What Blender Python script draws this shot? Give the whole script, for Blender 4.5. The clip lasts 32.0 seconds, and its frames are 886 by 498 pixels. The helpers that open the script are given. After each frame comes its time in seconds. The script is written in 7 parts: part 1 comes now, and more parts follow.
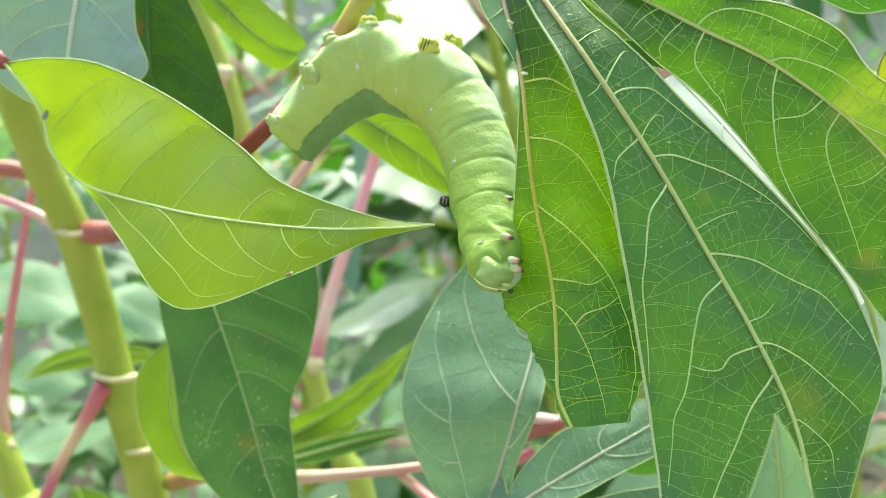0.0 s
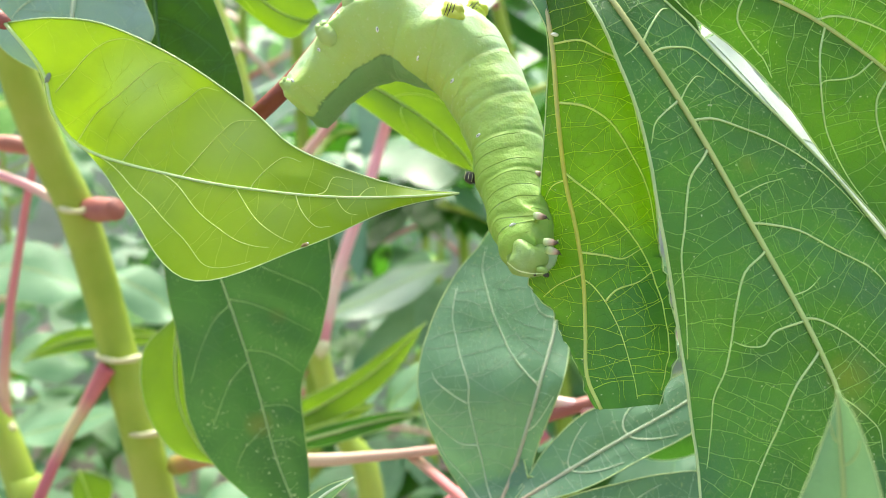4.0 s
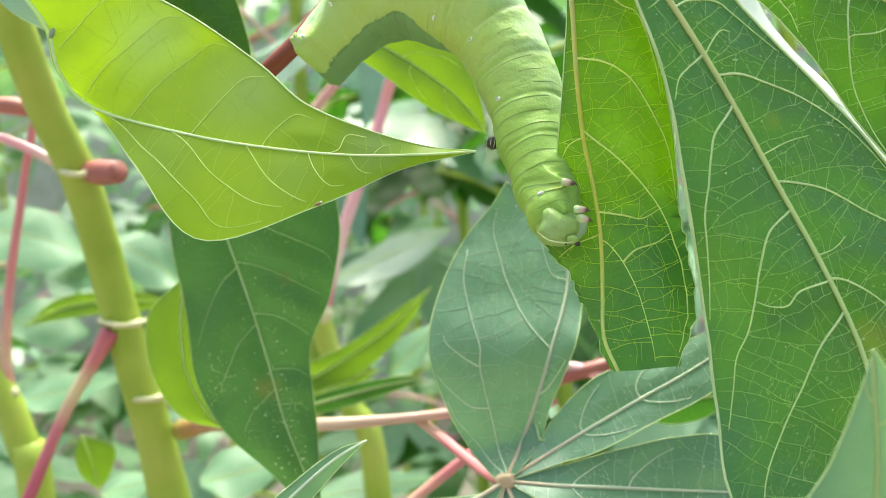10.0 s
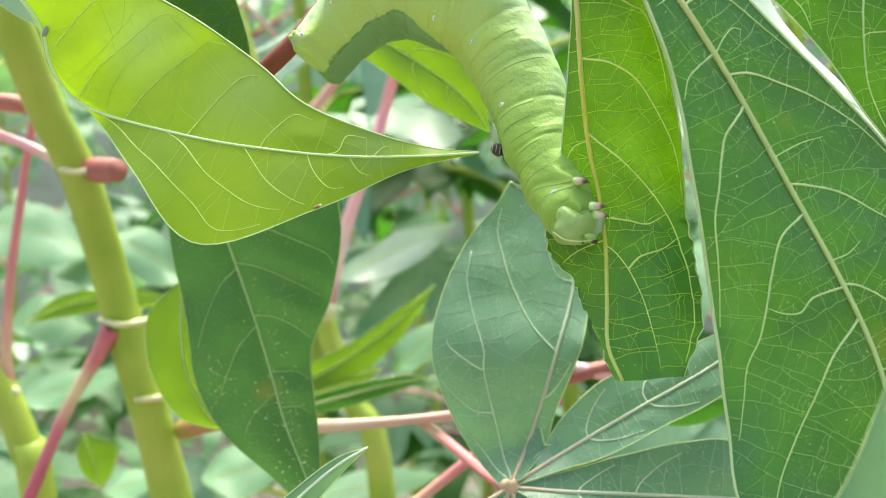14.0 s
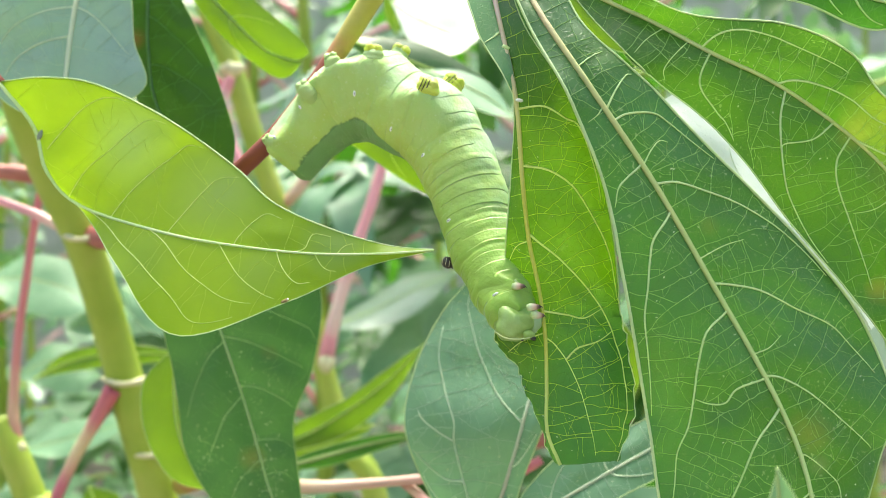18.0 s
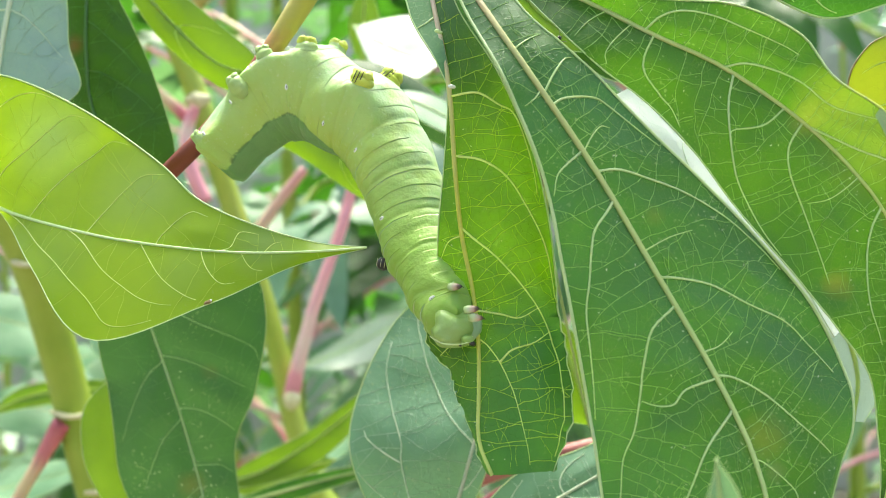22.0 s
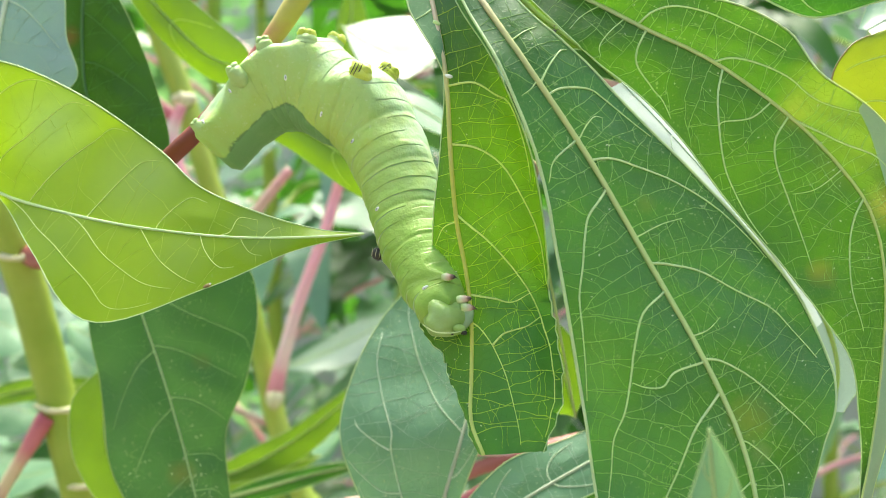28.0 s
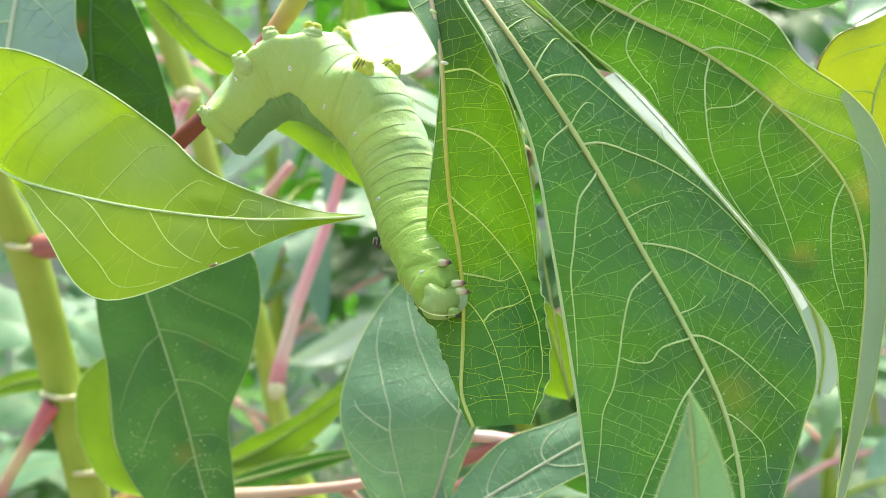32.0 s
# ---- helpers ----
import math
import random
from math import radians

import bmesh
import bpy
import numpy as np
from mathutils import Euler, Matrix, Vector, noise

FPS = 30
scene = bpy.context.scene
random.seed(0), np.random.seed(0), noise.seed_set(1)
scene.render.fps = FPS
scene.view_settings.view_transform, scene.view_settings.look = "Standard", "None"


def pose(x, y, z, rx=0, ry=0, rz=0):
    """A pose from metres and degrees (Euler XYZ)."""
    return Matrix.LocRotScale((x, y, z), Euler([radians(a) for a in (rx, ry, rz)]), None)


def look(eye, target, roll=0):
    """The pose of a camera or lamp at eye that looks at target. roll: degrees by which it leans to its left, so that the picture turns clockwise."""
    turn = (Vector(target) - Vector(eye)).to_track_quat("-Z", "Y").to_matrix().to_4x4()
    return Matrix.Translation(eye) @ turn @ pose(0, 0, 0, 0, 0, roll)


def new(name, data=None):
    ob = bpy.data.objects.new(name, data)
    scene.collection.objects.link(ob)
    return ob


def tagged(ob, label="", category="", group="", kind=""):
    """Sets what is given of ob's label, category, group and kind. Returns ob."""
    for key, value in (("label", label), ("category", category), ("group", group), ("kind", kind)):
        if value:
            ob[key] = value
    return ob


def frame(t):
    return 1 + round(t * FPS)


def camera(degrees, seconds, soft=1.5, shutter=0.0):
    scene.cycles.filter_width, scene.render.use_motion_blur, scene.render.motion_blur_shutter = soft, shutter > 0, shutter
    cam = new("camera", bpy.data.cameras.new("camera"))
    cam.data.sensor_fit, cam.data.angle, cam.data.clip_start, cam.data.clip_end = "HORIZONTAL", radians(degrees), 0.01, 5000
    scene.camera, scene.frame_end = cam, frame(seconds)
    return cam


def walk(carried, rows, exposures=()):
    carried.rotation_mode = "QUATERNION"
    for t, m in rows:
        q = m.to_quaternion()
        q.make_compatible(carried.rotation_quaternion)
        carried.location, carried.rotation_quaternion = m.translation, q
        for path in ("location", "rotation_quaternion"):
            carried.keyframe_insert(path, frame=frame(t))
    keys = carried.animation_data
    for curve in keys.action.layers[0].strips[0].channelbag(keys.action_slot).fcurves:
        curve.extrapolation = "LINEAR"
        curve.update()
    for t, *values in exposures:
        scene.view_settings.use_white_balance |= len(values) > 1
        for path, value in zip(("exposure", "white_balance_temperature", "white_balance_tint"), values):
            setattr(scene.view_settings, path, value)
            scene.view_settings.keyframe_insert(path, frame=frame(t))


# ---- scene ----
cam = camera(48.5, 32.0, soft=0.8)
METRES, EYE, TILT, LEAN, TURN = 0.15, 0.8, 0.0, 0.0, 0.0
ROWS = [
    (0.0, 0.0, 0.0, 0.0, 0.0, 0.0, -0.0),
    (0.5, 0.0001, -0.0061, -0.0107, -0.03, 0.01, -0.08),
    (1.0, 0.0057, -0.0085, -0.0138, -0.08, -0.01, -0.14),
    (1.5, 0.0186, 0.0082, -0.0063, 0.17, -0.31, -0.04),
    (2.0, 0.0169, 0.0238, -0.0033, 0.21, -0.55, -0.05),
    (2.5, 0.0148, 0.0311, -0.0157, 0.29, -0.33, -0.18),
    (3.0, -0.0001, 0.0353, -0.0112, 0.14, -0.74, 0.03),
    (3.5, -0.0163, 0.0491, -0.0213, 0.02, -0.6, -0.29),
    (5.5, -0.0326, 0.0639, -0.0105, 0.1, -1.38, -0.2),
    (6.0, -0.0328, 0.0669, -0.0127, 0.2, -1.46, -0.25),
    (6.5, -0.0272, 0.0527, -0.014, 0.19, -1.6, -0.19),
    (7.0, -0.0195, 0.0308, -0.0126, 0.21, -1.83, -0.12),
    (7.5, -0.0116, 0.0037, -0.0204, 0.28, -1.9, -0.14),
    (8.0, -0.0047, -0.0078, -0.0339, 0.35, -1.95, -0.24),
    (8.5, -0.0077, 0.0015, -0.0405, 0.3, -2.04, -0.38),
    (9.0, -0.0065, 0.0247, -0.039, 0.4, -2.18, -0.45),
    (9.5, -0.0196, 0.0575, -0.0333, 0.21, -2.44, -0.36),
    (10.0, -0.0465, 0.077, -0.0294, -0.19, -2.55, -0.32),
    (10.5, -0.0547, 0.0904, -0.028, -0.02, -2.55, -0.45),
    (11.0, -0.0509, 0.0969, -0.0186, 0.15, -3.0, -0.22),
    (11.5, -0.0498, 0.0971, -0.0329, 0.21, -2.77, -0.61),
    (12.0, -0.0523, 0.0999, -0.0328, 0.15, -3.02, -0.43),
    (12.5, -0.0513, 0.0962, -0.0306, 0.15, -3.21, -0.29),
    (13.0, -0.0454, 0.1009, -0.0352, 0.2, -3.03, -0.45),
    (13.5, -0.0424, 0.109, -0.0259, 0.25, -3.07, -0.3),
    (14.0, -0.044, 0.1038, -0.0193, 0.09, -2.96, -0.27),
    (14.5, -0.0289, 0.1021, -0.0158, 0.28, -2.9, -0.2),
    (16.5, -0.0346, 0.0838, -0.0053, -0.13, -2.19, -0.14),
    (17.0, -0.0453, 0.0353, -0.0107, -0.58, -1.4, -0.38),
    (17.5, -0.0065, 0.0301, 0.0072, 0.49, -1.06, -0.35),
    (18.0, 0.0215, 0.0247, 0.0486, 1.06, -1.05, 0.1),
    (18.5, 0.0616, 0.0374, 0.0498, 1.9, -0.21, 0.29),
    (19.0, 0.0703, 0.0312, 0.0257, 1.69, 0.74, 0.11),
    (19.5, 0.0815, 0.0285, 0.0155, 1.64, 1.16, 0.05),
    (20.0, 0.087, 0.0304, 0.0176, 1.62, 1.08, 0.26),
    (20.5, 0.0808, 0.0338, -0.004, 1.18, 1.61, 0.03),
    (21.0, 0.0796, 0.0524, -0.016, 0.8, 1.88, 0.06),
    (21.5, 0.0816, 0.0768, -0.0165, 0.66, 2.05, 0.03),
    (22.0, 0.0763, 0.0897, -0.0091, 0.34, 1.95, 0.21),
    (22.5, 0.0648, 0.1005, -0.0191, -0.05, 2.42, 0.06),
    (23.0, 0.061, 0.1223, -0.0084, -0.24, 2.11, 0.11),
    (23.5, 0.0635, 0.1281, -0.0045, -0.33, 2.24, 0.0),
    (24.0, 0.0685, 0.1174, 0.0045, -0.39, 2.02, 0.13),
    (24.5, 0.0741, 0.1092, -0.0035, -0.37, 2.25, -0.05),
    (25.0, 0.0742, 0.096, -0.0054, -0.52, 2.22, 0.04),
    (25.5, 0.0663, 0.0827, -0.0141, -0.86, 2.38, 0.01),
    (27.5, 0.0644, 0.0706, -0.0281, -0.92, 2.5, -0.31),
    (28.0, 0.0572, 0.0667, -0.0335, -0.99, 2.48, -0.34),
    (28.5, 0.0633, 0.0598, -0.0378, -0.81, 2.45, -0.36),
    (29.0, 0.0551, 0.0459, -0.0451, -1.02, 2.55, -0.42),
    (29.5, 0.0557, 0.034, -0.0458, -1.02, 2.54, -0.43),
    (30.0, 0.0704, 0.0227, -0.0438, -0.83, 2.46, -0.4),
    (30.5, 0.0797, 0.0249, -0.0479, -0.81, 2.56, -0.38),
    (31.0, 0.0755, 0.0254, -0.0459, -0.84, 2.42, -0.38),
    (31.5, 0.0641, 0.0248, -0.0581, -1.04, 2.63, -0.5),
    (32.0, 0.061, 0.0277, -0.0568, -0.93, 2.56, -0.58),
]
walk(cam, [(t, pose(0, 0, EYE, TILT, LEAN, TURN) @ pose(METRES * x, METRES * y, METRES * z, 90 + pitch, roll, yaw)) for t, x, y, z, yaw, pitch, roll in ROWS], exposures=((0, 1.58, 6700, -4), (32, 1.58, 6700, -4)))

cam.data.dof.use_dof = True
cam.data.dof.focus_distance = 0.156
cam.data.dof.aperture_fstop = 25.0

# ---------------------------------------------------------------- world and light
SUN_UP, SUN_ROUND = 70.0, -2.0      # degrees above the horizon; degrees from straight ahead towards +x
world = bpy.data.worlds.new("world")
scene.world = world
world.use_nodes = True
wn = world.node_tree
sky = wn.nodes.new("ShaderNodeTexSky")
sky.sky_type = "NISHITA"
sky.sun_disc = False
sky.sun_elevation = radians(SUN_UP)
sky.sun_rotation = radians(SUN_ROUND)
sky.air_density, sky.dust_density, sky.ozone_density = 1.0, 7.0, 0.6
wn.links.new(sky.outputs["Color"], wn.nodes["Background"].inputs["Color"])
wn.nodes["Background"].inputs["Strength"].default_value = 0.15
sun = new("sun", bpy.data.lights.new("sun", "SUN"))
sun.data.energy, sun.data.angle, sun.data.color = 2.4, radians(38), (1.0, 0.97, 0.9)
sun.matrix_world = look((0.6 * math.sin(radians(SUN_ROUND)), 0.6 * math.cos(radians(SUN_ROUND)) + 0.2, 0.8 + 0.6 * math.tan(radians(SUN_UP))), (0, 0.2, 0.8))


# ---------------------------------------------------------------- materials
def nodes_of(name):
    m = bpy.data.materials.new(name)
    m.use_nodes = True
    nt = m.node_tree
    return m, nt, nt.nodes["Principled BSDF"], nt.nodes["Material Output"]


def node(nt, kind, **values):
    n = nt.nodes.new(kind)
    for key, value in values.items():
        n.inputs[key.replace("_", " ")].default_value = value
    return n


def ramp(nt, source, stops):
    r = nt.nodes.new("ShaderNodeValToRGB")
    while len(r.color_ramp.elements) < len(stops):
        r.color_ramp.elements.new(0.5)
    for e, (at, c) in zip(r.color_ramp.elements, stops):
        e.position = at
        e.color = (*c, 1) if len(c) == 3 else c
    nt.links.new(source, r.inputs["Fac"])
    return r.outputs["Color"]


def blend(nt, fac, a, b, how="MIX"):
    m = nt.nodes.new("ShaderNodeMix")
    m.data_type, m.blend_type = "RGBA", how
    for socket, value in ((m.inputs["Factor"], fac), (m.inputs["A"], a), (m.inputs["B"], b)):
        if isinstance(value, bpy.types.NodeSocket):
            nt.links.new(value, socket)
        elif isinstance(value, (int, float)):
            socket.default_value = value
        else:
            socket.default_value = (*value, 1)
    return m.outputs["Result"]


def noise_out(nt, coords, scale, detail=3.0, rough=0.55):
    n = node(nt, "ShaderNodeTexNoise", Scale=scale, Detail=detail, Roughness=rough)
    nt.links.new(coords, n.inputs["Vector"])
    return n.outputs["Fac"]


def leaf_material(name, blade, other, vein, glow, through_it=0.5, rough=0.38, net=0.5, cells=800.0, spots=0.25, sheen=0.7, stains_and_light=(), origin=(0, 0, 0), relief=0.38):
    """A leaf blade: two greens mingled, a fine net of pale veins, pale specks, and light that comes through."""
    m, nt, bsdf, out = nodes_of(name)
    tc = nt.nodes.new("ShaderNodeTexCoord")
    warp = node(nt, "ShaderNodeTexNoise", Scale=170.0, Detail=2.0)
    nt.links.new(tc.outputs["Object"], warp.inputs["Vector"])
    add = nt.nodes.new("ShaderNodeVectorMath")
    add.operation = "MULTIPLY_ADD"
    nt.links.new(warp.outputs["Color"], add.inputs[0])
    add.inputs[1].default_value = (0.0022, 0.0022, 0.0022)
    nt.links.new(tc.outputs["Object"], add.inputs[2])
    lines = []
    for scale, edge in ((cells, 0.035), (cells * 2.3, 0.055)):
        v = node(nt, "ShaderNodeTexVoronoi", Scale=scale)
        v.feature = "DISTANCE_TO_EDGE"
        nt.links.new(add.outputs[0], v.inputs["Vector"])
        lines.append(ramp(nt, v.outputs["Distance"], [(0.0, (1, 1, 1)), (edge, (0, 0, 0))]))
    mixed = noise_out(nt, tc.outputs["Object"], 42.0, 4.0)
    fade = ramp(nt, noise_out(nt, tc.outputs["Object"], 120.0), [(0.35, (0.15, 0.15, 0.15)), (0.7, (1, 1, 1))])
    net_fac = blend(nt, 1.0, blend(nt, 0.35, lines[0], lines[1]), fade, "MULTIPLY")
    strength = nt.nodes.new("ShaderNodeMath")
    strength.operation = "MULTIPLY"
    nt.links.new(net_fac, strength.inputs[0])
    strength.inputs[1].default_value = net
    base = blend(nt, ramp(nt, mixed, [(0.35, (0, 0, 0)), (0.68, (1, 1, 1))]), blade, other)
    speck = ramp(nt, noise_out(nt, tc.outputs["Object"], 1700.0, 1.0, 0.5), [(0.66, (0, 0, 0)), (0.71, (1, 1, 1))])
    patch = ramp(nt, noise_out(nt, tc.outputs["Object"], 90.0, 2.0), [(0.42, (0, 0, 0)), (0.66, (spots, spots, spots))])
    base = blend(nt, blend(nt, 1.0, speck, patch, "MULTIPLY"), base, (0.42, 0.5, 0.25))
    base = blend(nt, strength.outputs[0], base, vein)
    marks = []
    # real stains, plus sheen and weaker backlight put into the blade's colour
    for place, size, colour in stains_and_light:
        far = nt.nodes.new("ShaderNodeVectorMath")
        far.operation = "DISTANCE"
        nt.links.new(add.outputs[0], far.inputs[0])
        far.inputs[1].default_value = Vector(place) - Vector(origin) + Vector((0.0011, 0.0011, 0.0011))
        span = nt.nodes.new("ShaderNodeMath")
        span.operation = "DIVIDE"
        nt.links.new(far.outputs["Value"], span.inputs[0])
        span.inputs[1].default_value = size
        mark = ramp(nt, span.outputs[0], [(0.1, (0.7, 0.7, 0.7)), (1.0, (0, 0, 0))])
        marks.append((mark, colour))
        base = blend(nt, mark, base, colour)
    nt.links.new(base, bsdf.inputs["Base Color"])
    bsdf.inputs["Roughness"].default_value = rough
    bsdf.inputs["Specular IOR Level"].default_value = sheen
    bump = node(nt, "ShaderNodeBump", Strength=relief, Distance=0.0006)
    nt.links.new(blend(nt, 0.75, lines[0], mixed), bump.inputs["Height"])
    nt.links.new(bump.outputs["Normal"], bsdf.inputs["Normal"])
    tr = nt.nodes.new("ShaderNodeBsdfTranslucent")
    lit = blend(nt, ramp(nt, mixed, [(0.3, (0, 0, 0)), (0.75, (1, 1, 1))]), glow, tuple(c * 0.64 for c in glow))
    lit = blend(nt, strength.outputs[0], lit, tuple(min(1, c * 1.3 + 0.12) for c in glow))
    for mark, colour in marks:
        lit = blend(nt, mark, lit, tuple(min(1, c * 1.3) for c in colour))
    nt.links.new(lit, tr.inputs["Color"])
    nt.links.new(bump.outputs["Normal"], tr.inputs["Normal"])
    mix = nt.nodes.new("ShaderNodeMixShader")
    mix.inputs["Fac"].default_value = through_it
    nt.links.new(bsdf.outputs[0], mix.inputs[1])
    nt.links.new(tr.outputs[0], mix.inputs[2])
    nt.links.new(mix.outputs[0], out.inputs["Surface"])
    return m


def flesh_material(name, colours, rough=0.5, scale=80.0, inner=0.15, glow=(0.6, 0.7, 0.2), bump_by=0.3):
    """Stems, veins and skins: a soft mottled colour with a little light inside."""
    m, nt, bsdf, out = nodes_of(name)
    tc = nt.nodes.new("ShaderNodeTexCoord")
    f = noise_out(nt, tc.outputs["Object"], scale, 4.0)
    stops = [(0.32 + 0.36 * i / max(1, len(colours) - 1), c) for i, c in enumerate(colours)]
    nt.links.new(ramp(nt, f, stops), bsdf.inputs["Base Color"])
    bsdf.inputs["Roughness"].default_value = rough
    bump = node(nt, "ShaderNodeBump", Strength=bump_by, Distance=0.0005)
    nt.links.new(noise_out(nt, tc.outputs["Object"], scale * 7, 3.0), bump.inputs["Height"])
    nt.links.new(bump.outputs["Normal"], bsdf.inputs["Normal"])
    if inner:
        tr = nt.nodes.new("ShaderNodeBsdfTranslucent")
        tr.inputs["Color"].default_value = (*glow, 1)
        mix = nt.nodes.new("ShaderNodeMixShader")
        mix.inputs["Fac"].default_value = inner
        nt.links.new(bsdf.outputs[0], mix.inputs[1])
        nt.links.new(tr.outputs[0], mix.inputs[2])
        nt.links.new(mix.outputs[0], out.inputs["Surface"])
    return m


def along_material(name, stops, rough=0.45, inner=0.0):
    """A stalk whose colour changes along its length (the v of its UV)."""
    m, nt, bsdf, out = nodes_of(name)
    tc = nt.nodes.new("ShaderNodeTexCoord")
    sep = nt.nodes.new("ShaderNodeSeparateXYZ")
    nt.links.new(tc.outputs["UV"], sep.inputs[0])
    wob = nt.nodes.new("ShaderNodeMath")
    wob.operation = "MULTIPLY_ADD"
    nt.links.new(noise_out(nt, tc.outputs["Object"], 90.0), wob.inputs[0])
    wob.inputs[1].default_value = 0.22
    sub = nt.nodes.new("ShaderNodeMath")
    sub.operation = "SUBTRACT"
    nt.links.new(sep.outputs["Y"], sub.inputs[0])
    sub.inputs[1].default_value = 0.11
    nt.links.new(sub.outputs[0], wob.inputs[2])
    colour = ramp(nt, wob.outputs[0], stops)
    nt.links.new(colour, bsdf.inputs["Base Color"])
    bsdf.inputs["Roughness"].default_value = rough
    if inner:
        tr = nt.nodes.new("ShaderNodeBsdfTranslucent")
        nt.links.new(colour, tr.inputs["Color"])
        mix = nt.nodes.new("ShaderNodeMixShader")
        mix.inputs["Fac"].default_value = inner
        nt.links.new(bsdf.outputs[0], mix.inputs[1])
        nt.links.new(tr.outputs[0], mix.inputs[2])
        nt.links.new(mix.outputs[0], out.inputs["Surface"])
    bump = node(nt, "ShaderNodeBump", Strength=0.25, Distance=0.0005)
    nt.links.new(noise_out(nt, tc.outputs["Object"], 700.0), bump.inputs["Height"])
    nt.links.new(bump.outputs["Normal"], bsdf.inputs["Normal"])
    return m


HUB = (0.00572, 0.158, 0.85529)
# two darker patches stand for weaker backlight below, a bluish one for sheen
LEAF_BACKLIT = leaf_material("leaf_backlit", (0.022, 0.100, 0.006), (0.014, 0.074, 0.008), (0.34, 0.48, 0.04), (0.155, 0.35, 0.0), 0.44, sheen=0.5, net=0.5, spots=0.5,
                             stains_and_light=(((0.0240, 0.157, 0.7760), 0.022, (0.040, 0.150, 0.032)), ((0.0285, 0.158, 0.7900), 0.011, (0.045, 0.165, 0.030)), ((0.0095, 0.166, 0.8500), 0.016, (0.075, 0.165, 0.085))), origin=HUB)
# silvery sheen on the young blade painted in as paler patches
LEAF_FIRST = leaf_material("leaf_first", (0.27, 0.40, 0.03), (0.21, 0.36, 0.014), (0.45, 0.55, 0.2), (0.43, 0.66, 0.012), 0.5, sheen=0.4, net=0.06, relief=0.12, spots=0.25,
                           stains_and_light=(((-0.03883, 0.176, 0.81426), 0.011, (0.25, 0.37, 0.10)), ((-0.05657, 0.181, 0.8235), 0.010, (0.25, 0.37, 0.10)), ((-0.01787, 0.169, 0.80544), 0.007, (0.25, 0.37, 0.11)), ((-0.05209, 0.173, 0.80209), 0.007, (0.26, 0.40, 0.05)), ((-0.03067, 0.17, 0.8001), 0.006, (0.26, 0.39, 0.06))), origin=(-0.08293, 0.186, 0.83505))
LEAF_YELLOW = leaf_material("leaf_yellow", (0.26, 0.34, 0.010), (0.20, 0.30, 0.012), (0.4, 0.45, 0.1), (0.52, 0.62, 0.004), 0.5, net=0.1, spots=0.3)
LEAF_LIME = leaf_material("leaf_lime", (0.10, 0.22, 0.010), (0.075, 0.18, 0.012), (0.3, 0.4, 0.15), (0.27, 0.46, 0.010), 0.42, net=0.05, spots=0.2)
LEAF_DARK = leaf_material("leaf_dark", (0.022, 0.075, 0.014), (0.034, 0.095, 0.018), (0.10, 0.2, 0.08), (0.08, 0.25, 0.03), 0.28, net=0.12, spots=0.6, rough=0.36)
LEAF_PALE = leaf_material("leaf_pale", (0.18, 0.34, 0.22), (0.12, 0.26, 0.16), (0.25, 0.34, 0.22), (0.15, 0.34, 0.10), 0.28, sheen=0.8, net=0.35, rough=0.36, spots=0.9)
LEAF_GREY = leaf_material("leaf_grey", (0.32, 0.45, 0.40), (0.26, 0.39, 0.33), (0.25, 0.34, 0.26), (0.15, 0.34, 0.12), 0.25, sheen=1.0, net=0.35, rough=0.3, spots=0.9)
LEAF_HOARY = leaf_material("leaf_hoary", (0.34, 0.45, 0.44), (0.28, 0.39, 0.37), (0.45, 0.54, 0.46), (0.40, 0.55, 0.38), 0.3, sheen=0.8, net=0.15, rough=0.35, spots=0.2)
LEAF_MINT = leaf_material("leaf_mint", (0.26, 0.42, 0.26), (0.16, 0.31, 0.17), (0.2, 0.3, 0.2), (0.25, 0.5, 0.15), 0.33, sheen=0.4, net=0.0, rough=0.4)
# the white base colour stands for the sky's sheen on green leaves
LEAF_SHEEN_WHITE = leaf_material("leaf_sheen_white", (0.80, 0.85, 0.78), (0.70, 0.78, 0.70), (0.6, 0.7, 0.6), (0.75, 0.85, 0.65), 0.35, net=0.1, rough=0.25, sheen=1.0)
# a reflection of the sky is painted into this pale base colour
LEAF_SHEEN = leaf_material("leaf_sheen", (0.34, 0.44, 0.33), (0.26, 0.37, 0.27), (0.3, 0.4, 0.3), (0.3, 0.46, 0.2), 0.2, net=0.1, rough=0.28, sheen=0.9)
LEAF_DEEP = leaf_material("leaf_deep", (0.018, 0.078, 0.014), (0.028, 0.10, 0.010), (0.30, 0.44, 0.12), (0.085, 0.30, 0.008), 0.34, sheen=0.42, net=0.6, spots=0.5)
LEAF_UNDER = leaf_material("leaf_under", (0.38, 0.55, 0.34), (0.33, 0.50, 0.27), (0.55, 0.68, 0.5), (0.55, 0.74, 0.3), 0.3, sheen=0.9, rough=0.3, net=0.3, spots=0.2)
LEAF_DULL = leaf_material("leaf_dull", (0.15, 0.30, 0.16), (0.12, 0.26, 0.11), (0.30, 0.44, 0.16), (0.10, 0.34, 0.012), 0.35, sheen=0.7, net=0.6, spots=0.6)
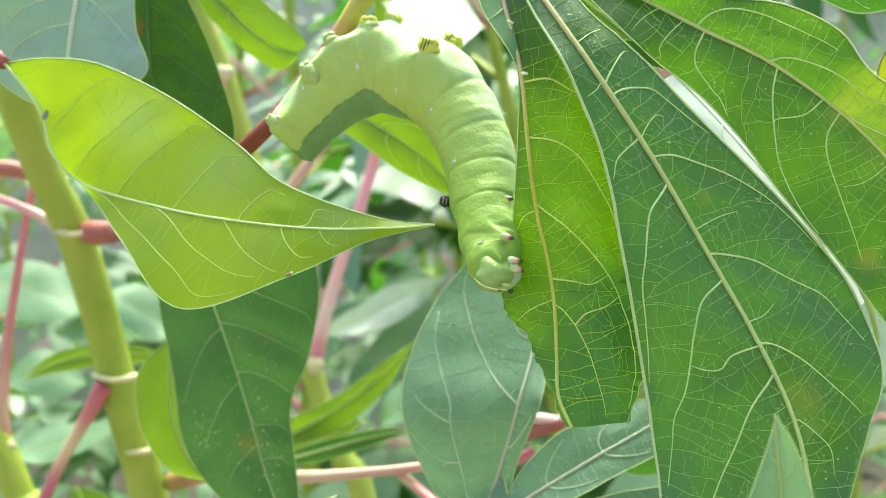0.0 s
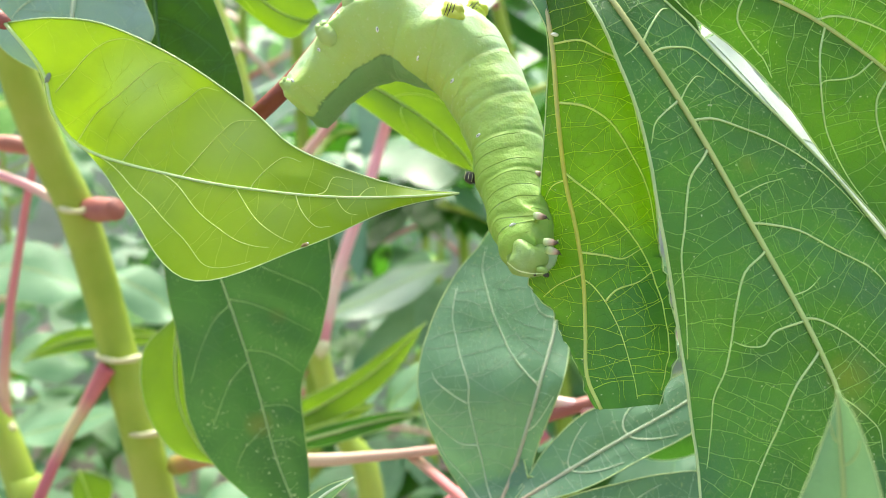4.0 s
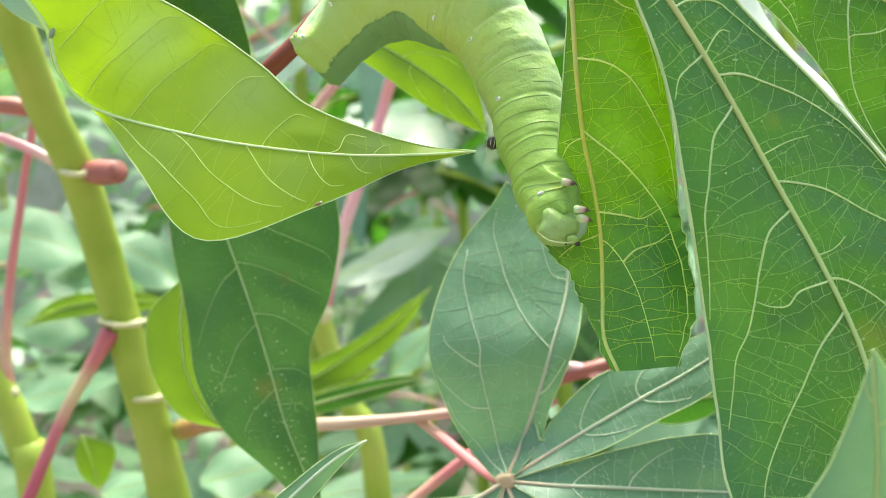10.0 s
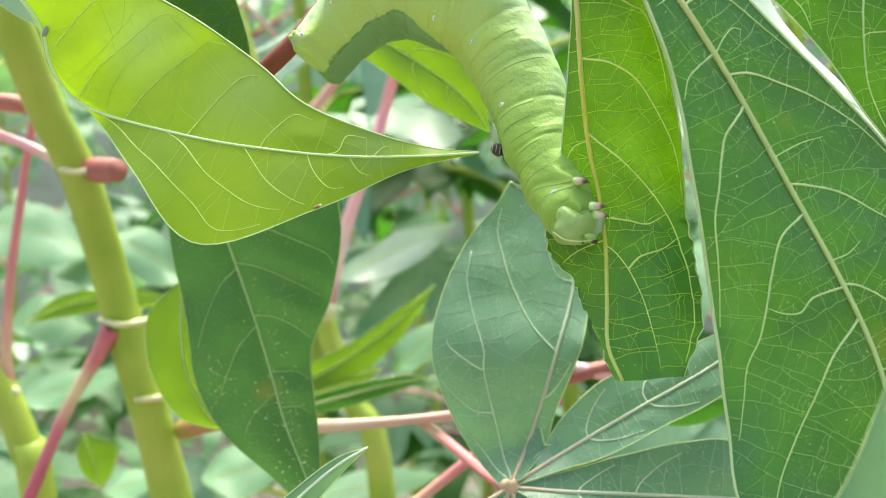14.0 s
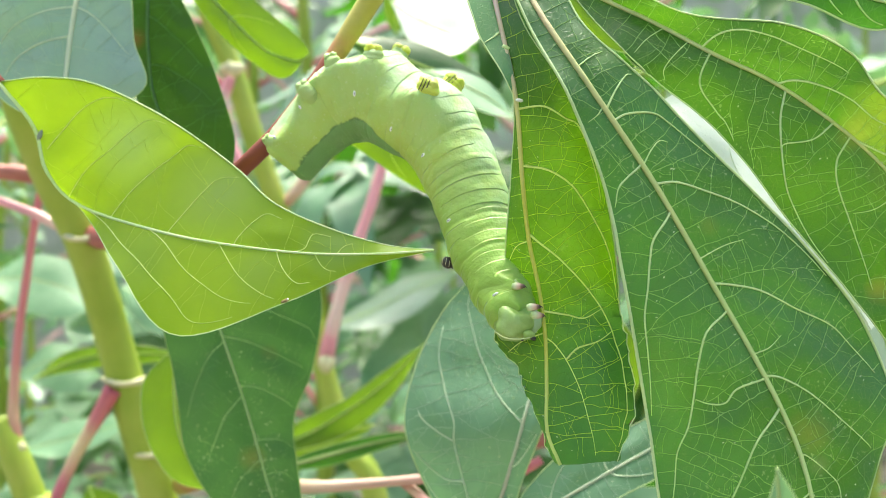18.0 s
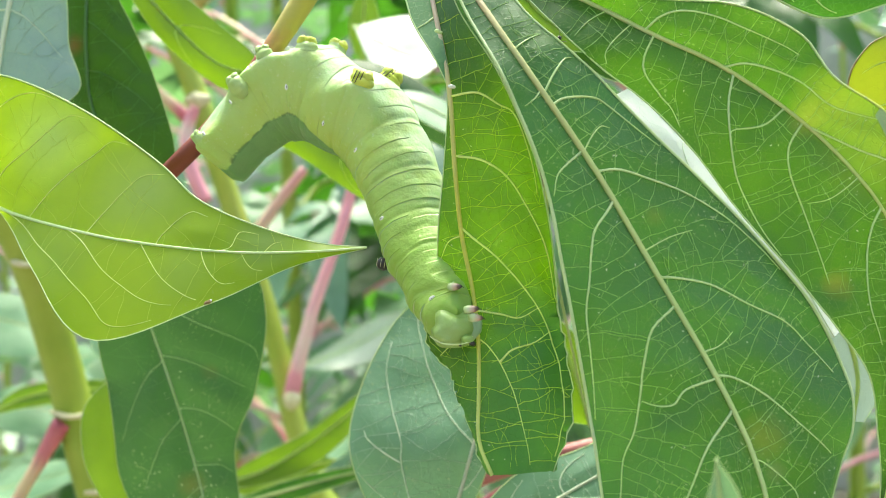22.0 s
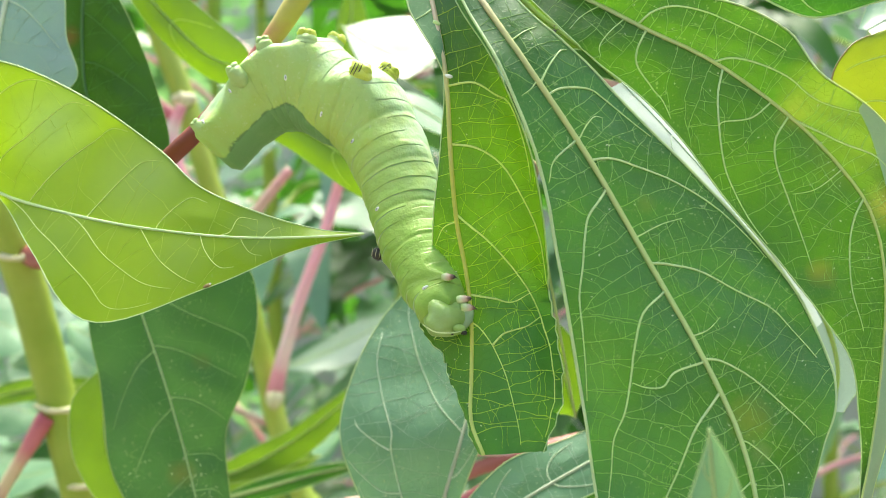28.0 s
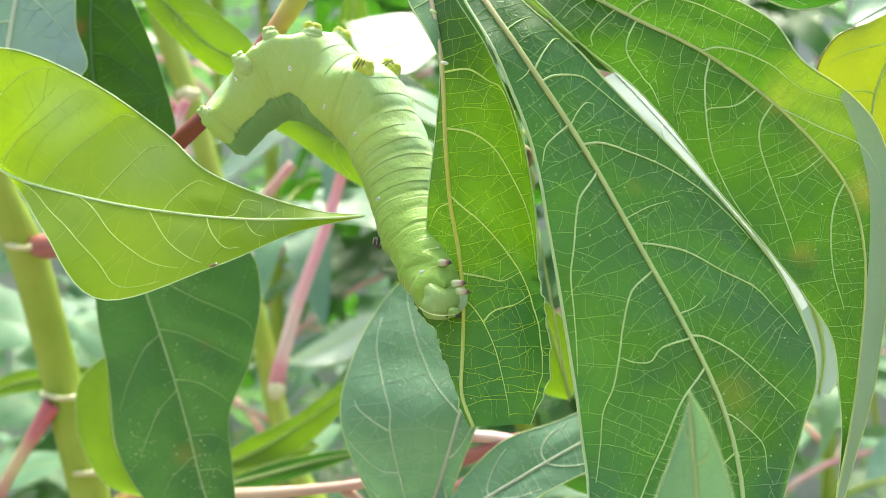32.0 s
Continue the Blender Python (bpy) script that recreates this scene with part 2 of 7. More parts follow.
LEAF_BROAD = leaf_material("leaf_broad", (0.043, 0.132, 0.062), (0.048, 0.132, 0.014), (0.30, 0.44, 0.12), (0.10, 0.31, 0.006), 0.34, sheen=0.55, rough=0.36, net=0.45, spots=0.9,
                           stains_and_light=(((0.05486, 0.153, 0.77679), 0.0045, (0.20, 0.22, 0.03)), ((0.05635, 0.153, 0.77196), 0.003, (0.26, 0.30, 0.12)), ((0.04053, 0.153, 0.808), 0.002, (0.12, 0.2, 0.03))), origin=HUB)
LEAF_BENT = leaf_material("leaf_bent", (0.030, 0.105, 0.010), (0.013, 0.066, 0.018), (0.34, 0.48, 0.10), (0.115, 0.31, 0.004), 0.39, sheen=0.5, net=0.6, spots=0.9,
                          stains_and_light=(((0.06373, 0.156, 0.82219), 0.0035, (0.24, 0.30, 0.03)), ((0.07742, 0.156, 0.80851), 0.0042, (0.32, 0.30, 0.05)), ((0.06802, 0.155, 0.82516), 0.0075, (0.28, 0.38, 0.02)), ((0.0671, 0.156, 0.79781), 0.003, (0.26, 0.26, 0.03)), ((0.07398, 0.155, 0.81811), 0.010, (0.22, 0.34, 0.02))), origin=HUB)
LEAF_SPOTTED = leaf_material("leaf_spotted", (0.030, 0.092, 0.028), (0.042, 0.112, 0.034), (0.10, 0.2, 0.08), (0.08, 0.25, 0.03), 0.28, sheen=0.6, net=0.12, spots=1.0, rough=0.36,
                             stains_and_light=(((-0.04213, 0.235, 0.77867), 0.0034, (0.12, 0.12, 0.03)), ((-0.04145, 0.235, 0.77853), 0.0016, (0.015, 0.015, 0.008)), ((-0.04145, 0.235, 0.77853), 0.0012, (0.01, 0.01, 0.006)), ((-0.04634, 0.235, 0.7536), 0.004, (0.14, 0.16, 0.03))), origin=(-0.06481, 0.235, 0.81043))
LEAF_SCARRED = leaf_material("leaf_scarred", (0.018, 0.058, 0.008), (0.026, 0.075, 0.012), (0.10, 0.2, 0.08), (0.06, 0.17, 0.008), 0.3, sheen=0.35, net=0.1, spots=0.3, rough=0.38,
                             stains_and_light=(((-0.07146, 0.228, 0.8513), 0.0030, (0.16, 0.07, 0.02)),), origin=(-0.06995, 0.228, 0.88846))
VEIN_PALE = flesh_material("vein_pale", [(0.58, 0.75, 0.31), (0.66, 0.80, 0.42)], inner=0.2, glow=(0.6, 0.85, 0.2), rough=0.4)
VEIN_GOLD = flesh_material("vein_gold", [(0.66, 0.80, 0.22), (0.72, 0.84, 0.32)], inner=0.25, glow=(0.95, 1.0, 0.25), rough=0.4)
VEIN_GLEAM = flesh_material("vein_gleam", [(0.38, 0.58, 0.06), (0.47, 0.65, 0.10)], inner=0.3, glow=(0.85, 0.95, 0.06), rough=0.4)
VEIN_NET = flesh_material("vein_net", [(0.30, 0.50, 0.15), (0.38, 0.56, 0.22)], inner=0.2, glow=(0.55, 0.85, 0.1), rough=0.4)
VEIN_BROWN = along_material("vein_brown", [(0.0, (0.60, 0.52, 0.34)), (0.12, (0.64, 0.70, 0.30)), (0.5, (0.66, 0.76, 0.28)), (0.8, (0.62, 0.72, 0.26)), (1.0, (0.60, 0.72, 0.30))], inner=0.3)
VEIN_TAN = along_material("vein_tan", [(0.0, (0.68, 0.42, 0.40)), (0.22, (0.72, 0.58, 0.52)), (0.31, (0.72, 0.70, 0.26)), (0.45, (0.72, 0.70, 0.12)), (0.7, (0.72, 0.74, 0.15)), (0.85, (0.66, 0.76, 0.22)), (1.0, (0.64, 0.76, 0.26))], inner=0.3)
VEIN_RIB = along_material("vein_rib", [(0.0, (0.58, 0.32, 0.28)), (0.15, (0.56, 0.44, 0.26)), (0.30, (0.55, 0.57, 0.24)), (0.5, (0.55, 0.68, 0.26)), (1.0, (0.56, 0.73, 0.32))], inner=0.15)
VEIN_STAR = along_material("vein_star", [(0.0, (0.62, 0.46, 0.30)), (0.12, (0.60, 0.50, 0.38)), (0.3, (0.55, 0.60, 0.46)), (1.0, (0.52, 0.64, 0.46))], inner=0.15)
VEIN_DUST = flesh_material("vein_dust", [(0.60, 0.72, 0.52), (0.68, 0.77, 0.60)], inner=0.1, glow=(0.5, 0.7, 0.3))
VEIN_MIST = flesh_material("vein_mist", [(0.36, 0.52, 0.22), (0.44, 0.58, 0.30)], inner=0.1, glow=(0.4, 0.6, 0.2))
VEIN_FAINT = flesh_material("vein_faint", [(0.42, 0.56, 0.08), (0.48, 0.60, 0.14)], inner=0.4, glow=(0.9, 1.0, 0.1))
VEIN_SHADE = flesh_material("vein_shade", [(0.09, 0.20, 0.07), (0.13, 0.25, 0.09)], inner=0.2, glow=(0.15, 0.35, 0.06))
VEIN_DUSK = flesh_material("vein_dusk", [(0.36, 0.50, 0.36), (0.43, 0.56, 0.42)], inner=0.1, glow=(0.3, 0.5, 0.2))
VEIN_DULL = flesh_material("vein_dull", [(0.34, 0.46, 0.16), (0.42, 0.52, 0.22)], inner=0.1, glow=(0.4, 0.6, 0.2))
VEIN_YELLOW = flesh_material("vein_yellow", [(0.46, 0.62, 0.16), (0.52, 0.66, 0.22)], inner=0.35, glow=(0.6, 0.8, 0.16))
MARGIN = flesh_material("leaf_margin", [(0.62, 0.74, 0.42), (0.52, 0.66, 0.32)], inner=0.25, glow=(0.75, 0.9, 0.4))
BROWN_EDGE = flesh_material("browned_edge", [(0.16, 0.09, 0.03), (0.30, 0.22, 0.08), (0.10, 0.05, 0.02)], scale=300.0, inner=0.0)
SPECK = flesh_material("speck_dust", [(0.50, 0.60, 0.34), (0.66, 0.70, 0.52)], inner=0.0, rough=0.8)
SAP = flesh_material("dried_sap", [(0.85, 0.86, 0.78), (0.8, 0.8, 0.7)], inner=0.0, rough=0.25)
STEM_GREEN = flesh_material("stem_green", [(0.25, 0.36, 0.03), (0.31, 0.41, 0.045), (0.36, 0.43, 0.07)], scale=40.0, inner=0.0)
SCAR = flesh_material("leaf_scar", [(0.55, 0.52, 0.28), (0.62, 0.6, 0.38)], inner=0.0)
PETIOLE_RED = flesh_material("petiole_red", [(0.30, 0.08, 0.075), (0.40, 0.15, 0.12)], inner=0.0, scale=50.0)
PETIOLE_PINK = along_material("petiole_pink", [(0.0, (0.50, 0.18, 0.20)), (0.12, (0.68, 0.28, 0.33)), (0.27, (0.74, 0.56, 0.50)), (0.48, (0.80, 0.38, 0.45)), (1.0, (0.78, 0.32, 0.40))])
PETIOLE_ROSE = along_material("petiole_rose", [(0.0, (0.48, 0.16, 0.16)), (0.2, (0.62, 0.40, 0.28)), (0.4, (0.58, 0.20, 0.22)), (1.0, (0.54, 0.15, 0.18))])
PETIOLE_TWO = along_material("petiole_two_tone", [(0.0, (0.20, 0.035, 0.022)), (0.40, (0.27, 0.06, 0.03)), (0.46, (0.44, 0.22, 0.07)), (0.52, (0.44, 0.38, 0.07)), (0.8, (0.40, 0.42, 0.07)), (1.0, (0.44, 0.38, 0.1))])
PETIOLE_FADE = along_material("petiole_fade", [(0.0, (0.42, 0.08, 0.11)), (0.2, (0.52, 0.16, 0.18)), (0.42, (0.62, 0.50, 0.28)), (0.66, (0.50, 0.15, 0.19)), (1.0, (0.42, 0.06, 0.12))])
PETIOLE_DUSK = along_material("petiole_dusk", [(0.0, (0.32, 0.28, 0.06)), (0.12, (0.36, 0.16, 0.07)), (0.3, (0.50, 0.34, 0.20)), (0.45, (0.58, 0.42, 0.32)), (1.0, (0.58, 0.28, 0.28))])


# ---------------------------------------------------------------- small tools
ORIGIN = {}


def thing(name, at, label, category, group="", kind=""):
    ob = new(name)
    ob.empty_display_size = 0.01
    ob.location = at
    ORIGIN[ob.name] = Vector(at)
    return tagged(ob, label, category, group, kind)


def part(name, bm, material, parent, label="", origin=None):
    """One mesh object under a thing or a part; the bmesh is in world metres."""
    base = ORIGIN[parent.name] if parent else Vector((0, 0, 0))
    own = Vector(origin) if origin is not None else base
    bmesh.ops.translate(bm, vec=-own, verts=bm.verts)
    me = bpy.data.meshes.new(name)
    bm.to_mesh(me)
    bm.free()
    for p in me.polygons:
        p.use_smooth = True
    for m in material if isinstance(material, (list, tuple)) else (material,):
        me.materials.append(m)
    ob = new(name, me)
    ob.parent = parent
    ob.location = own - base
    ORIGIN[ob.name] = own
    if label:
        tagged(ob, label)
    return ob


def spline(points, s):
    """A smooth curve through the points, s from 0 to 1."""
    n = len(points) - 1
    x = min(max(s, 0.0), 1.0) * n
    i = min(int(x), n - 1)
    f = x - i
    p1, p2 = Vector(points[i]), Vector(points[i + 1])
    p0 = Vector(points[i - 1]) if i else 2 * p1 - p2
    p3 = Vector(points[i + 2]) if i + 2 <= n else 2 * p2 - p1
    return 0.5 * (2 * p1 + (p2 - p0) * f + (2 * p0 - 5 * p1 + 4 * p2 - p3) * f * f + (3 * p1 - p0 - 3 * p2 + p3) * f ** 3)


def value(list_, s):
    n = len(list_) - 1
    x = min(max(s, 0.0), 1.0) * n
    i = min(int(x), n - 1)
    return list_[i] + (list_[i + 1] - list_[i]) * (x - i)


def tube(bm, points, radii, steps=16, sides=8, uneven=0.0, smooth=True, close=True):
    """A round stalk along a curve, with its radius along the way; UV v runs along it."""
    uv = bm.loops.layers.uv.verify()
    path = [spline(points, i / steps) for i in range(steps + 1)] if smooth else [Vector(p) for p in points]
    steps = len(path) - 1
    rings, across = [], None
    for i, p in enumerate(path):
        t = (path[min(i + 1, steps)] - path[max(i - 1, 0)]).normalized()
        if across is None:
            across = t.orthogonal().normalized()
        across = (across - t * across.dot(t)).normalized()
        other = t.cross(across)
        r = value(radii, i / steps)
        ring = []
        for k in range(sides):
            a = 2 * math.pi * k / sides
            d = across * math.cos(a) + other * math.sin(a)
            q = p + d * r * (1 + uneven * noise.noise((p + d * r) * 180))
            ring.append(bm.verts.new(q))
        rings.append(ring)
    for i in range(steps):
        for k in range(sides):
            f = bm.faces.new((rings[i][k], rings[i][(k + 1) % sides], rings[i + 1][(k + 1) % sides], rings[i + 1][k]))
            for loop, v in zip(f.loops, (i, i, i + 1, i + 1)):
                loop[uv].uv = (k / sides, v / steps)
    if close:
        for ring, s in ((rings[0], 0.0), (rings[-1], 1.0)):
            f = bm.faces.new(ring if s else ring[::-1])
            for loop in f.loops:
                loop[uv].uv = (0.5, s)
    return bm


def blob(bm, at, size, turn=(0, 0, 0), rough=0.0, seg=12):
    """An uneven rounded lump."""
    m = Matrix.LocRotScale(at, Euler([radians(a) for a in turn]), size)
    made = bmesh.ops.create_uvsphere(bm, u_segments=seg, v_segments=max(6, seg * 2 // 3), radius=1.0)["verts"]
    for v in made:
        if rough:
            v.co *= 1 + rough * noise.noise(v.co * 1.7 + Vector(at) * 900)
        v.co = m @ v.co
    return bm


class Blade:
    """A leaf blade between its midrib and its two edges, cupped, gently uneven and quilted between its side veins."""

    def __init__(self, rib, left, right, cup=0.0, wave=0.0004, ragged=None, seed=0.0, veins=(), quilt=0.0):
        self.rib, self.left, self.right, self.cup, self.wave, self.ragged, self.seed = rib, left, right, cup, wave, ragged, seed
        self.relief = None
        self.veins = [(v[0], self.course(v)) for v in veins]
        if quilt:
            self.puff(quilt)

    @staticmethod
    def course(vein):
        """The points (u, v) of a side vein: given one by one, or as start, end, reach and bend of an arch."""
        if isinstance(vein[1], tuple):
            return list(vein[1:])
        v0, v1, reach = vein[1:4]
        bend = vein[4] if len(vein) > 4 else 1.5
        return [(reach * (1 - (1 - s) ** 1.25), min(1.0, max(0.0, v0 + (v1 - v0) * s ** bend))) for s in (0, 0.25, 0.5, 0.75, 1)]

    def puff(self, height):
        """A table of how far the blade bulges out between its rib, veins and edges."""
        marks = [self.at(0, i / 60) for i in range(61)]
        for side, pts in self.veins:
            line = [spline([(u, v, 0) for u, v in pts], i / 24) for i in range(25)]
            marks += [self.at(side * max(1e-4, min(1.0, q.x)), min(1.0, max(0.0, q.y))) for q in line]
        marks = np.array([(p.x, p.z) for p in marks])
        table = np.zeros((81, 41))
        for j in range(81):
            for i in range(41):
                p = self.at((i - 20) / 20, j / 80)
                d = math.sqrt(((marks - (p.x, p.z)) ** 2).sum(1).min())
                table[j, i] = height * (1 - math.exp(-(d / 0.0028) ** 2)) * (0.75 + 0.5 * noise.noise(p * 190))
        self.relief = table

    def at(self, u, v):
        m = spline(self.rib, v)
        e = spline(self.left if u < 0 else self.right, v)
        a = abs(u)
        p = m.lerp(e, a)
        w = (e - m).length
        p.y -= self.cup * w * math.sin(math.pi * min(a, 1.0))
        if self.ragged and a > 0.8 and v > self.ragged:
            k = (a - 0.8) / 0.2
            p += Vector((noise.noise(p * 1100), 0, noise.noise(p * 1100 + Vector((7, 0, 0))))) * (0.0008 * k)
        p.y += self.wave * a * 2 * noise.noise(p * 75 + Vector((self.seed, 0, 0)))
        if self.relief is not None:
            x, y = min(39.999, max(0.0, u * 20 + 20)), min(79.999, max(0.0, v * 80))
            i, j = int(x), int(y)
            f, g = x - i, y - j
            t = self.relief
            p.y -= (t[j, i] * (1 - f) + t[j, i + 1] * f) * (1 - g) + (t[j + 1, i] * (1 - f) + t[j + 1, i + 1] * f) * g
        return p

    def mesh(self, along=44, across=9):
        bm = bmesh.new()
        uv = bm.loops.layers.uv.verify()
        us = [i / across for i in range(-across, across + 1)]
        grid = [[bm.verts.new(self.at(u, j / along)) for u in us] for j in range(along + 1)]
        for j in range(along):
            for i in range(2 * across):
                f = bm.faces.new((grid[j][i], grid[j][i + 1], grid[j + 1][i + 1], grid[j + 1][i]))
                for loop, (a, b) in zip(f.loops, ((i, j), (i + 1, j), (i + 1, j + 1), (i, j + 1))):
                    loop[uv].uv = (us[a] / 2 + 0.5, b / along)
        bmesh.ops.remove_doubles(bm, verts=bm.verts, dist=1e-6)
        return bm

    def midrib(self, r0, r1, lift=0.0, upto=1.0, start=0.0):
        pts = [self.at(0, start + (upto - start) * i / 40) + Vector((0, lift, 0)) for i in range(41)]
        return tube(bmesh.new(), pts, [r0, (r0 + r1) / 2, r1], sides=7, smooth=False)

    def line(self, side, pts, steps):
        """Points (u, v) along a side vein, signed by its side."""
        made = [spline([(u, v, 0) for u, v in pts], i / steps) for i in range(steps + 1)]
        return [(side * max(1e-4, min(0.995, q.x)), min(1.0, max(0.0, q.y))) for q in made]

    def vein(self, side, pts, r, lift=0.0):
        if len(pts) == 3 or pts[-1][0] < 0.6:
            r = r * 0.7
        made = [self.at(u, v) + Vector((0, lift, 0)) for u, v in self.line(side, pts, 28)]
        return tube(bmesh.new(), made, [r, r * 0.8, r * 0.62, r * 0.35], sides=6, smooth=False)

    def crossing(self, rnd, each=0.0027, r=0.00008, lift=0.0):
        """The finer veins: rungs that leave the side veins and wander until they meet another vein, and a finer net between the rungs."""
        cell, step = 0.0003, 0.00026
        taken, bm, up = {}, bmesh.new(), Vector((0, lift, 0))

        def key(p):
            return round(p.x / cell), round(p.z / cell)

        def lay(pts, name):
            last = None
            for p in pts:
                n = max(1, int((p - last).length / (cell * 0.6))) if last else 1
                for k in range(n):
                    taken.setdefault(key(p if n == 1 else last.lerp(p, (k + 1) / n)), name)
                last = p

        def out(u, v, d, most, name, stray):
            path, side, turn, jog = [(u, v)], 1 if u > 0 else -1, rnd.uniform(-0.012, 0.012), 0.0
            for k in range(int(most / step)):
                if k % 4 == 0:
                    jog, was = rnd.uniform(-stray, stray), jog
                    d.rotate(Matrix.Rotation(jog - was, 2))
                p = self.at(u, v)
                pu, pv = (self.at(u + side * 0.01, v) - p) * (side * 100), (self.at(u, min(1.0, v + 0.004)) - p) * 250
                det = pu.x * pv.z - pu.z * pv.x
                if abs(det) < 1e-7:
                    break
                u += (d.x * pv.z - d.y * pv.x) / det * step
                v += (pu.x * d.y - pu.z * d.x) / det * step
                if not 0.0 < u * side < 0.99 or not 0.015 < v < 0.985:
                    return path, True
                path.append((u, v))
                if k > 2:
                    met = taken.get(key(self.at(u, v)))
                    if met is not None and (met != name or k > 6):
                        return path, True
                d.rotate(Matrix.Rotation(turn, 2))
            return path, False

        def sow(line, name, gap, spread, most, stray, sides=(-1, 1)):
            """Rungs from a line, on both sides of it."""
            made, run = [], [rnd.uniform(0.3, 1) * gap, rnd.uniform(0.3, 1) * gap]
            pts = [self.at(*q) for q in line]
            for i in range(1, len(pts) - 1):
                t = pts[i + 1] - pts[i - 1]
                if t.length < 1e-7:
                    continue
                for s, w in enumerate(sides):
                    run[s] -= (pts[i] - pts[i - 1]).length
                    if run[s] > 0:
                        continue
                    run[s] = gap * rnd.uniform(0.65, 1.4)
                    d = Vector((-t.z, t.x)).normalized() * w
                    d.rotate(Matrix.Rotation(rnd.uniform(-spread, spread), 2))
                    u = line[i][0]
                    if abs(u) < 0.003:
                        u = 0.004 if self.at(0.02, line[i][1]).x * d.x + self.at(0.02, line[i][1]).z * d.y > pts[i].x * d.x + pts[i].z * d.y else -0.004
                    path, met = out(u, line[i][1], d, most, name, stray)
                    if len(path) > 4 and (met or rnd.random() < 0.5):
                        made.append(path)
                        lay([self.at(*q) for q in path], name)
            return made

        prime = [[(1e-4, i / 200) for i in range(3, 198)]] + [[(side * 0.985, i / 200) for i in range(3, 198)] for side in (-1, 1)]
        prime += [self.line(side, pts, 70) for side, pts in self.veins]
        for n, one in enumerate(prime):
            lay([self.at(*q) for q in one], n)
        rungs = []
        for n, one in enumerate(prime):
            if n in (1, 2):
                continue
            for path in sow(one, n, each * 1.15, 0.08, 0.018, 0.24):
                rungs.append((path, r))
        finer = []
        for k, (path, _) in enumerate(rungs):
            for twig in sow(path, 1000 + k, each * 2.0, 0.3, 0.006, 0.35):
                finer.append((twig, r * 0.55))
        for path, w in rungs + finer:
            pts = path[::2] if len(path) % 2 else path[::2] + path[-1:]
            tube(bm, [self.at(*q) + up for q in pts], [w, w * 0.85, w * 0.75], sides=4, smooth=False, close=False)
        return bm

    def margin(self, side, r, lo=0.0, hi=1.0, steps=60):
        pts = [self.at(side, lo + (hi - lo) * i / steps) for i in range(steps + 1)]
        pts = [p for i, p in enumerate(pts) if i == 0 or (p - pts[i - 1]).length > 1e-5]
        return tube(bmesh.new(), pts, [r * 0.6, r, r, r * 0.6], sides=5, smooth=False)


def dress(blade, ob, rib=(0.0006, 0.0002), rib_mat=None, vein_mat=None, net_mat=None, edge=(0.00022, 0.00022), edge_mat=None, lift=0.0, r=0.00026, rungs=0.0, fine=0.36):
    """Midrib, side veins and margins on a blade, as parts of it."""
    part("midrib", blade.midrib(*rib, lift=lift), rib_mat or VEIN_PALE, ob)
    for side, pts in blade.veins:
        part("vein", blade.vein(side, pts, r, lift=lift), vein_mat or VEIN_PALE, ob)
    if rungs and len(blade.veins) > 2:
        tagged(part("vein_net", blade.crossing(random.Random(7), rungs, r * fine, lift * 0.4), net_mat or vein_mat or VEIN_NET, ob), "fine pale cross veins", kind="stuff")
    for side, e in zip((-1, 1), edge):
        if e:
            part("margin", blade.margin(side, e), edge_mat or MARGIN, ob)


def specks(blade, ob, count, lo, hi, size, seed, material):
    """Pale dust and insect specks scattered on a blade, flat little flakes."""
    rnd = random.Random(seed)
    bm = bmesh.new()
    for _ in range(count):
        u, v = rnd.uniform(-0.85, 0.85) * rnd.random() ** 0.4, lo + (hi - lo) * rnd.random() ** 0.7
        p = blade.at(u if abs(u) > 1e-3 else 1e-3, v) - Vector((0, 0.00011, 0))
        a, s = rnd.uniform(0, math.pi), size * rnd.uniform(0.4, 1.0)
        d = Vector((math.cos(a), 0, math.sin(a))) * s
        e = Vector((-math.sin(a), 0, math.cos(a))) * s * rnd.uniform(0.22, 0.7)
        ring = [bm.verts.new(q) for q in (p - d, p - d * 0.3 - e, p + d * 0.6 - e * 0.6, p + d, p + d * 0.2 + e, p - d * 0.6 + e * 0.5)]
        top = bm.verts.new(p - Vector((0, size * 0.15, 0)))
        for k in range(6):
            bm.faces.new((ring[k], ring[(k + 1) % 6], top))
    tagged(part("specks", bm, material, ob), "pale specks of dust", kind="stuff")


# ---------------------------------------------------------------- the setting
def ground():
    bm = bmesh.new()
    n, size = 60, 60.0
    rows = [[bm.verts.new((size * (i / n - 0.5), size * (j / n - 0.1), 0.05 * noise.noise(Vector((i, j, 0)) * 0.6))) for i in range(n + 1)] for j in range(n + 1)]
    for j in range(n):
        for i in range(n):
            bm.faces.new((rows[j][i], rows[j][i + 1], rows[j + 1][i + 1], rows[j + 1][i]))
    m = flesh_material("bare_earth", [(0.10, 0.085, 0.065), (0.17, 0.15, 0.12), (0.24, 0.22, 0.19)], rough=0.9, scale=14.0, inner=0.0, bump_by=0.8)
    tagged(part("ground", bm, m, None), "dry grey-brown garden earth under the plants", "ground", kind="structure")


ground()


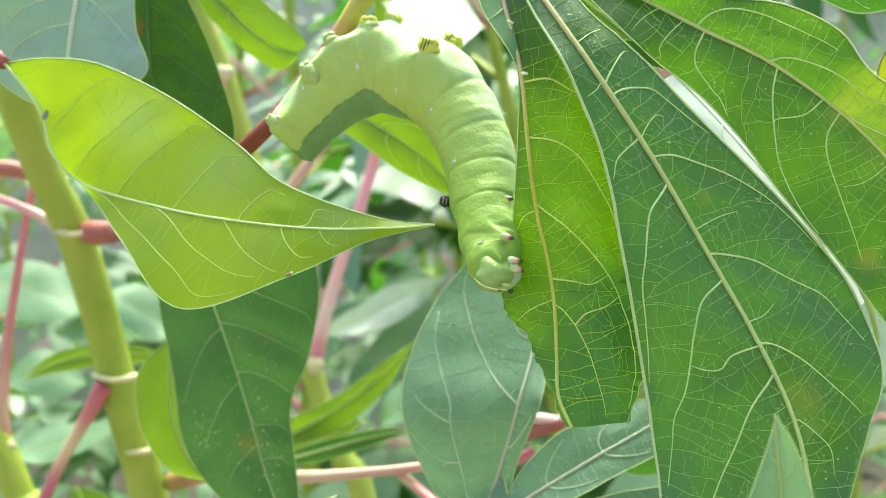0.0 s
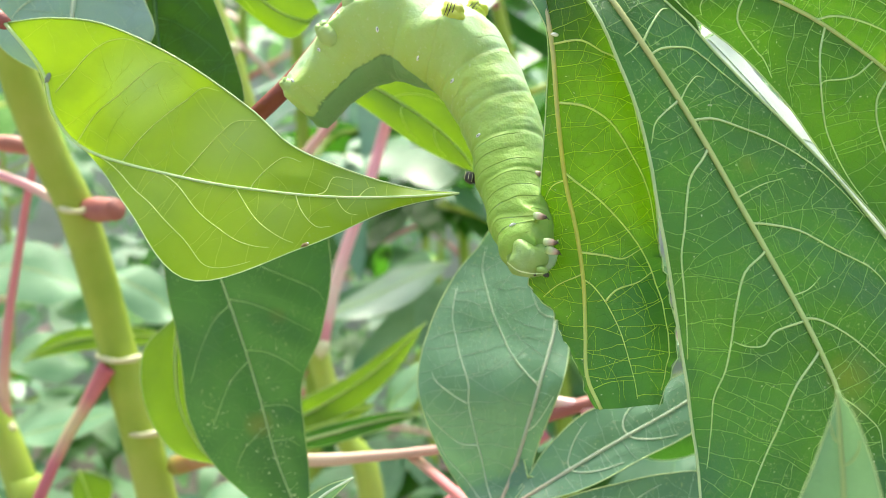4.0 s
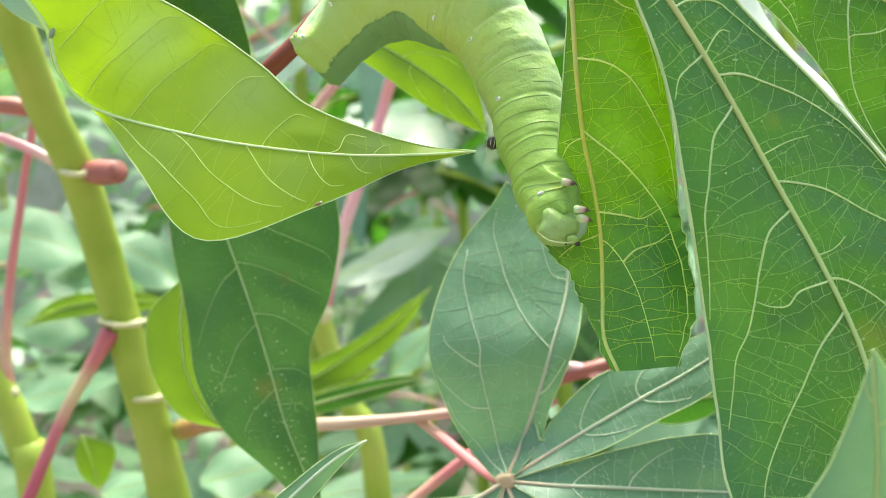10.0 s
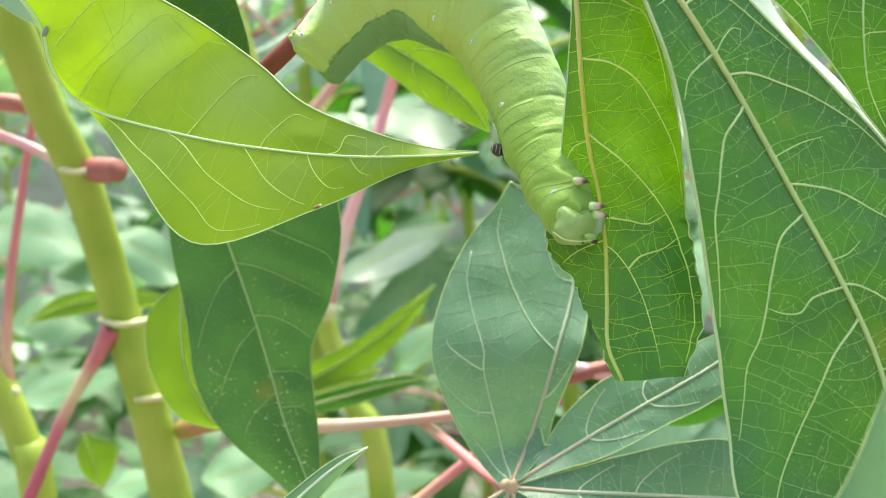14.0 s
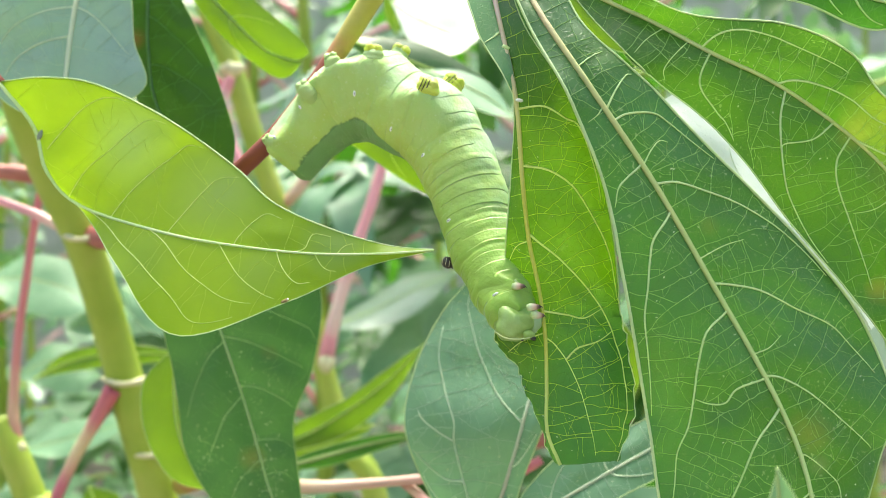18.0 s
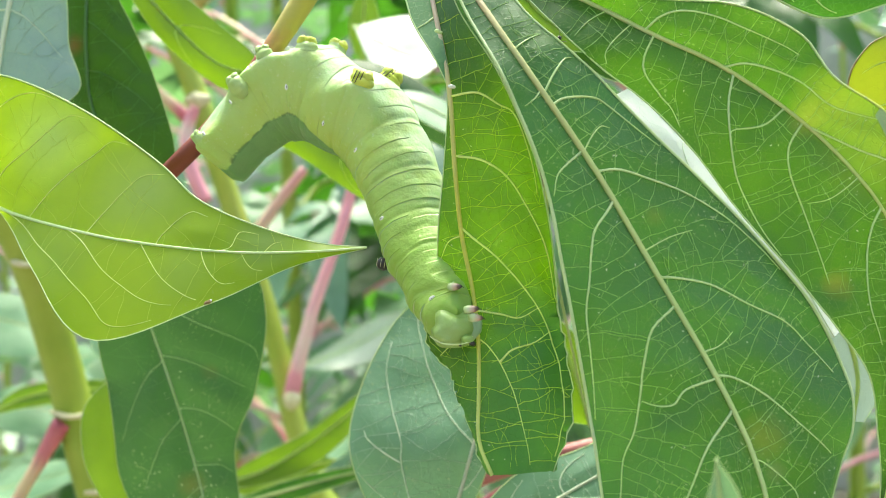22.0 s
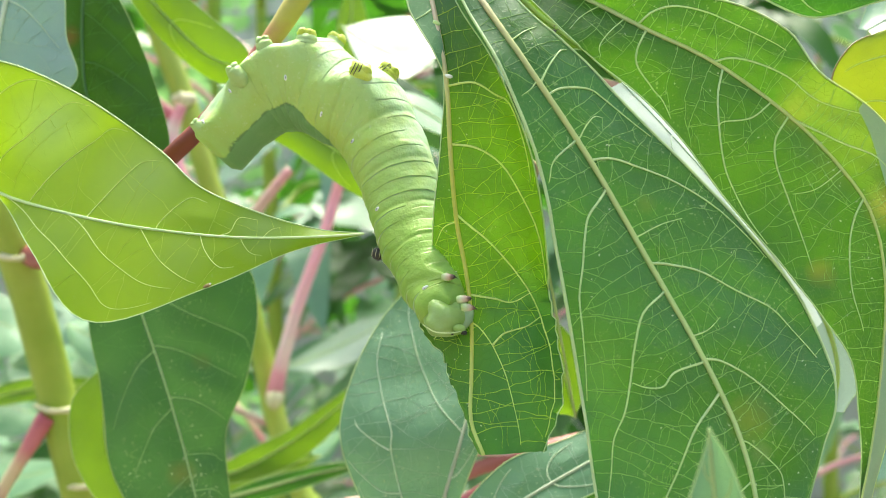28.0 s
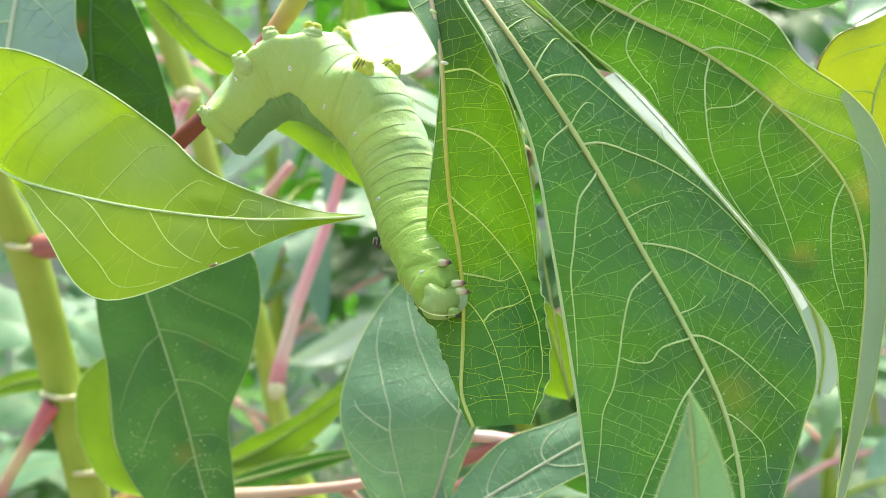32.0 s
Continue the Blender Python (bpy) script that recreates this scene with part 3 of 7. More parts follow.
# ---------------------------------------------------------------- the eaten palmate leaf in front
def front_leaf():
    """The large palmate leaf that is being eaten: three whole blades, one gnawed blade and a stump."""
    hub = (0.00572, 0.158, 0.85529)
    leaf = thing("palmate_leaf", hub, "large green palmate leaf with one gnawed blade and pale net veins", "leaf")
    # the broad blade in the middle
    b = Blade([(0.00576, 0.17455, 0.86128), (0.01124, 0.16736, 0.85168), (0.01627, 0.15840, 0.84020), (0.02382, 0.153, 0.82734), (0.03244, 0.153, 0.81433), (0.04128, 0.15251, 0.79886), (0.04864, 0.15171, 0.78553), (0.05378, 0.15073, 0.77368), (0.05596, 0.1496, 0.76141), (0.05432, 0.14635, 0.74963), (0.05102, 0.143, 0.73928)],
              [(0.00576, 0.17455, 0.86128), (0.01020, 0.16564, 0.84923), (0.01395, 0.15787, 0.83916), (0.01994, 0.15222, 0.82632), (0.02498, 0.15201, 0.81319), (0.02736, 0.15167, 0.80096), (0.02956, 0.15135, 0.78879), (0.03152, 0.15114, 0.7775), (0.03309, 0.15117, 0.76621), (0.03516, 0.14713, 0.75274), (0.05138, 0.144, 0.73885)],
              [(0.00576, 0.17455, 0.86128), (0.01773, 0.16474, 0.84850), (0.02287, 0.15895, 0.83890), (0.03261, 0.15549, 0.82938), (0.04181, 0.15639, 0.81963), (0.05411, 0.15659, 0.8071), (0.06258, 0.15614, 0.79689), (0.06744, 0.15548, 0.78722), (0.06832, 0.15373, 0.77872), (0.06491, 0.1519, 0.76876), (0.0528, 0.148, 0.73715)],
              cup=0.05, wave=0.0009, seed=3.0, quilt=0.0009, veins=(
                  (1, (0, 0.263), (0.438, 0.25), (0.775, 0.242)),
                  (1, (0, 0.315), (0.338, 0.297), (0.725, 0.28), (0.875, 0.278)),
                  (1, (0, 0.328), (0.275, 0.325), (0.663, 0.333), (0.775, 0.35), (0.863, 0.383), (0.93, 0.408)),
                  (1, (0, 0.38), (0.238, 0.37), (0.438, 0.365), (0.538, 0.37)),
                  (1, (0, 0.4), (0.263, 0.408), (0.488, 0.425), (0.738, 0.45), (0.888, 0.482), (0.95, 0.522), (0.97, 0.562)),
                  (1, (0, 0.473), (0.312, 0.475), (0.538, 0.48)),
                  (1, (0, 0.497), (0.163, 0.508), (0.375, 0.53), (0.55, 0.568), (0.738, 0.61), (0.812, 0.652), (0.9, 0.703)),
                  (1, (0, 0.575), (0.15, 0.58), (0.3, 0.578)),
                  (1, (0, 0.6), (0.125, 0.615), (0.275, 0.65), (0.45, 0.708), (0.713, 0.792)),
                  (1, (0, 0.698), (0.062, 0.708), (0.2, 0.745), (0.288, 0.775), (0.3, 0.81)),
                  (-1, (0, 0.31), (0.362, 0.318), (0.75, 0.323)),
                  (-1, (0, 0.378), (0.512, 0.39), (0.762, 0.4), (0.925, 0.42)),
                  (-1, (0, 0.427), (0.463, 0.453), (0.637, 0.478), (0.762, 0.512), (0.875, 0.55), (0.912, 0.593), (0.938, 0.635), (0.97, 0.682)),
                  (-1, (0, 0.525), (0.35, 0.557), (0.537, 0.6), (0.637, 0.64), (0.738, 0.688), (0.838, 0.725), (0.887, 0.77), (0.95, 0.818)),
                  (-1, (0, 0.603), (0.287, 0.623), (0.425, 0.645), (0.55, 0.65), (0.637, 0.647)),
                  (-1, (0, 0.638), (0.287, 0.69), (0.475, 0.748), (0.662, 0.818), (0.8, 0.9)),
                  (-1, (0, 0.743), (0.125, 0.765), (0.2, 0.787), (0.3, 0.83))))
    ob = part("blade", b.mesh(130, 26), LEAF_BROAD, leaf, "broad whole blade")
    dress(b, ob, rib=(0.00052, 0.0003), rib_mat=VEIN_RIB, net_mat=VEIN_NET, edge=(0.00028, 0.00026), r=0.0002, lift=-0.00012, rungs=0.0025, fine=0.30)
    specks(b, ob, 110, 0.2, 0.9, 0.00022, 5, SPECK)
    # the blade to the side that bends over and hangs
    b = Blade([(0.01357, 0.17078, 0.85594), (0.02258, 0.16411, 0.84668), (0.03275, 0.16022, 0.84056), (0.04160, 0.15651, 0.83471), (0.052, 0.156, 0.8295), (0.0631, 0.156, 0.82156), (0.07079, 0.156, 0.81378), (0.07535, 0.156, 0.80672), (0.0772, 0.156, 0.797), (0.07654, 0.156, 0.78556), (0.07481, 0.156, 0.77246), (0.07113, 0.156, 0.75513)],
              [(0.01357, 0.17078, 0.85594), (0.01935, 0.16674, 0.84891), (0.02451, 0.16169, 0.84073), (0.03158, 0.15652, 0.83199), (0.04227, 0.15607, 0.82312), (0.05139, 0.156, 0.8118), (0.05995, 0.15603, 0.80089), (0.06674, 0.15614, 0.79203), (0.07151, 0.15634, 0.78554), (0.07297, 0.15662, 0.77675), (0.07359, 0.157, 0.76706), (0.07152, 0.157, 0.75488)],
              [(0.01357, 0.17078, 0.85594), (0.02604, 0.16199, 0.84841), (0.03717, 0.15725, 0.84090), (0.0513, 0.15307, 0.8386), (0.06179, 0.15304, 0.83403), (0.06629, 0.15343, 0.82754), (0.07541, 0.15422, 0.82157), (0.08124, 0.157, 0.81401), (0.08431, 0.162, 0.80177), (0.0839, 0.165, 0.78512), (0.08121, 0.165, 0.77123), (0.07073, 0.155, 0.75538)],
              cup=0.04, wave=0.0009, seed=9.0, quilt=0.0009, veins=(
                  (1, (0, 0.26), (0.363, 0.25), (0.625, 0.255), (0.688, 0.283), (0.67, 0.32), (0.7, 0.357), (0.775, 0.393)),
                  (1, (0, 0.36), (0.2, 0.367), (0.375, 0.393), (0.525, 0.43), (0.55, 0.465), (0.65, 0.492), (0.888, 0.535)),
                  (1, (0, 0.46), (0.163, 0.497), (0.3, 0.53), (0.55, 0.578), (0.638, 0.62), (0.688, 0.652)),
                  (-1, (0, 0.205), (0.5, 0.225), (0.9, 0.245)),
                  (-1, (0, 0.242), (0.712, 0.275), (0.9, 0.292)),
                  (-1, (0, 0.273), (0.613, 0.312), (0.812, 0.348), (0.85, 0.365), (0.938, 0.385)),
                  (-1, (0, 0.372), (0.35, 0.393), (0.625, 0.42), (0.812, 0.45), (0.9, 0.48), (0.96, 0.51), (0.98, 0.535)),
                  (-1, (0, 0.43), (0.287, 0.43), (0.525, 0.417), (0.6, 0.417)),
                  (-1, (0, 0.453), (0.275, 0.463), (0.438, 0.485), (0.562, 0.522), (0.7, 0.568), (0.8, 0.6)),
                  (-1, (0, 0.547), (0.3, 0.537), (0.5, 0.52)),
                  (-1, (0, 0.605), (0.188, 0.61), (0.375, 0.63), (0.587, 0.675), (0.65, 0.728))))
    ob = part("blade", b.mesh(130, 26), LEAF_BENT, leaf, "long blade with a yellowing wavy edge that bends over")
    dress(b, ob, rib=(0.00042, 0.00014), rib_mat=VEIN_BROWN, net_mat=VEIN_NET, edge=(0.00014, 0.00016), r=0.00018, lift=-0.00012, rungs=0.0025, fine=0.33)
    bm = bmesh.new()
    grid = [[bm.verts.new(b.at(0.99 - (0.95 * min(1.0, (v + 1) / 16) ** 0.7) * (1 - u / 8), 0.52 + 0.47 * v / 30) - Vector((0, 0.00016, 0))) for u in range(9)] for v in range(31)]
    for low, high in zip(grid, grid[1:]):
        for n in range(8):
            bm.faces.new((low[n], low[n + 1], high[n + 1], high[n]))
    part("turned_half", bm, LEAF_UNDER, ob, "pale green underside turned outwards")
    part("margin", b.margin(1, 0.00024, 0.45, 0.98), VEIN_GOLD, ob, "bright yellow-green edge")
    specks(b, ob, 90, 0.2, 0.7, 0.00022, 6, SPECK)
    # the gnawed blade, which sways
    b = Blade([(0.00581, 0.17583, 0.86174), (0.00818, 0.16939, 0.85084), (0.01011, 0.16514, 0.84192), (0.01277, 0.161, 0.82877), (0.01397, 0.161, 0.81656), (0.01526, 0.161, 0.80638), (0.017, 0.16077, 0.7987), (0.0181, 0.15993, 0.7909), (0.01834, 0.1588, 0.78321), (0.01846, 0.15748, 0.77656), (0.02044, 0.156, 0.77168)],
              [(0.00581, 0.17583, 0.86174), (0.00795, 0.17063, 0.85121), (0.00979, 0.16635, 0.84222), (0.01246, 0.16300, 0.82913), (0.01236, 0.163, 0.81836), (0.01173, 0.162, 0.80847), (0.01152, 0.16577, 0.8001), (0.00998, 0.16693, 0.79108), (0.01383, 0.1648, 0.7857), (0.01605, 0.16048, 0.78026), (0.01988, 0.158, 0.7714)],
              [(0.00581, 0.17583, 0.86174), (0.01087, 0.16893, 0.85070), (0.01393, 0.16199, 0.84065), (0.01992, 0.15760, 0.83043), (0.02542, 0.158, 0.8187), (0.02814, 0.159, 0.80831), (0.02939, 0.15982, 0.80009), (0.03036, 0.15914, 0.79278), (0.03164, 0.15824, 0.78645), (0.03197, 0.15719, 0.78022), (0.0294, 0.156, 0.77266)],
              cup=0.06, wave=0.0006, ragged=0.62, seed=5.0, quilt=0.0007, veins=(
                  (1, (0, 0.312), (0.5, 0.318), (0.788, 0.338), (0.95, 0.352), (0.95, 0.398), (0.925, 0.455)),
                  (1, (0, 0.385), (0.35, 0.398), (0.613, 0.425), (0.763, 0.465), (0.875, 0.51), (0.93, 0.55), (0.95, 0.583), (0.97, 0.645)),
                  (1, (0, 0.487), (0.15, 0.512), (0.288, 0.535), (0.425, 0.565), (0.6, 0.608), (0.75, 0.652), (0.85, 0.703), (0.888, 0.765), (0.9, 0.828), (0.9, 0.907), (0.92, 0.97)),
                  (1, (0, 0.645), (0.3, 0.657), (0.513, 0.667), (0.75, 0.652)),
                  (1, (0, 0.698), (0.113, 0.715), (0.25, 0.753), (0.363, 0.807), (0.425, 0.855), (0.488, 0.912), (0.588, 0.983)),
                  (1, (0.238, 0.748), (0.388, 0.728), (0.65, 0.72), (0.85, 0.703)),
                  (-1, (0, 0.5), (0.6, 0.527), (0.912, 0.568)), (-1, (0, 0.688), (0.463, 0.713), (0.9, 0.753))))
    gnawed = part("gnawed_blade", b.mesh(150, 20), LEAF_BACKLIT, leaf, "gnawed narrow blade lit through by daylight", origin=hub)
    dress(b, gnawed, rib=(0.00045, 0.00028), rib_mat=VEIN_TAN, vein_mat=VEIN_GOLD, net_mat=VEIN_GLEAM, edge=(0.00012, 0.00014), r=0.00019, lift=-0.00012, rungs=0.0025, fine=0.34)
    specks(b, gnawed, 60, 0.25, 0.97, 0.00018, 7, SPECK)
    part("sap_drop", blob(bmesh.new(), (0.01317, 0.1592, 0.82845), (0.0006, 0.0004, 0.0003), (0, 10, 0), 0.4), SAP, gnawed, "white drop of dried sap")
    part("sap_drop", blob(bmesh.new(), (0.01103, 0.16074, 0.83703), (0.0007, 0.0003, 0.0003), (0, 20, 0), 0.4), VEIN_PALE, gnawed, "pale nub on the rib")
    # an unseen short lobe added close behind it, to shade its upper end
    tucked = Blade([(0.00626, 0.17693, 0.86452), (0.01113, 0.17031, 0.84962), (0.01515, 0.16384, 0.83759), (0.01720, 0.16131, 0.83052)],
                   [(0.00604, 0.17704, 0.86452), (0.00901, 0.17061, 0.84908), (0.01189, 0.16422, 0.83651), (0.01340, 0.16236, 0.83083)],
                   [(0.00671, 0.17677, 0.86450), (0.01323, 0.16971, 0.84986), (0.01818, 0.16278, 0.83794), (0.02002, 0.16051, 0.83157)], wave=0.0002)
    part("shade_lobe", tucked.mesh(30, 6), LEAF_DULL, gnawed, "unseen short lobe added behind the gnawed blade to shade it")
    # what is left of its other half, gnawed away down to the rib
    rest = Blade([(0.00561, 0.17606, 0.86181), (0.00810, 0.16987, 0.85098), (0.00994, 0.16539, 0.84199), (0.01182, 0.16167, 0.83402), (0.01315, 0.1612, 0.82788)],
                 [(0.00469, 0.17566, 0.86167), (0.00332, 0.17055, 0.85217), (0.00585, 0.16593, 0.84260), (0.00718, 0.16427, 0.83884), (0.01052, 0.16134, 0.83302), (0.01306, 0.1612, 0.82788)],
                 [(0.00591, 0.17610, 0.86182), (0.00839, 0.16984, 0.85098), (0.01021, 0.16537, 0.84198), (0.01209, 0.16165, 0.83402), (0.01324, 0.1612, 0.82788)], wave=0.0004)
    ob = part("blade_stump", rest.mesh(40, 6), LEAF_DULL, gnawed, "ragged remains of an eaten half blade")
    part("margin", rest.margin(-1, 0.00015), MARGIN, ob)
    part("vein", tube(bmesh.new(), [rest.at(-0.02, 0.55), rest.at(-0.4, 0.58), rest.at(-0.95, 0.62)], [0.0002, 0.00016, 0.0001], 10, 5), VEIN_PALE, ob)
    stalk = tube(bmesh.new(), [Vector(hub) + Vector((0.0002, 0.0178, 0.0061)), Vector(hub) + Vector((-0.004, 0.034, 0.022)), Vector(hub) + Vector((-0.02, 0.06, 0.05)), Vector(hub) + Vector((-0.07, 0.12, 0.06))], [0.0016, 0.0018, 0.002], sides=8)
    part("petiole", stalk, PETIOLE_RED, leaf, "red leaf stalk")
    return gnawed


GNAWED = front_leaf()


# ---------------------------------------------------------------- other near leaves
def simple_leaf(name, label, rib, left, right, material, veins=(), cup=0.05, wave=0.0005, seed=0.0, rib_r=(0.0006, 0.0002), rib_mat=None, vein_mat=None, net_mat=None, edge=(0.0002, 0.0002), r=0.0002, lift=-0.00012, rungs=0.0, edge_mat=None, dusty=None, quilt=0.0, fine=0.36, cells=(44, 9)):
    b = Blade(rib, left, right, cup=cup, wave=wave, seed=seed, veins=veins, quilt=quilt)
    leaf = thing(name, rib[0], label, "leaf")
    ob = part("blade", b.mesh(*cells), material, leaf)
    dress(b, ob, rib=rib_r, rib_mat=rib_mat, vein_mat=vein_mat, net_mat=net_mat, edge=edge, r=r, lift=lift, rungs=rungs, edge_mat=edge_mat, fine=fine)
    if dusty:
        specks(b, ob, *dusty, SPECK)
    return leaf


simple_leaf("young_leaf", "bright yellow-green young leaf with a long drawn-out tip",
            [(-0.08293, 0.186, 0.83505), (-0.07631, 0.186, 0.82682), (-0.07356, 0.185, 0.81839), (-0.06703, 0.184, 0.81205), (-0.04867, 0.175, 0.80704), (-0.03498, 0.172, 0.80474), (-0.02175, 0.169, 0.8035), (-0.00998, 0.167, 0.80355), (-0.00134, 0.167, 0.80413)],
            [(-0.08336, 0.186, 0.83516), (-0.07715, 0.187, 0.82675), (-0.07478, 0.187, 0.81837), (-0.06686, 0.185, 0.81095), (-0.05689, 0.174, 0.8016), (-0.04498, 0.168, 0.78986), (-0.0261, 0.167, 0.79539), (-0.01286, 0.167, 0.80125), (-0.00134, 0.167, 0.80403)],
            [(-0.08293, 0.186, 0.83537), (-0.07377, 0.185, 0.83582), (-0.06386, 0.184, 0.83436), (-0.05034, 0.181, 0.82798), (-0.03723, 0.178, 0.81902), (-0.02939, 0.174, 0.8123), (-0.01895, 0.17, 0.80772), (-0.00907, 0.168, 0.80492), (-0.00134, 0.167, 0.80422)],
            LEAF_FIRST, [(1, (0.137, 0.215), (0.425, 0.235), (0.688, 0.25), (0.863, 0.27), (0.95, 0.295), (0.97, 0.325)),
                         (1, (0, 0.343), (0.288, 0.335), (0.513, 0.345), (0.763, 0.352), (0.913, 0.36), (0.96, 0.385)),
                         (1, (0, 0.425), (0.3, 0.42), (0.562, 0.422), (0.75, 0.427), (0.9, 0.43), (0.96, 0.448)),
                         (1, (0, 0.503), (0.263, 0.5), (0.6, 0.497), (0.8, 0.5), (0.938, 0.525)),
                         (1, (0, 0.615), (0.2, 0.613), (0.538, 0.618), (0.763, 0.63), (0.788, 0.66)),
                         (1, (0, 0.715), (0.175, 0.73), (0.65, 0.728), (0.738, 0.76)), (1, (0, 0.79), (0.438, 0.795), (0.625, 0.807)),
                         (-1, (0, 0.38), (0.587, 0.453), (0.688, 0.522), (0.7, 0.585), (0.825, 0.628), (0.863, 0.652), (0.875, 0.685)),
                         (-1, (0, 0.473), (0.337, 0.552), (0.463, 0.618), (0.6, 0.662), (0.738, 0.698)),
                         (-1, (0, 0.59), (0.237, 0.64), (0.5, 0.688), (0.8, 0.728)),
                         (-1, (0, 0.688), (0.312, 0.72), (0.6, 0.75), (0.675, 0.772)), (-1, (0, 0.753), (0.375, 0.785), (0.562, 0.81))],
            cup=0.03, rib_r=(0.00038, 0.00018), rib_mat=VEIN_PALE, vein_mat=VEIN_GOLD, net_mat=VEIN_FAINT, edge=(0.0001, 0.00016), r=0.0001, lift=-0.00002, rungs=0.006, fine=0.34, quilt=0.0004, cells=(90, 18))

simple_leaf("dark_leaf", "dark green drooping leaf with dusty specks and pale veins",
            [(-0.06481, 0.235, 0.81043), (-0.05983, 0.235, 0.79917), (-0.05483, 0.235, 0.7866), (-0.04916, 0.235, 0.77012), (-0.04537, 0.235, 0.75736), (-0.04219, 0.235, 0.7458), (-0.03771, 0.235, 0.7342), (-0.03384, 0.235, 0.72252)],
            [(-0.06508, 0.236, 0.8105), (-0.06832, 0.236, 0.79787), (-0.06752, 0.236, 0.78519), (-0.06431, 0.236, 0.76732), (-0.06259, 0.236, 0.75446), (-0.05584, 0.236, 0.74287), (-0.04493, 0.236, 0.73256), (-0.03397, 0.236, 0.7222)],
            [(-0.06455, 0.234, 0.81036), (-0.03573, 0.234, 0.80309), (-0.0298, 0.234, 0.79186), (-0.03166, 0.234, 0.77545), (-0.03619, 0.234, 0.76335), (-0.03542, 0.234, 0.75122), (-0.03413, 0.234, 0.73709), (-0.03372, 0.234, 0.72285)],
            LEAF_SPOTTED, [(1, (0, 0.16), (0.325, 0.255), (0.575, 0.302), (0.875, 0.345), (0.95, 0.367)), (1, (0, 0.323), (0.213, 0.34), (0.475, 0.372), (0.863, 0.422)),
                           (1, (0, 0.422), (0.275, 0.44), (0.562, 0.48), (0.875, 0.53)), (1, (0, 0.565), (0.588, 0.603), (0.938, 0.65)), (1, (0, 0.665), (0.513, 0.693), (0.8, 0.73)),
                           (-1, (0, 0.333), (0.362, 0.362), (0.712, 0.417), (0.887, 0.473)), (-1, (0, 0.445), (0.312, 0.487), (0.525, 0.547), (0.738, 0.605)), (-1, (0, 0.62), (0.4, 0.67), (0.7, 0.72))],
            rib_r=(0.00038, 0.00018), rib_mat=VEIN_MIST, vein_mat=VEIN_MIST, net_mat=VEIN_SHADE, edge=(0.0001, 0.00012), edge_mat=VEIN_DULL, r=0.00012, lift=-0.00004, wave=0.0012, cup=0.08, rungs=0.0045, dusty=(150, 0.35, 0.97, 0.00032, 3), quilt=0.0006, cells=(80, 16))


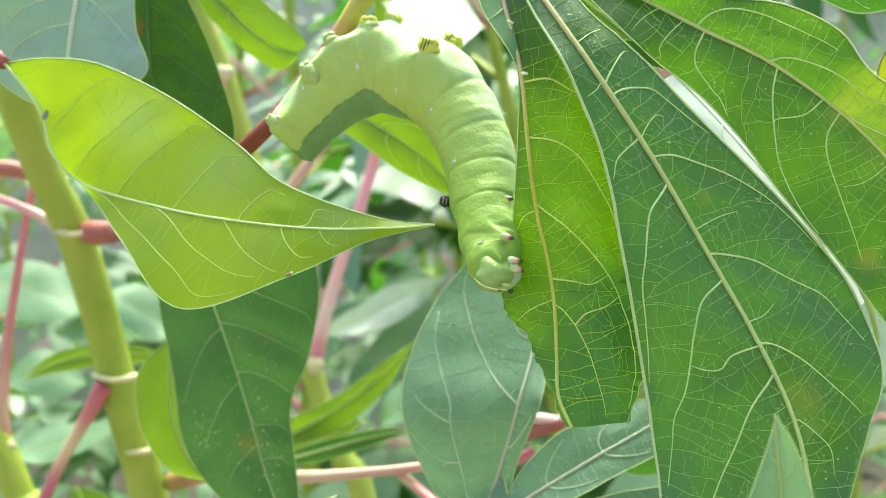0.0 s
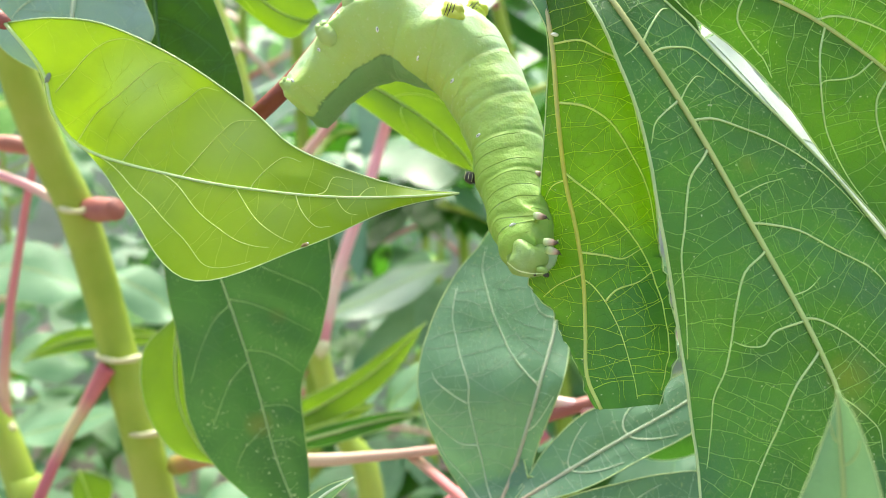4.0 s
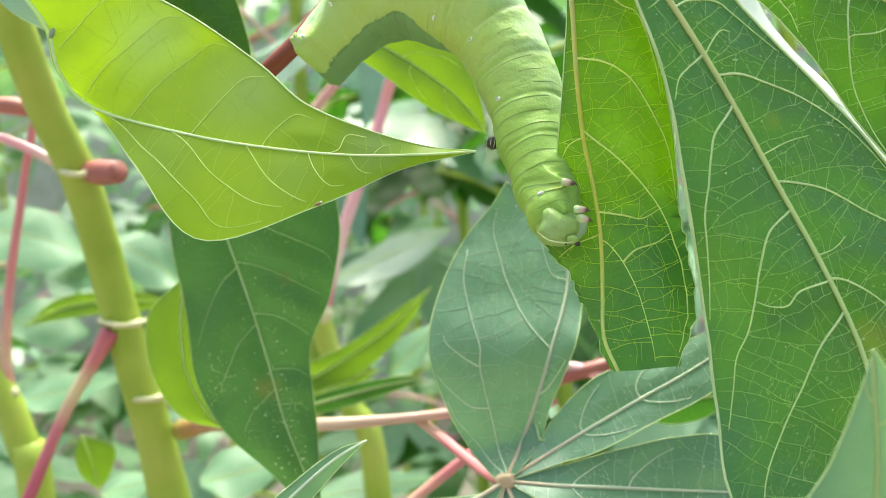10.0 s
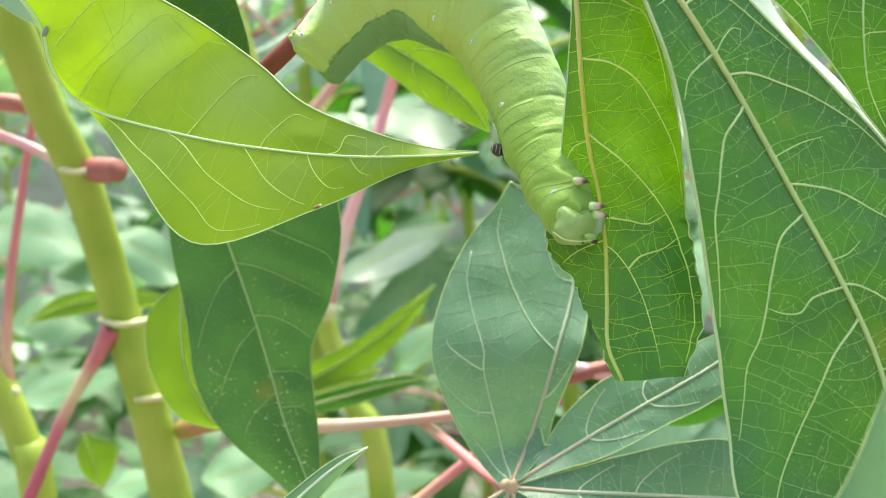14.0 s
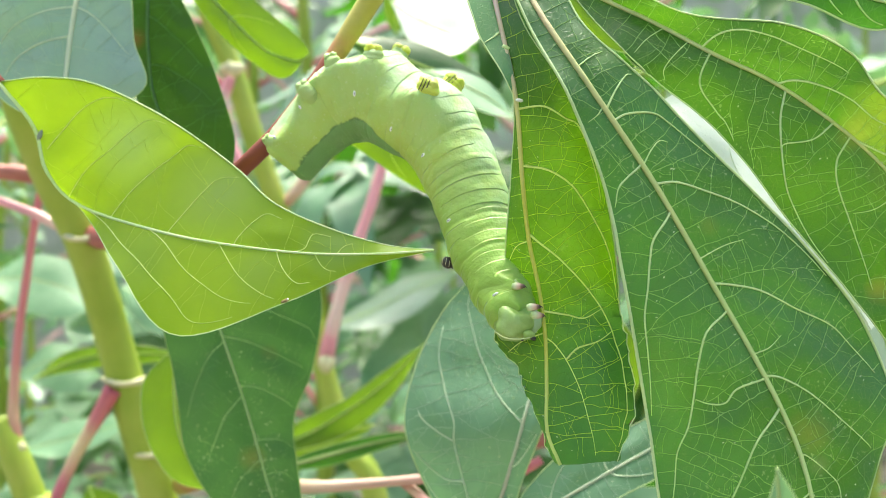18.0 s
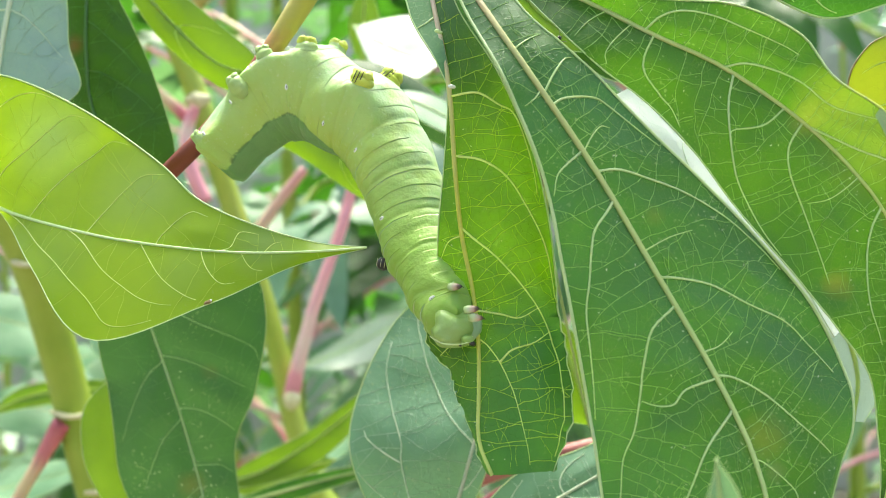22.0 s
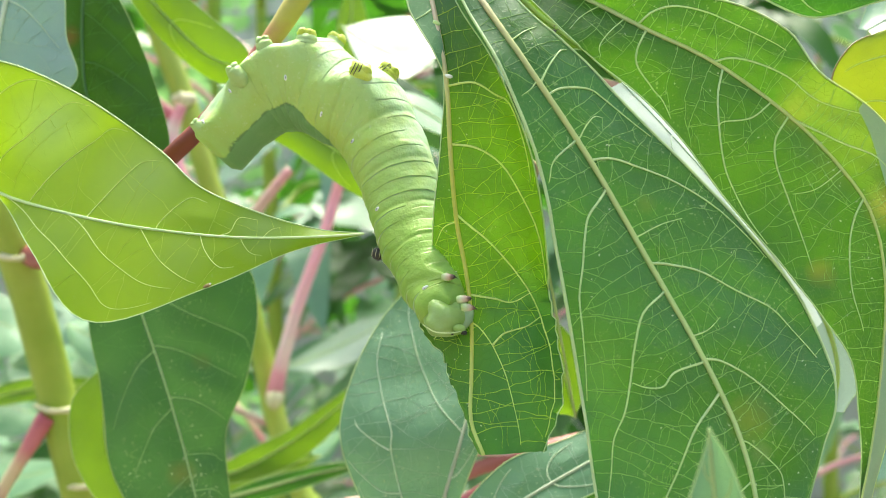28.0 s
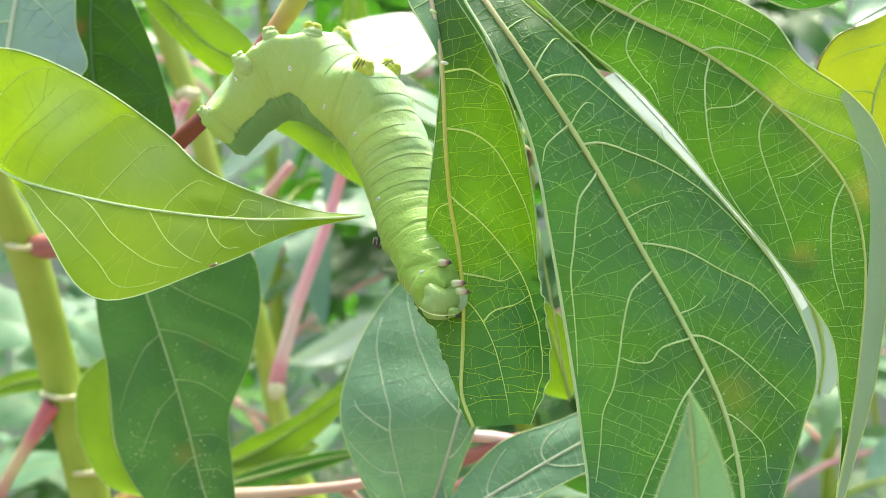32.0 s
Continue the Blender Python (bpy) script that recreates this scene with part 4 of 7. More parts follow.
def lower_leaf():
    hub = (0.00654, 0.208, 0.73994)
    leaf = thing("lower_palmate_leaf", hub, "dull grey-green palmate leaf with a reddish centre, seen from above", "leaf")
    lobes = [
        ([(0.00654, 0.208, 0.73994), (0.01042, 0.215, 0.74599), (0.01343, 0.215, 0.75539), (0.01674, 0.215, 0.76707), (0.02035, 0.221, 0.77879), (0.01976, 0.225, 0.78875), (0.01269, 0.228, 0.79715), (0.00759, 0.229, 0.80079)],
         [(0.00486, 0.208, 0.73992), (0.00065, 0.217, 0.74304), (-0.00471, 0.217, 0.75188), (-0.00915, 0.217, 0.7654), (-0.00668, 0.222, 0.7779), (-0.00131, 0.226, 0.78855), (0.00417, 0.228, 0.79526), (0.00759, 0.229, 0.80079)],
         [(0.00877, 0.208, 0.74144), (0.01414, 0.214, 0.7465), (0.01602, 0.214, 0.7527), (0.021, 0.214, 0.76609), (0.02332, 0.219, 0.77485), (0.02374, 0.223, 0.78526), (0.01747, 0.227, 0.79597), (0.00759, 0.229, 0.80079)], [(-1, (0, 0), (0.438, 0.105), (0.525, 0.25), (0.587, 0.38), (0.587, 0.43), (0.712, 0.508), (0.838, 0.59), (0.912, 0.675)),
          (-1, (0, 0.413), (0.275, 0.49), (0.463, 0.573), (0.625, 0.667), (0.738, 0.743), (0.787, 0.843)), (-1, (0.537, 0.283), (0.75, 0.297), (0.912, 0.343), (0.975, 0.372)),
          (-1, (0.6, 0.385), (0.712, 0.405), (0.85, 0.438), (0.887, 0.458)), (-1, (0, 0), (0.65, 0.075), (0.838, 0.19), (0.95, 0.268), (0.97, 0.315)), (-1, (0, 0.583), (0.125, 0.6), (0.2, 0.65), (0.237, 0.713)), (1, 0.3, 0.4, 0.8)]),
        ([(0.00654, 0.208, 0.73994), (0.01636, 0.211, 0.74529), (0.02424, 0.211, 0.75031), (0.03435, 0.211, 0.75636), (0.04444, 0.211, 0.76216), (0.05445, 0.211, 0.76908), (0.06218, 0.211, 0.77596)],
         [(0.00654, 0.208, 0.73994), (0.01371, 0.2138, 0.74653), (0.01765, 0.2138, 0.75274), (0.02559, 0.2138, 0.76035), (0.03813, 0.2138, 0.76485), (0.0506, 0.2138, 0.77096), (0.06306, 0.2138, 0.77566)],
         [(0.00654, 0.208, 0.73994), (0.01782, 0.2082, 0.74364), (0.02508, 0.2082, 0.74609), (0.03619, 0.2082, 0.75186), (0.04615, 0.2082, 0.75703), (0.05602, 0.2082, 0.765), (0.0613, 0.2082, 0.77626)], [(-1, 0.3, 0.48, 0.8), (-1, 0.5, 0.66, 0.8), (1, 0.3, 0.46, 0.8), (1, 0.5, 0.64, 0.8)]),
        ([(0.00654, 0.208, 0.73994), (0.0171, 0.207, 0.73941), (0.02827, 0.207, 0.73906), (0.04057, 0.207, 0.7386), (0.05286, 0.207, 0.73814), (0.06739, 0.207, 0.73714)],
         [(0.00654, 0.208, 0.73994), (0.01787, 0.2098, 0.74296), (0.02745, 0.2098, 0.74556), (0.04094, 0.2098, 0.74865), (0.05337, 0.2098, 0.7482), (0.06837, 0.2098, 0.73629)],
         [(0.00654, 0.208, 0.73994), (0.01578, 0.2042, 0.73641), (0.02685, 0.2042, 0.73371), (0.03903, 0.2042, 0.73157), (0.05228, 0.2042, 0.73114), (0.06642, 0.2042, 0.73799)], [(-1, 0.25, 0.4, 0.8), (-1, 0.45, 0.6, 0.8), (1, 0.25, 0.4, 0.8)]),
        ([(0.00654, 0.208, 0.73994), (0.00029, 0.205, 0.73714), (-0.00743, 0.205, 0.7337), (-0.01628, 0.205, 0.73024), (-0.02737, 0.205, 0.72675), (-0.03848, 0.205, 0.72213)],
         [(0.00654, 0.208, 0.73994), (0.00254, 0.205, 0.73379), (-0.00294, 0.205, 0.72698), (-0.01401, 0.205, 0.72122), (-0.02735, 0.205, 0.71883), (-0.03848, 0.205, 0.72213)],
         [(0.00654, 0.208, 0.73994), (0.00237, 0.207, 0.73792), (-0.00747, 0.207, 0.73669), (-0.01753, 0.207, 0.7357), (-0.02872, 0.207, 0.73173), (-0.03882, 0.207, 0.72136)], [(1, 0.3, 0.45, 0.8), (1, 0.5, 0.62, 0.8)]),
        ([(0.00654, 0.208, 0.73994), (0.01023, 0.204, 0.73194), (0.01589, 0.204, 0.72188), (0.02157, 0.204, 0.71177), (0.02619, 0.204, 0.70045)],
         [(0.00654, 0.208, 0.73994), (0.01513, 0.204, 0.73624), (0.02357, 0.204, 0.72533), (0.0282, 0.204, 0.71296), (0.02619, 0.204, 0.70045)],
         [(0.00654, 0.208, 0.73994), (0.00582, 0.204, 0.7319), (0.00818, 0.204, 0.71955), (0.01495, 0.204, 0.70944), (0.02619, 0.204, 0.70045)], []),
        ([(0.00654, 0.208, 0.73994), (0.00363, 0.204, 0.73076), (0.00042, 0.204, 0.72061), (-0.00503, 0.204, 0.71151), (-0.01161, 0.204, 0.70008)],
         [(0.00654, 0.208, 0.73994), (0.00694, 0.204, 0.73079), (0.00598, 0.204, 0.71841), (0.00054, 0.204, 0.70816), (-0.01161, 0.204, 0.70008)],
         [(0.00654, 0.208, 0.73994), (0.00195, 0.204, 0.73355), (-0.00515, 0.204, 0.72507), (-0.0117, 0.204, 0.71372), (-0.01161, 0.204, 0.70008)], []),
    ]
    for k, (rib, left, right, veins) in enumerate(lobes):
        b = Blade(rib, left, right, cup=0.03, wave=0.0009, seed=20.0 + k, veins=veins, quilt=0.0006)
        ob = part("blade", b.mesh(90, 18), LEAF_PALE, leaf)
        dress(b, ob, rib=(0.0005, 0.0002), rib_mat=VEIN_STAR, vein_mat=VEIN_DUST, net_mat=VEIN_DUSK, edge=(0.00014, 0.00014), r=0.00019, lift=-0.0001, rungs=0.0034, fine=0.36)
        if veins:
            specks(b, ob, 90, 0.1, 0.95, 0.0003, 30 + k, SPECK)
    # the blade runs on between the lobes as far as the notches
    for rib, left, right in (([(0.00706, 0.2085, 0.73905), (0.0105, 0.2122, 0.74266), (0.01399, 0.2132, 0.74708)], [(0.00706, 0.2085, 0.73905), (0.00945, 0.2135, 0.74417), (0.01275, 0.2165, 0.75254)], [(0.00706, 0.2085, 0.73905), (0.01334, 0.2118, 0.74198), (0.0209, 0.2132, 0.74714)]),
                             ([(0.00706, 0.2085, 0.73905), (0.0126, 0.21, 0.7405), (0.01797, 0.2105, 0.74237)], [(0.00706, 0.2085, 0.73905), (0.01331, 0.2115, 0.74206), (0.0209, 0.2132, 0.74714)], [(0.00706, 0.2085, 0.73905), (0.01416, 0.2085, 0.73865), (0.02369, 0.2082, 0.7387)])):
        b = Blade(rib, left, right, wave=0.0002)
        ob = part("web", b.mesh(16, 8), LEAF_PALE, leaf)
        part("margin", tube(bmesh.new(), [b.at(u / 10 or 1e-4, 1.0) for u in range(-8, 9)], [0.0001, 0.00022, 0.0001], sides=5, smooth=False), VEIN_PALE, ob, "pale notch between two lobes")
    part("leaf_centre", blob(bmesh.new(), Vector(hub) - Vector((0, 0.0004, 0)), (0.0022, 0.0008, 0.0020), rough=0.4, seg=20), VEIN_STAR, leaf, "reddish knot where the blades meet")


lower_leaf()

simple_leaf("grey_leaf", "bluish grey-green leaf with a bright sheen and white midrib",
            [(-0.07617, 0.219, 0.88287), (-0.07813, 0.219, 0.87175), (-0.08033, 0.219, 0.86186), (-0.08229, 0.219, 0.85134), (-0.08375, 0.219, 0.84019), (-0.08533, 0.219, 0.82964)], [(-0.07697, 0.221, 0.88358), (-0.09481, 0.221, 0.87761), (-0.10128, 0.221, 0.86515), (-0.10265, 0.221, 0.85136), (-0.09891, 0.221, 0.8375), (-0.08622, 0.221, 0.82985)], [(-0.07537, 0.217, 0.88217), (-0.06922, 0.217, 0.87226), (-0.06842, 0.217, 0.86121), (-0.06788, 0.217, 0.84893), (-0.06546, 0.217, 0.83787), (-0.08445, 0.217, 0.82944)],
            LEAF_GREY, [(1, 0.5, 0.66, 0.85), (-1, 0.5, 0.64, 0.8), (-1, 0.62, 0.74, 0.8), (1, 0.3, 0.45, 0.8)], rib_r=(0.0007, 0.0005), rib_mat=VEIN_DUST, vein_mat=VEIN_DUST, net_mat=VEIN_DUSK, r=0.00018, edge=(0.0001, 0.0001), rungs=0.0036, quilt=0.0007, wave=0.0012, cells=(80, 16))
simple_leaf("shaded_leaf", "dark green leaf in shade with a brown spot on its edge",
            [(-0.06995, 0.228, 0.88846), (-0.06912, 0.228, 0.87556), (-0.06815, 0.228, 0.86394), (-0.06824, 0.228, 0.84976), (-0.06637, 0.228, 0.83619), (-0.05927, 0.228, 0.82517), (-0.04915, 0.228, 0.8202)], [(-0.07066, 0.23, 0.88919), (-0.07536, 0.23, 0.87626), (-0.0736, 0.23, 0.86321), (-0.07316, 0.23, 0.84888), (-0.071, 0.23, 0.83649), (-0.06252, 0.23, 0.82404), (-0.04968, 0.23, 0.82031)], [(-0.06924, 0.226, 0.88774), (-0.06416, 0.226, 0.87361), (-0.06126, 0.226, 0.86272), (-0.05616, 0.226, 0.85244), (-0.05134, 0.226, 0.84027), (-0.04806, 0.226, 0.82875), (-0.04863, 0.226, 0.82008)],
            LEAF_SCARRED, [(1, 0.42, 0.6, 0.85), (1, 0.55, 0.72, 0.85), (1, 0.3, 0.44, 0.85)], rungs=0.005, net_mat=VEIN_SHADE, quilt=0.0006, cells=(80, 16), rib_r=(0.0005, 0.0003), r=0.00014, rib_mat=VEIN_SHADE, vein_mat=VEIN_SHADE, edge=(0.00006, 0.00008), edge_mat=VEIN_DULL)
simple_leaf("lime_leaf", "lime-green leaf lit through, partly blurred",
            [(-0.07429, 0.25, 0.88226), (-0.06433, 0.25, 0.8715), (-0.05441, 0.25, 0.86076), (-0.0459, 0.25, 0.85289), (-0.0381, 0.25, 0.84998), (-0.03455, 0.25, 0.85178)], [(-0.07429, 0.25, 0.88226), (-0.06649, 0.25, 0.8694), (-0.0587, 0.25, 0.85827), (-0.04877, 0.25, 0.84939), (-0.04097, 0.25, 0.84564), (-0.03455, 0.25, 0.85178)], [(-0.07429, 0.25, 0.88226), (-0.06074, 0.25, 0.87498), (-0.0508, 0.25, 0.86707), (-0.04302, 0.25, 0.86062), (-0.03665, 0.25, 0.85519), (-0.03455, 0.25, 0.85178)],
            LEAF_LIME, [(-1, 0.4, 0.55, 0.8), (1, 0.4, 0.6, 0.8)], r=0.00014, rib_r=(0.0004, 0.0002), rib_mat=VEIN_YELLOW, vein_mat=VEIN_YELLOW, edge=(0.00008, 0.00008))
simple_leaf("lime_leaf", "lime-green leaf lit through, behind the caterpillar",
            [(-0.03762, 0.248, 0.84185), (-0.02702, 0.248, 0.8367), (-0.01639, 0.248, 0.83087), (-0.00573, 0.248, 0.82372), (0.00098, 0.248, 0.81718), (0.00395, 0.248, 0.81271)], [(-0.03762, 0.248, 0.84185), (-0.03231, 0.248, 0.83404), (-0.02367, 0.248, 0.82859), (-0.01101, 0.248, 0.81973), (-0.00166, 0.248, 0.81491), (0.00395, 0.248, 0.81271)], [(-0.03762, 0.248, 0.84185), (-0.02175, 0.248, 0.84197), (-0.00981, 0.248, 0.83748), (-0.00113, 0.248, 0.82902), (0.00294, 0.248, 0.81983), (0.00395, 0.248, 0.81271)],
            LEAF_LIME, [(-1, 0.45, 0.6, 0.85), (-1, 0.6, 0.75, 0.85), (1, 0.4, 0.6, 0.85)], r=0.00014, rib_r=(0.0004, 0.0002), rib_mat=VEIN_YELLOW, vein_mat=VEIN_YELLOW, edge=(0.00008, 0.00008))
simple_leaf("glossy_leaf", "glossy leaf seen through the slit, its sky sheen painted near white",
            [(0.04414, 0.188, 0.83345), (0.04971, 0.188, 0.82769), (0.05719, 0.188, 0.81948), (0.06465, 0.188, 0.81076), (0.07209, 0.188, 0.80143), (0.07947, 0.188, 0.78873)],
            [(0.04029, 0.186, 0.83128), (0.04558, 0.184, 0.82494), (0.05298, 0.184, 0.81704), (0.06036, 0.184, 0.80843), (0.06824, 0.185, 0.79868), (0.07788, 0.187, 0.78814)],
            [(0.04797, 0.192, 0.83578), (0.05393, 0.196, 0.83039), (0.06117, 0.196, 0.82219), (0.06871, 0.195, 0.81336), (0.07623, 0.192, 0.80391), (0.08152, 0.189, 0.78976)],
            LEAF_SHEEN_WHITE, [(-1, 0.3, 0.42, 0.8), (1, 0.5, 0.6, 0.8), (-1, 0.6, 0.7, 0.8)], rib_r=(0.00012, 0.0001), rib_mat=VEIN_DUST, vein_mat=VEIN_DUST, edge=(0, 0), wave=0.0025, r=0.00012)
simple_leaf("corner_leaf", "dark green leaf hanging in from above",
            [(0.04113, 0.17, 0.85926), (0.05224, 0.17, 0.85349), (0.06332, 0.17, 0.8496), (0.07251, 0.17, 0.84575), (0.08442, 0.17, 0.84374)], [(0.04113, 0.17, 0.85926), (0.05037, 0.17, 0.84884), (0.06146, 0.17, 0.84478), (0.07249, 0.17, 0.84091), (0.08442, 0.17, 0.84374)], [(0.04113, 0.17, 0.85926), (0.05504, 0.17, 0.85811), (0.0661, 0.17, 0.85515), (0.0762, 0.17, 0.85128), (0.08442, 0.17, 0.84374)],
            LEAF_DEEP, [(-1, 0.3, 0.45, 0.85), (-1, 0.5, 0.62, 0.85), (-1, 0.65, 0.78, 0.85)], r=0.00022)
simple_leaf("yellowing_leaf", "yellowing leaf with a browned gnawed edge",
            [(0.09616, 0.178, 0.84459), (0.09194, 0.178, 0.83527), (0.08875, 0.178, 0.826), (0.08861, 0.178, 0.81375), (0.08996, 0.178, 0.79855)], [(0.10027, 0.178, 0.8436), (0.10214, 0.178, 0.83126), (0.10199, 0.178, 0.82101), (0.0998, 0.178, 0.81079), (0.08996, 0.178, 0.79855)], [(0.0879, 0.178, 0.84089), (0.08174, 0.178, 0.83774), (0.07859, 0.178, 0.83001), (0.08149, 0.178, 0.81268), (0.08996, 0.178, 0.79855)],
            LEAF_YELLOW, [(1, 0.2, 0.4, 0.85), (1, 0.45, 0.6, 0.85)], r=0.00016, rib_r=(0.0003, 0.0002), rib_mat=VEIN_YELLOW, vein_mat=VEIN_YELLOW, edge=(0.0001, 0.00014), edge_mat=BROWN_EDGE)
simple_leaf("grey_leaf", "small bluish grey leaf beside the yellowing one",
            [(0.12478, 0.21, 0.86698), (0.11738, 0.21, 0.86077), (0.10879, 0.21, 0.85517), (0.09963, 0.21, 0.84959)], [(0.12509, 0.215, 0.87252), (0.11377, 0.215, 0.8661), (0.10372, 0.215, 0.8591), (0.09991, 0.215, 0.85119)], [(0.12434, 0.205, 0.86043), (0.11828, 0.205, 0.8532), (0.10872, 0.205, 0.84739), (0.09924, 0.205, 0.84634)],
            LEAF_PALE, [(1, 0.4, 0.6, 0.85), (-1, 0.4, 0.6, 0.8), (1, 0.6, 0.8, 0.85)], rib_r=(0.0004, 0.0003), rib_mat=VEIN_DUST, vein_mat=VEIN_DUST, r=0.00014, edge=(0.0001, 0.00014))
simple_leaf("close_leaf", "out-of-focus leaf tip close to the lens",
            [(0.03851, 0.114, 0.78077), (0.03879, 0.114, 0.77631), (0.03925, 0.114, 0.76991), (0.0391, 0.114, 0.76218), (0.03806, 0.114, 0.75116)], [(0.03815, 0.113, 0.78089), (0.04043, 0.113, 0.77712), (0.04298, 0.113, 0.77016), (0.04443, 0.113, 0.76189), (0.03771, 0.113, 0.75155)], [(0.03886, 0.115, 0.78065), (0.03755, 0.115, 0.77613), (0.03483, 0.115, 0.76834), (0.03177, 0.115, 0.76051), (0.03841, 0.115, 0.75077)],
            LEAF_MINT, [(1, 0.3, 0.2, 0.8), (-1, 0.4, 0.3, 0.8)], r=0.00014, rib_r=(0.0002, 0.0003), rib_mat=VEIN_DULL, vein_mat=VEIN_DULL, edge=(0.0001, 0.0001))
simple_leaf("folded_leaf", "slender folded leaf tip pointing up",
            [(-0.01939, 0.18, 0.75495), (-0.02429, 0.18, 0.75202), (-0.02991, 0.18, 0.74733), (-0.03554, 0.18, 0.74158), (-0.04119, 0.18, 0.73374)], [(-0.01939, 0.18, 0.75495), (-0.02377, 0.18, 0.75048), (-0.02786, 0.18, 0.7458), (-0.03195, 0.18, 0.7411), (-0.04119, 0.18, 0.73374)], [(-0.01939, 0.18, 0.75495), (-0.0246, 0.18, 0.75305), (-0.03094, 0.18, 0.74835), (-0.03811, 0.18, 0.74155), (-0.04119, 0.18, 0.73374)],
            LEAF_MINT, [], r=0.0002, rib_r=(0.0002, 0.0003), rib_mat=VEIN_DUST, edge=(0.0001, 0.0001))


# ---------------------------------------------------------------- stems and stalks of the nearest plants
def stalk(name, points, radii, material, parent, label="", steps=24, sides=12, uneven=0.03):
    return part(name, tube(bmesh.new(), points, radii, steps, sides, uneven), material, parent, label)


def near_plant():
    """The plant whose stem stands beside the leaves: a jointed green stem, leaf scars, red stalks."""
    foot = (-0.02, 0.40, 0.0)
    plant = thing("cassava_plant", foot, "upright cassava plant with a jointed green stem and red leaf stalks", "plant", "cassava plants")
    axis = [(-0.14548, 0.3, 0.90187), (-0.13715, 0.31, 0.85539), (-0.13221, 0.325, 0.82633), (-0.12511, 0.335, 0.80404), (-0.11917, 0.348, 0.76821), (-0.11326, 0.352, 0.74054), (-0.10696, 0.358, 0.7097), (-0.09983, 0.365, 0.67018)] + [(-0.06, 0.38, 0.5), (-0.035, 0.39, 0.25), foot]
    stalk("stem", axis, [0.0044, 0.0058, 0.0060, 0.0062, 0.0064, 0.0068, 0.008, 0.010, 0.013], STEM_GREEN, plant, "smooth yellow-green stem", 60, 16)
    for ring in ([(-0.1332, 0.335, 0.80712), (-0.1274, 0.328, 0.80547), (-0.12213, 0.326, 0.80468), (-0.11854, 0.328, 0.80584), (-0.1178, 0.335, 0.80789)], [(-0.12499, 0.352, 0.7549), (-0.11864, 0.343, 0.75487), (-0.11308, 0.3405, 0.75461), (-0.10918, 0.343, 0.75507), (-0.10881, 0.352, 0.7553)], [(-0.11741, 0.356, 0.72759), (-0.11209, 0.349, 0.72801), (-0.10711, 0.3465, 0.72833), (-0.10347, 0.349, 0.72861), (-0.10268, 0.356, 0.72861)]):
        part("leaf_scar", tube(bmesh.new(), ring, [0.0008, 0.0012, 0.0010, 0.0013, 0.0007], 24, 10, 0.35), SCAR, plant, "pale raised leaf scar")
    stalk("petiole_stub", [(-0.12396, 0.335, 0.80635), (-0.11609, 0.328, 0.80547), (-0.10805, 0.322, 0.80537)], [0.0028, 0.0042, 0.0036], PETIOLE_RED, plant, "short red stub of a fallen leaf")
    stalk("petiole", [(-0.11854, 0.345, 0.75223), (-0.12488, 0.345, 0.74113), (-0.13242, 0.345, 0.72804), (-0.13995, 0.345, 0.71199), (-0.14946, 0.345, 0.68919)], [0.0033, 0.0022, 0.0020, 0.0022], PETIOLE_FADE, plant, "red and yellow leaf stalk")
    stalk("petiole", [(-0.12588, 0.335, 0.80693), (-0.13358, 0.335, 0.80943), (-0.14321, 0.335, 0.81405), (-0.15861, 0.335, 0.81906), (-0.17785, 0.335, 0.82137)], [0.0022, 0.0015, 0.0015], PETIOLE_PINK, plant)
    stalk("petiole_stub", [(-0.1409, 0.335, 0.82599), (-0.14706, 0.335, 0.82714), (-0.15668, 0.335, 0.82791)], [0.0026, 0.0030, 0.0024], PETIOLE_RED, plant)
    stalk("petiole", [(-0.0978, 0.355, 0.71594), (-0.07916, 0.33, 0.72409), (-0.04153, 0.28, 0.73506), (-0.02309, 0.27, 0.73844), (-0.00449, 0.262, 0.74224), (0.00885, 0.26, 0.7453)], [0.0036, 0.0021, 0.0013, 0.0013], PETIOLE_DUSK, plant, "pale pink leaf stalk")
    stalk("petiole", [(-0.01298, 0.268, 0.74003), (-0.0059, 0.26, 0.7362), (0.00275, 0.24, 0.73389), (0.00631, 0.212, 0.73851)], [0.0014, 0.0013, 0.0012], PETIOLE_ROSE, plant)
    stalk("petiole", [(-0.02625, 0.29, 0.70155), (-0.013, 0.29, 0.71211), (-0.00144, 0.29, 0.72161), (0.01009, 0.29, 0.73042), (0.02653, 0.29, 0.74057)], [0.0015, 0.0015, 0.0014], PETIOLE_ROSE, plant)
    stalk("petiole", [(0.016, 0.29, 0.74185), (0.02599, 0.29, 0.74601), (0.03682, 0.29, 0.74935), (0.05265, 0.29, 0.75351)], [0.0019, 0.0021, 0.0019], PETIOLE_RED, plant)
    stalk("petiole", [(0.01683, 0.29, 0.75018), (0.02933, 0.29, 0.74985), (0.04266, 0.29, 0.74651), (0.05265, 0.29, 0.74185)], [0.0015, 0.0018, 0.0016], PETIOLE_PINK, plant)
    # stalks that carry the near leaves, outside the view
    stalk("petiole", [(-0.06481, 0.235, 0.81043), (-0.07274, 0.25, 0.82081), (-0.09617, 0.28, 0.83751), (-0.12264, 0.305, 0.85284)], [0.0012, 0.0016, 0.002], PETIOLE_RED, plant)
    stalk("petiole", [(-0.08293, 0.186, 0.83505), (-0.1, 0.2, 0.85), (-0.13, 0.26, 0.87), (-0.13, 0.31, 0.86)], [0.0012, 0.0014, 0.002], PETIOLE_RED, plant)
